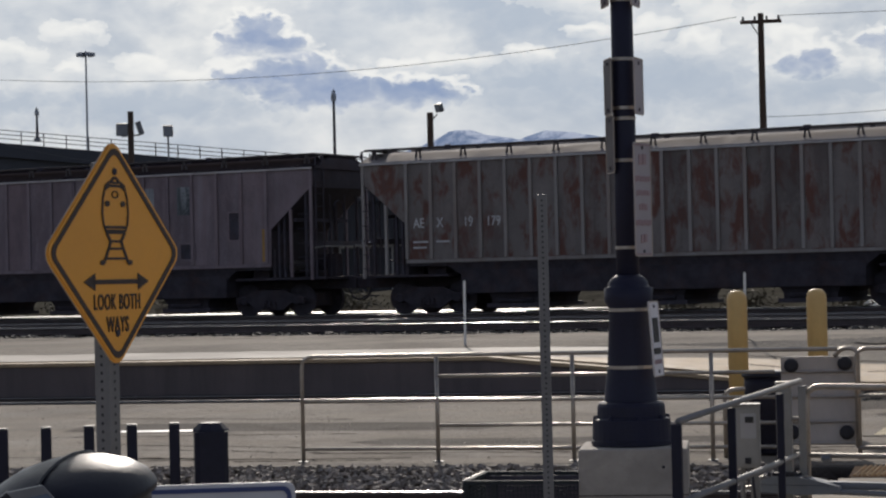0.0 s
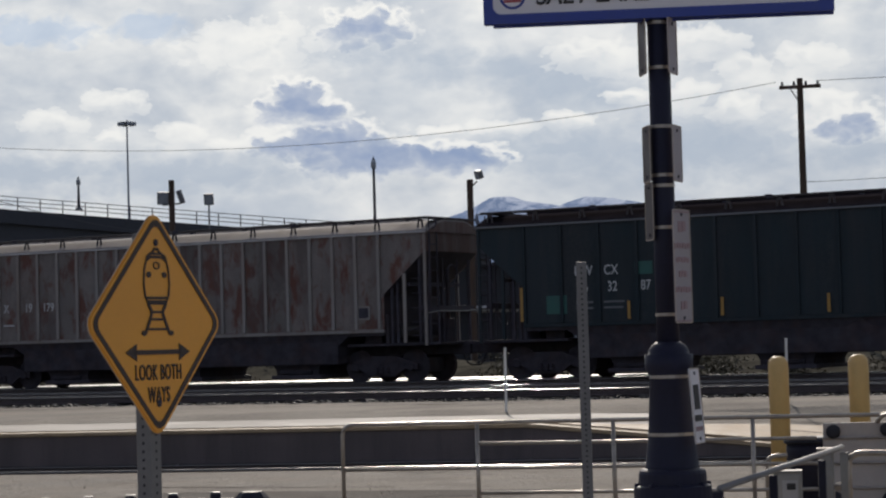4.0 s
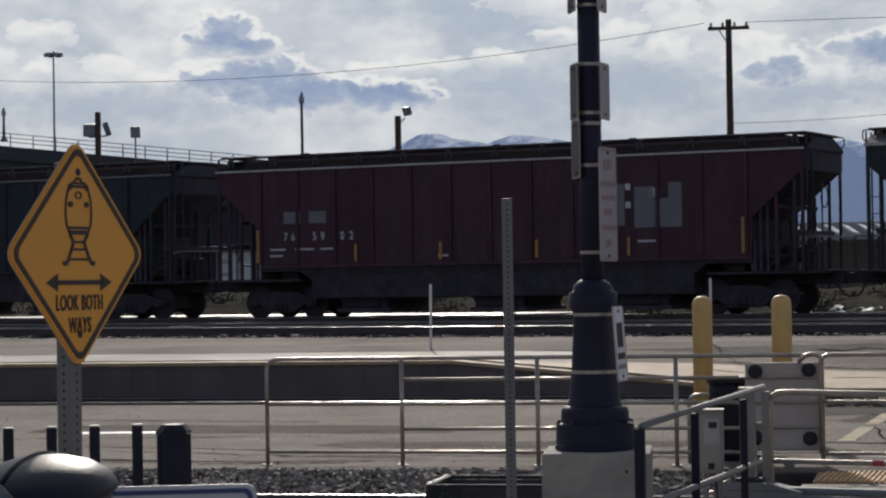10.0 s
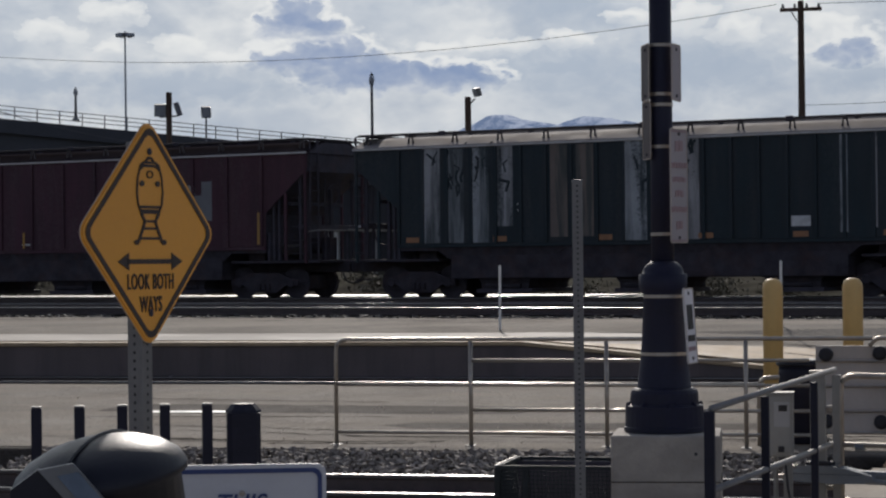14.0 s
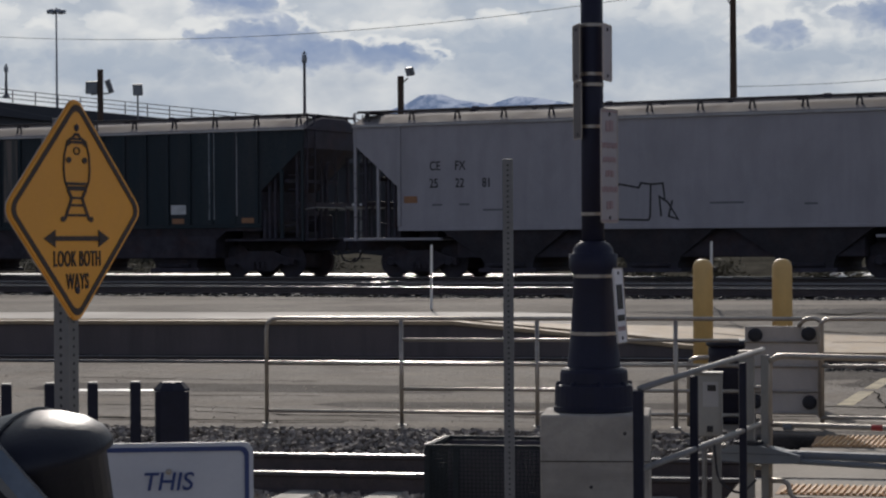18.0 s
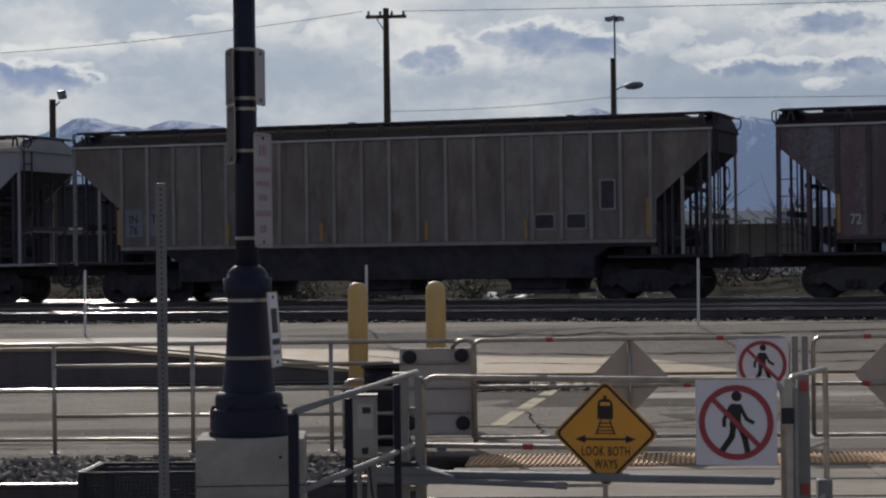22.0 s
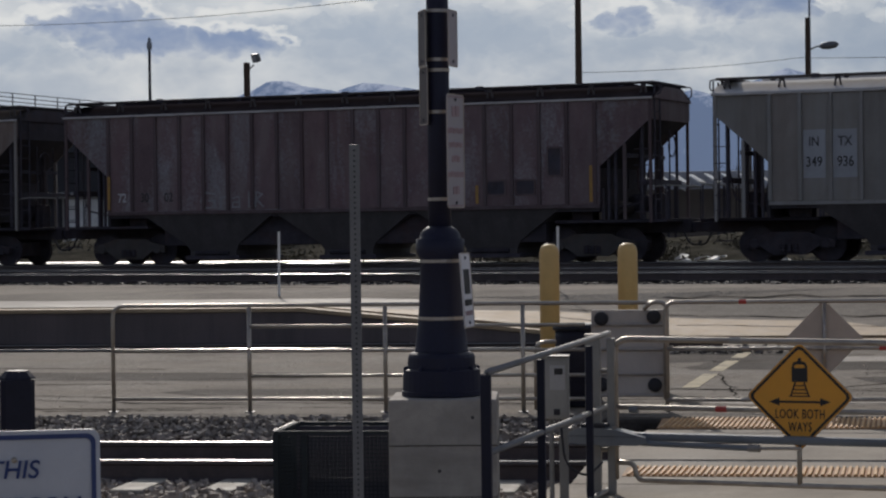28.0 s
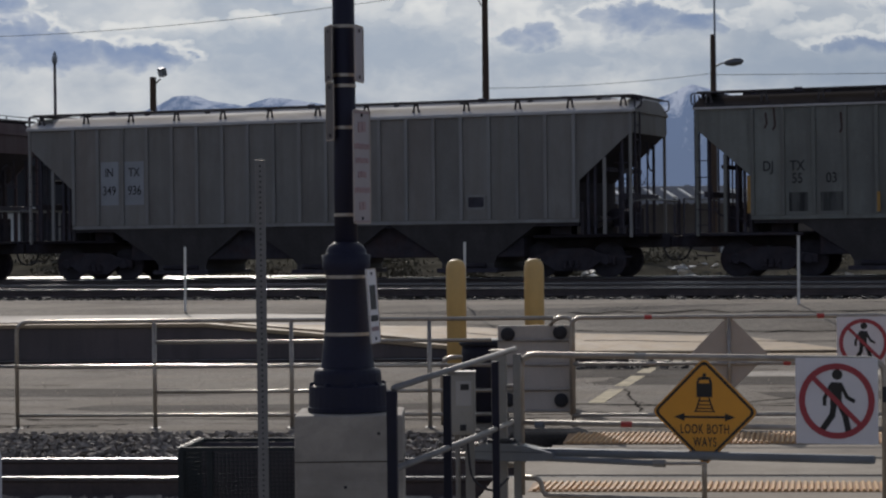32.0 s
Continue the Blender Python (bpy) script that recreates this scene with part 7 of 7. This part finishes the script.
        part("brake_cylinder", lathe([(0.10, -0.45), (0.17, -0.42), (0.17, 0.42), (0.10, 0.45)], 12), truck_pale if end else under, t, at=pose(mx(1.15), 1.1, 1.36, 90, 0, 0))
        part("brake_pipe", tube(bend([(mx(1.15), 0.6, 1.36), (mx(0.4), 0.5, 1.5), (mx(0.2), 0.5, 2.6)], 0.2), 0.025, 6), steel_dark, t)
        if end:
            part("brake_wheel", tube([(mx(-0.12) , 1.2 + 0.28 * math.cos(k * 0.524), 2.9 + 0.28 * math.sin(k * 0.524)) for k in range(13)], 0.018, 5), steel_dark, t)
        part("brake_box", box(min(mx(1.75), mx(2.3)), 0.5, 1.07, max(mx(1.75), mx(2.3)), 1.0, 1.30, 0.02), under, t)
        part("step", box(min(mx(0.05), mx(0.5)), -0.06, 0.5, max(mx(0.05), mx(0.5)), 0.04, 0.53), under, t)
        # truck
        tr = part("truck", shared("bolster", lambda: box(-0.22, -1.05, 0.42, 0.22, 1.05, 0.72, 0.03), truck_mat), None, t, "four-wheel freight truck", at=pose(mx(1.75), CAR_W / 2, 0))
        fm = truck_pale if spec.get("pale_truck") else truck_mat
        for y in (-1.02, 1.02):
            part("side_frame", shared(("frame", fm.name), frame_bm, fm), None, tr, at=pose(0, y, 0))
            for x in (-0.88, 0.88):
                part("axle_box", shared(("abox", fm.name), lambda: lathe([(0.10, -0.09), (0.13, -0.07), (0.13, 0.07), (0.10, 0.09)], 10), fm), None, tr, at=pose(x, y, 0.43, 90))
            for x in (-0.16, 0.0, 0.16):
                part("spring", shared("spring", lambda: lathe([(0.06, 0.22), (0.075, 0.26), (0.06, 0.30), (0.075, 0.34), (0.06, 0.38), (0.06, 0.42)], 8), truck_mat), None, tr, at=pose(x, y - math.copysign(0.09, -y), 0))
        for x in (-0.88, 0.88):
            ws_ = part("wheelset", shared("wheels", wheel_bm, truck_mat), None, tr, at=pose(x, 0, 0.43, 90))
            WHEELSETS.append((ws_, x))
    inset = 0.34 if "bay_mat" in spec else 0.10
    part("underbody", box(2.95, inset, 0.52, CAR_LEN - 2.95, CAR_W - inset, 1.32, 0.04), under, t, "dark underbody between the hopper bays")
    for end in (0, 1):
        x0, x1 = (0.75, 2.75) if end == 0 else (CAR_LEN - 2.75, CAR_LEN - 0.75)
        part("brake_rigging", box(x0, 0.75, 0.24, x1, CAR_W - 0.75, 0.66, 0.05), under, t)
    n = spec.get("bays", 3)
    for i in range(n):
        x = 4.45 + 8.1 * i / (n - 1)
        by = part("discharge_bay", shared(("bay", spec.get("bay_mat", truck_mat).name), bay_bm, spec.get("bay_mat", truck_mat)), None, t, at=pose(x, 0, 0))
        part("gate_gear", shared("gear", lambda: tube([(-0.5, 0.3, 0.32), (0.5, 0.3, 0.32)], 0.06, 8), truck_mat), None, by)
        part("outlet_frame", shared("outlet", lambda: box(-0.82, 0.28, 0.14, 0.82, CAR_W - 0.28, 0.248, 0.01), steel_dark), None, by)
    for x in spec.get("yellow", ()):
        tall = x < 2 or x > 15
        part("reflective_strip", box(x - 0.04, -0.062, 1.52, x + 0.04, -0.0565, 2.42 if tall else 1.98), hazard_yellow, t, "yellow reflective strip")
    for x in spec.get("orange", ()):
        part("reflective_strip", box(x - 0.20, -0.010, 1.50 if spec["ribs"] > 2 else 1.98, x + 0.20, -0.004, 1.64 if spec["ribs"] > 2 else 2.16), hazard_orange, t, "orange reflective strip")
    for x0, z0, x1, z1, mm, lb in spec.get("patches", ()):
        z0, z1 = max(z0, 1.48), min(z1, 4.06)
        part("paint_patch", box(x0, -0.008, z0, x1, -0.002, z1), mm, t, lb)
    for x0, z0, x1, z1 in spec.get("windows", ()):
        w = part("inspection_frame", ring(round_rect(x0, z0, x1, z1, 0.05), round_rect(x0 + 0.05, z0 + 0.05, x1 - 0.05, z1 - 0.05, 0.04), -0.03, 0.0), trim, t)
        part("recess", box(x0 + 0.05, -0.008, z0 + 0.05, x1 - 0.05, -0.002, z1 - 0.05), steel_dark, w)
    for words, x, z, size, mm in spec.get("words", ()):
        lettering("stencilled_mark", words, size, mm, t, x, -0.010, z, 0.002, 0.8, bold=0.004)
    for x, z, w in spec.get("bars", ()):
        part("stencil_line", box(x, -0.008, z, x + w, -0.003, z + 0.05), spec.get("bar_mat", mark_white), t)
    return t


WHEELSETS = []
STRIPS = (1.34, 4.43, 7.0, 9.8, 12.37, 15.42)


def paint(name, color, dirt, amount, vary=0.25, stops=(0.42, 0.72), tint=0.12, run=True, wear=None, worn=0.0, wear_stops=(0.48, 0.60), stretch=0.35):
    return material(name, color, 0.7, 0.0, vary, 1.1, 14, 0.2, dirt, amount, run, stops, tint=tint, spec=0.3, wear=wear, wear_amount=worn, wear_stops=wear_stops, wear_stretch=stretch)


pinkish = paint("faded_mauve_car_paint", (0.235, 0.185, 0.195), (0.34, 0.31, 0.33), 0.5, wear=(0.13, 0.10, 0.11), worn=0.6)
tan_rust = paint("rusted_tan_car_paint", (0.215, 0.190, 0.172), (0.145, 0.058, 0.040), 0.9, 0.25, (0.48, 0.60), 0.12, 0.45, wear=(0.115, 0.095, 0.088), worn=0.7, stretch=0.2)
dark_green = paint("dark_green_car_paint", (0.024, 0.037, 0.043), (0.050, 0.050, 0.054), 0.6, wear=(0.075, 0.068, 0.066), worn=0.45, wear_stops=(0.52, 0.68), stretch=0.16)
maroon = paint("maroon_car_paint", (0.078, 0.035, 0.047), (0.045, 0.027, 0.033), 0.6, wear=(0.105, 0.072, 0.075), worn=0.45, stretch=0.2)
grey_smooth = paint("pale_grey_car_paint", (0.40, 0.375, 0.385), (0.30, 0.275, 0.275), 0.4, 0.08, tint=0.0, wear=(0.30, 0.285, 0.285), worn=0.4, stretch=0.5)
tan_trim = paint("pale_tan_rib_paint", (0.33, 0.305, 0.28), (0.20, 0.14, 0.11), 0.6, 0.15, tint=0.1)
olive_trim = paint("pale_grey_rib_paint", (0.31, 0.30, 0.285), (0.18, 0.165, 0.14), 0.6, 0.12, tint=0.1)
mauve_trim = paint("dull_maroon_rib_paint", (0.115, 0.080, 0.082), (0.20, 0.17, 0.17), 0.5, 0.15, tint=0.1)
tan_paint = paint("dusty_tan_car_paint", (0.255, 0.225, 0.195), (0.150, 0.095, 0.075), 0.8, 0.25, (0.44, 0.68), 0.14, 0.3, wear=(0.17, 0.145, 0.125), worn=0.7, stretch=0.3)
mauve_pale = paint("peeling_maroon_car_paint", (0.175, 0.120, 0.125), (0.235, 0.19, 0.18), 0.6, 0.25, (0.42, 0.66), 0.14, 0.2, wear=(0.31, 0.325, 0.335), worn=0.9, wear_stops=(0.50, 0.66), stretch=0.28)
olive_grey = paint("grey_green_car_paint", (0.275, 0.262, 0.24), (0.19, 0.16, 0.135), 0.6, 0.14, tint=0.12, wear=(0.21, 0.19, 0.17), worn=0.6)
sage = paint("sage_green_car_paint", (0.235, 0.24, 0.212), (0.15, 0.135, 0.115), 0.6, 0.15, tint=0.1, wear=(0.15, 0.145, 0.13), worn=0.55)
flaked = paint("flaked_white_paint", (0.33, 0.35, 0.355), (0.05, 0.065, 0.068), 0.9, 0.25, (0.46, 0.62), 0.3, wear=(0.04, 0.055, 0.06), worn=0.8, wear_stops=(0.50, 0.56), stretch=0.2)
flaked_brown = paint("flaked_brown_paint", (0.17, 0.14, 0.12), (0.05, 0.065, 0.062), 0.8, 0.2, (0.50, 0.62))
patch_pale = material("pale_repainted_patch", (0.36, 0.37, 0.385), 0.7, 0, 0.12, 2, 30, 0.05, (0.20, 0.19, 0.185), 0.4)
patch_blue = material("pale_blue_stencil_panel", (0.21, 0.225, 0.25), 0.7, 0, 0.12, 2, 30, 0.05, (0.15, 0.14, 0.135), 0.5)
sage_worn = paint("flaked_sage_patch", (0.115, 0.115, 0.105), (0.03, 0.03, 0.03), 0.9, 0.2, (0.46, 0.58))
letter_grey = material("grey_overpaint", (0.19, 0.195, 0.20), 0.75, 0, 0.12, 2, 30, 0.05, (0.12, 0.11, 0.11), 0.4)
teal = material("teal_patch_paint", (0.035, 0.12, 0.10), 0.6, 0, 0.15, 2, 30, 0.05)
bay_grey = material("dusty_grey_hopper_bay", (0.085, 0.076, 0.076), 0.85, 0, 0.35, 1.2, 14, 0.2, (0.05, 0.045, 0.043), 0.7, True)
# the shade of the recessed car ends is put into this dark hull colour
hull_dark = material("shaded_slope_sheet", (0.064, 0.059, 0.066), 0.85, 0.0, 0.35, 1.2, 14, 0.2, RUST, 0.3, spec=0.15)
# rust and brown roofs are lowered to carry shade on their near slopes
dark_rust_roof = material("shaded_rusty_roof_sheet", (0.030, 0.025, 0.028), 0.95, 0.0, 0.3, 1.5, 20, 0.1, (0.050, 0.042, 0.042), 0.5, spec=0.0)
white_roof = material("bleached_white_roof_sheet", (0.62, 0.60, 0.57), 0.85, 0.0, 0.12, 1.5, 20, 0.1, (0.33, 0.28, 0.24), 0.4, spec=0.08)
dark_brown_roof = material("shaded_brown_roof_sheet", (0.055, 0.049, 0.047), 0.9, 0.0, 0.25, 1.5, 20, 0.1, (0.055, 0.045, 0.04), 0.5, spec=0.0)
pale_roof = material("pale_roof_sheet", (0.29, 0.265, 0.245), 0.85, 0.0, 0.15, 1.5, 20, 0.1, RUST, 0.3, spec=0.08)
rust_patch = paint("rust_stain", (0.105, 0.062, 0.05), (0.17, 0.135, 0.115), 0.7, 0.3, (0.45, 0.65))
WIN6 = ((12.56, 1.70, 13.12, 2.12), (13.36, 1.70, 13.92, 2.12), (14.22, 2.16, 14.64, 2.92))

SPECS = [
    dict(label="mauve ribbed covered hopper car with a dark end", paint=pinkish, hull=hull_dark, ribs=18, roof=dark_rust_roof, windows=((12.56, 1.60, 13.12, 2.12), (14.22, 2.10, 14.64, 2.95)), patches=((12.5, 2.9, 13.0, 3.7, flaked, "pale graffiti patch"), (11.2, 2.6, 11.7, 3.7, flaked, "pale graffiti patch")), yellow=(15.42,)),
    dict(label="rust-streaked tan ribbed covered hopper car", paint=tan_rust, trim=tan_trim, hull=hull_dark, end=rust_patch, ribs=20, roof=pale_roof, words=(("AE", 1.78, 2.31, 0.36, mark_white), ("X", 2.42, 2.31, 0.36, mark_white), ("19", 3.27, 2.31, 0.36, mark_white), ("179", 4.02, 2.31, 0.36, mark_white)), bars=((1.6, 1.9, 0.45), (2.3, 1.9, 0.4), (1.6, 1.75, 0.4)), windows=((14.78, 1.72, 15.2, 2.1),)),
    dict(label="dark green covered hopper car with white stencilled marks", paint=dark_green, hull=steel_dark, ribs=14, roof=dark_rust_roof, eave=letter_grey, yellow=STRIPS, words=(("MW", 3.14, 2.68, 0.36, mark_white), ("CX", 3.93, 2.68, 0.36, mark_white), ("46", 3.12, 2.25, 0.36, mark_white), ("32", 3.96, 2.25, 0.36, mark_white), ("87", 4.90, 2.25, 0.36, mark_white)), patches=((2.05, 1.70, 2.64, 2.18, teal, "teal paint patch"), (4.6, 2.65, 5.1, 2.98, teal, "teal paint patch")), bars=((2.9, 1.95, 0.5), (3.7, 1.95, 0.6), (2.9, 1.80, 0.5), (3.7, 1.80, 0.55)), bar_mat=lamp_metal),
    dict(label="maroon covered hopper car with grey painted-over letters", paint=maroon, hull=steel_dark, ribs=13, roof=dark_rust_roof, yellow=STRIPS, words=(("7", 2.21, 2.12, 0.31, mark_white), ("6", 2.44, 2.12, 0.31, mark_white), ("5", 3.13, 2.12, 0.31, mark_white), ("9", 3.38, 2.12, 0.31, mark_white), ("0", 4.00, 2.12, 0.31, mark_white), ("2", 4.28, 2.12, 0.31, mark_white)), patches=((2.15, 2.58, 2.68, 2.90, letter_grey, "grey paint patch"), (2.95, 2.58, 3.48, 2.90, letter_grey, "grey paint patch"), (11.77, 2.28, 12.25, 3.33, letter_grey, "grey painted-over letter"), (12.52, 2.22, 13.05, 3.25, letter_grey, "grey painted-over letter"), (13.05, 2.22, 13.45, 2.95, letter_grey, "grey painted-over letter"), (13.45, 2.22, 13.80, 3.34, letter_grey, "grey painted-over letter"), (12.28, 2.72, 12.42, 2.88, mark_white, "white letter scrap"), (12.28, 3.18, 12.42, 3.34, mark_white, "white letter scrap"), (12.95, 2.98, 13.20, 3.22, mark_white, "white letter scrap")), bars=((1.7, 1.85, 0.5), (2.5, 1.85, 0.6), (3.3, 1.85, 0.4), (1.7, 1.68, 0.4), (6.9, 1.6, 0.3), (12.6, 1.85, 0.5))),
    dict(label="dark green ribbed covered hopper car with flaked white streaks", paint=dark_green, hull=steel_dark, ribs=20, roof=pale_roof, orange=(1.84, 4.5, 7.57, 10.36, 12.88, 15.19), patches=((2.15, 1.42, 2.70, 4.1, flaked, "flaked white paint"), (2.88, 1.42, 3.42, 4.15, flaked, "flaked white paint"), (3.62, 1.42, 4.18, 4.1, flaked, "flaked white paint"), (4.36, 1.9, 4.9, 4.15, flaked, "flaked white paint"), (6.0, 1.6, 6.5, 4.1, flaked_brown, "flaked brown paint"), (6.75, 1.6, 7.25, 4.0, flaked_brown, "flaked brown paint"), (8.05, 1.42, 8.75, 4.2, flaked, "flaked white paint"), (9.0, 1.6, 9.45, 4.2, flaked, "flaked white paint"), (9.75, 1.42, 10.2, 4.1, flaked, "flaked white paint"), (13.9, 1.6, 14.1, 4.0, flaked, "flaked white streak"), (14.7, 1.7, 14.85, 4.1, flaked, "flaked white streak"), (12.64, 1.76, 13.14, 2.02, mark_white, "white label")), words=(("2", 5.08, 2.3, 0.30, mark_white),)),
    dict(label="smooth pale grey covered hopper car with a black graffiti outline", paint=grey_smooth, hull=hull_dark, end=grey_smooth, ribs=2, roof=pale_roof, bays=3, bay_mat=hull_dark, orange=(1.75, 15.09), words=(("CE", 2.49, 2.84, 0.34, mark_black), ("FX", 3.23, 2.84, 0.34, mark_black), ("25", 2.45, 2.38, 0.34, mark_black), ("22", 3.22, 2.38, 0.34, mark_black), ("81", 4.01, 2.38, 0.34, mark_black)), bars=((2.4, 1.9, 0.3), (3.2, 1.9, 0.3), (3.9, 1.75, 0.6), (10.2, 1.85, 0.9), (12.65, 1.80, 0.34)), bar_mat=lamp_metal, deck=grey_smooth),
    dict(label="dusty tan ribbed covered hopper car", paint=tan_paint, trim=tan_trim, hull=hull_dark, ribs=20, roof=dark_brown_roof, yellow=STRIPS, windows=WIN6, patches=((1.50, 1.72, 2.0, 2.42, patch_blue, "pale blue stencil panel"), (2.16, 1.72, 2.68, 2.42, patch_blue, "pale blue stencil panel")), words=(("IN", 1.74, 2.06, 0.32, mark_black), ("TX", 2.42, 2.06, 0.32, mark_black), ("76", 1.74, 1.78, 0.32, mark_black))),
    dict(label="peeling mauve covered hopper car with pale streaks", paint=mauve_pale, trim=mauve_trim, hull=hull_dark, end=mauve_trim, ribs=20, roof=dark_rust_roof, yellow=(1.45, 12.34, 15.41), windows=WIN6, words=(("72", 1.84, 1.72, 0.34, mark_white), ("30", 2.55, 1.72, 0.34, mark_black), ("02", 3.3, 1.72, 0.34, mark_black)), pale_truck=True, bay_mat=bay_grey),
    dict(label="grey-green ribbed covered hopper car", paint=olive_grey, trim=olive_trim, hull=hull_dark, end=olive_grey, ribs=20, roof=white_roof, windows=((12.66, 1.72, 13.18, 2.08),), patches=((2.24, 2.00, 2.78, 3.15, patch_pale, "pale paint panel"), (2.96, 2.00, 3.54, 3.15, patch_pale, "pale paint panel")), words=(("IN", 2.50, 2.76, 0.32, mark_black), ("TX", 3.25, 2.76, 0.32, mark_black), ("349", 2.50, 2.27, 0.34, mark_black), ("936", 3.26, 2.27, 0.34, mark_black)), deck=dark_rust_roof, bay_mat=bay_grey),
    dict(label="sage green ribbed covered hopper car", paint=sage, hull=hull_dark, end=sage, ribs=20, roof=dark_brown_roof, yellow=STRIPS, words=(("DJ", 1.80, 2.52, 0.34, mark_black), ("TX", 2.50, 2.52, 0.34, mark_black), ("55", 2.50, 2.22, 0.34, mark_black), ("03", 3.32, 2.22, 0.34, mark_black)), patches=((2.3, 1.55, 2.75, 2.0, sage_worn, "worn paint patch"), (3.05, 1.55, 3.65, 2.0, sage_worn, "worn paint patch")), bay_mat=bay_grey),
]
CARS = [hopper_car(s) for s in SPECS]
g = [(7.10, 2.30), (7.35, 2.22), (7.15, 1.98), (7.25, 1.62), (7.15, 1.50), (8.55, 1.46), (8.60, 1.55), (8.62, 2.36), (8.35, 2.40), (8.30, 2.28), (7.75, 2.38), (7.70, 2.30), (7.10, 2.30)]
for line in (g, [(8.62, 2.36), (8.95, 2.38), (9.0, 1.95), (8.85, 2.05), (8.9, 1.55)], [(9.05, 1.95), (9.35, 1.48), (9.10, 1.55), (9.2, 1.95)]):
    part("graffiti_line", ribbon(line, 0.05, -0.008), mark_black, CARS[5], "black graffiti outline")
rust_dark = material("dark_rust_run", (0.075, 0.045, 0.038), 0.8, 0, 0.3, 6, 40, 0.05)
faded = material("faded_white_spray_paint", (0.27, 0.27, 0.275), 0.7, 0, 0.2, 5, 40, 0.02, (0.2, 0.17, 0.16), 0.5)
for x, shape in ((4.3, ((0.42, 0.38), (0.1, 0.42), (0.0, 0.2), (0.08, 0.0), (0.4, 0.02), (0.42, 0.2), (0.22, 0.2))), (4.9, ((0.0, 0.02), (0.02, 0.28), (0.18, 0.3))), (5.25, ((0.0, 0.25), (0.2, 0.3), (0.22, 0.02), (0.0, 0.02), (0.02, 0.15), (0.2, 0.15))), (5.65, ((0.1, 0.42), (0.1, 0.02), (0.25, 0.0))), (5.95, ((0.0, 0.02), (0.02, 0.42), (0.2, 0.35), (0.02, 0.22), (0.24, 0.02)))):
    part("graffiti_stroke", stroke([(x + dx, 1.52 + dz) for dx, dz in shape], 0.045, -0.010, -0.004), faded, CARS[7], "faded white graffiti stroke")
for x, z, h in ((1.75, 3.55, 0.35), (1.95, 3.50, 0.50), (2.9, 3.6, 0.25), (3.55, 3.4, 0.45)):
    part("rust_run", stroke([(x, z + h), (x + 0.03, z + 0.1), (x - 0.02, z)], 0.05, -0.010, -0.004), rust_dark, CARS[9], "rust run")
for k in range(34):
    x = 2.3 + 2.5 * float(RNG.random()) if k < 24 else 8.2 + 1.9 * float(RNG.random())
    z = 2.7 + 1.2 * float(RNG.random())
    part("paint_flake", stroke([(x, z), (x + 0.05 * float(RNG.normal()), z + 0.1 + 0.15 * float(RNG.random())), (x + 0.08 * float(RNG.normal()), z + 0.3)], 0.03 + 0.05 * float(RNG.random()), -0.012, -0.0085), dark_green, CARS[4], "bare dark flake in the white paint")


# ---------------------------------------------------------------- what moves
def train_at(t):
    """How far the train has come: the rear corner of the first car along the track."""
    return -49.466 - 4.045 * t - 0.00197 * t * t


def motions():
    """The cars roll along their track."""
    for k, ob in enumerate(CARS):
        rows = []
        for i in range(17):
            t = 2.0 * i
            p = on_track(train_at(t) + 18.545 * k, TRAIN_FAR, RAIL_Z)
            rows.append((t, pose(p.x, p.y, p.z, 0, 0, TRAIN_TURN)))
        walk(ob, rows)
    # the wheels roll with the way gone
    step = 0.16
    turns = [(min(32.0, step * i), (train_at(0.0) - train_at(min(32.0, step * i))) / 0.455) for i in range(int(32.0 / step) + 1)]
    for ws, x in WHEELSETS:
        walk(ws, [(t, pose(x, 0, 0.43, 90) @ Matrix.Rotation(a, 4, "Z")) for t, a in turns])


motions()
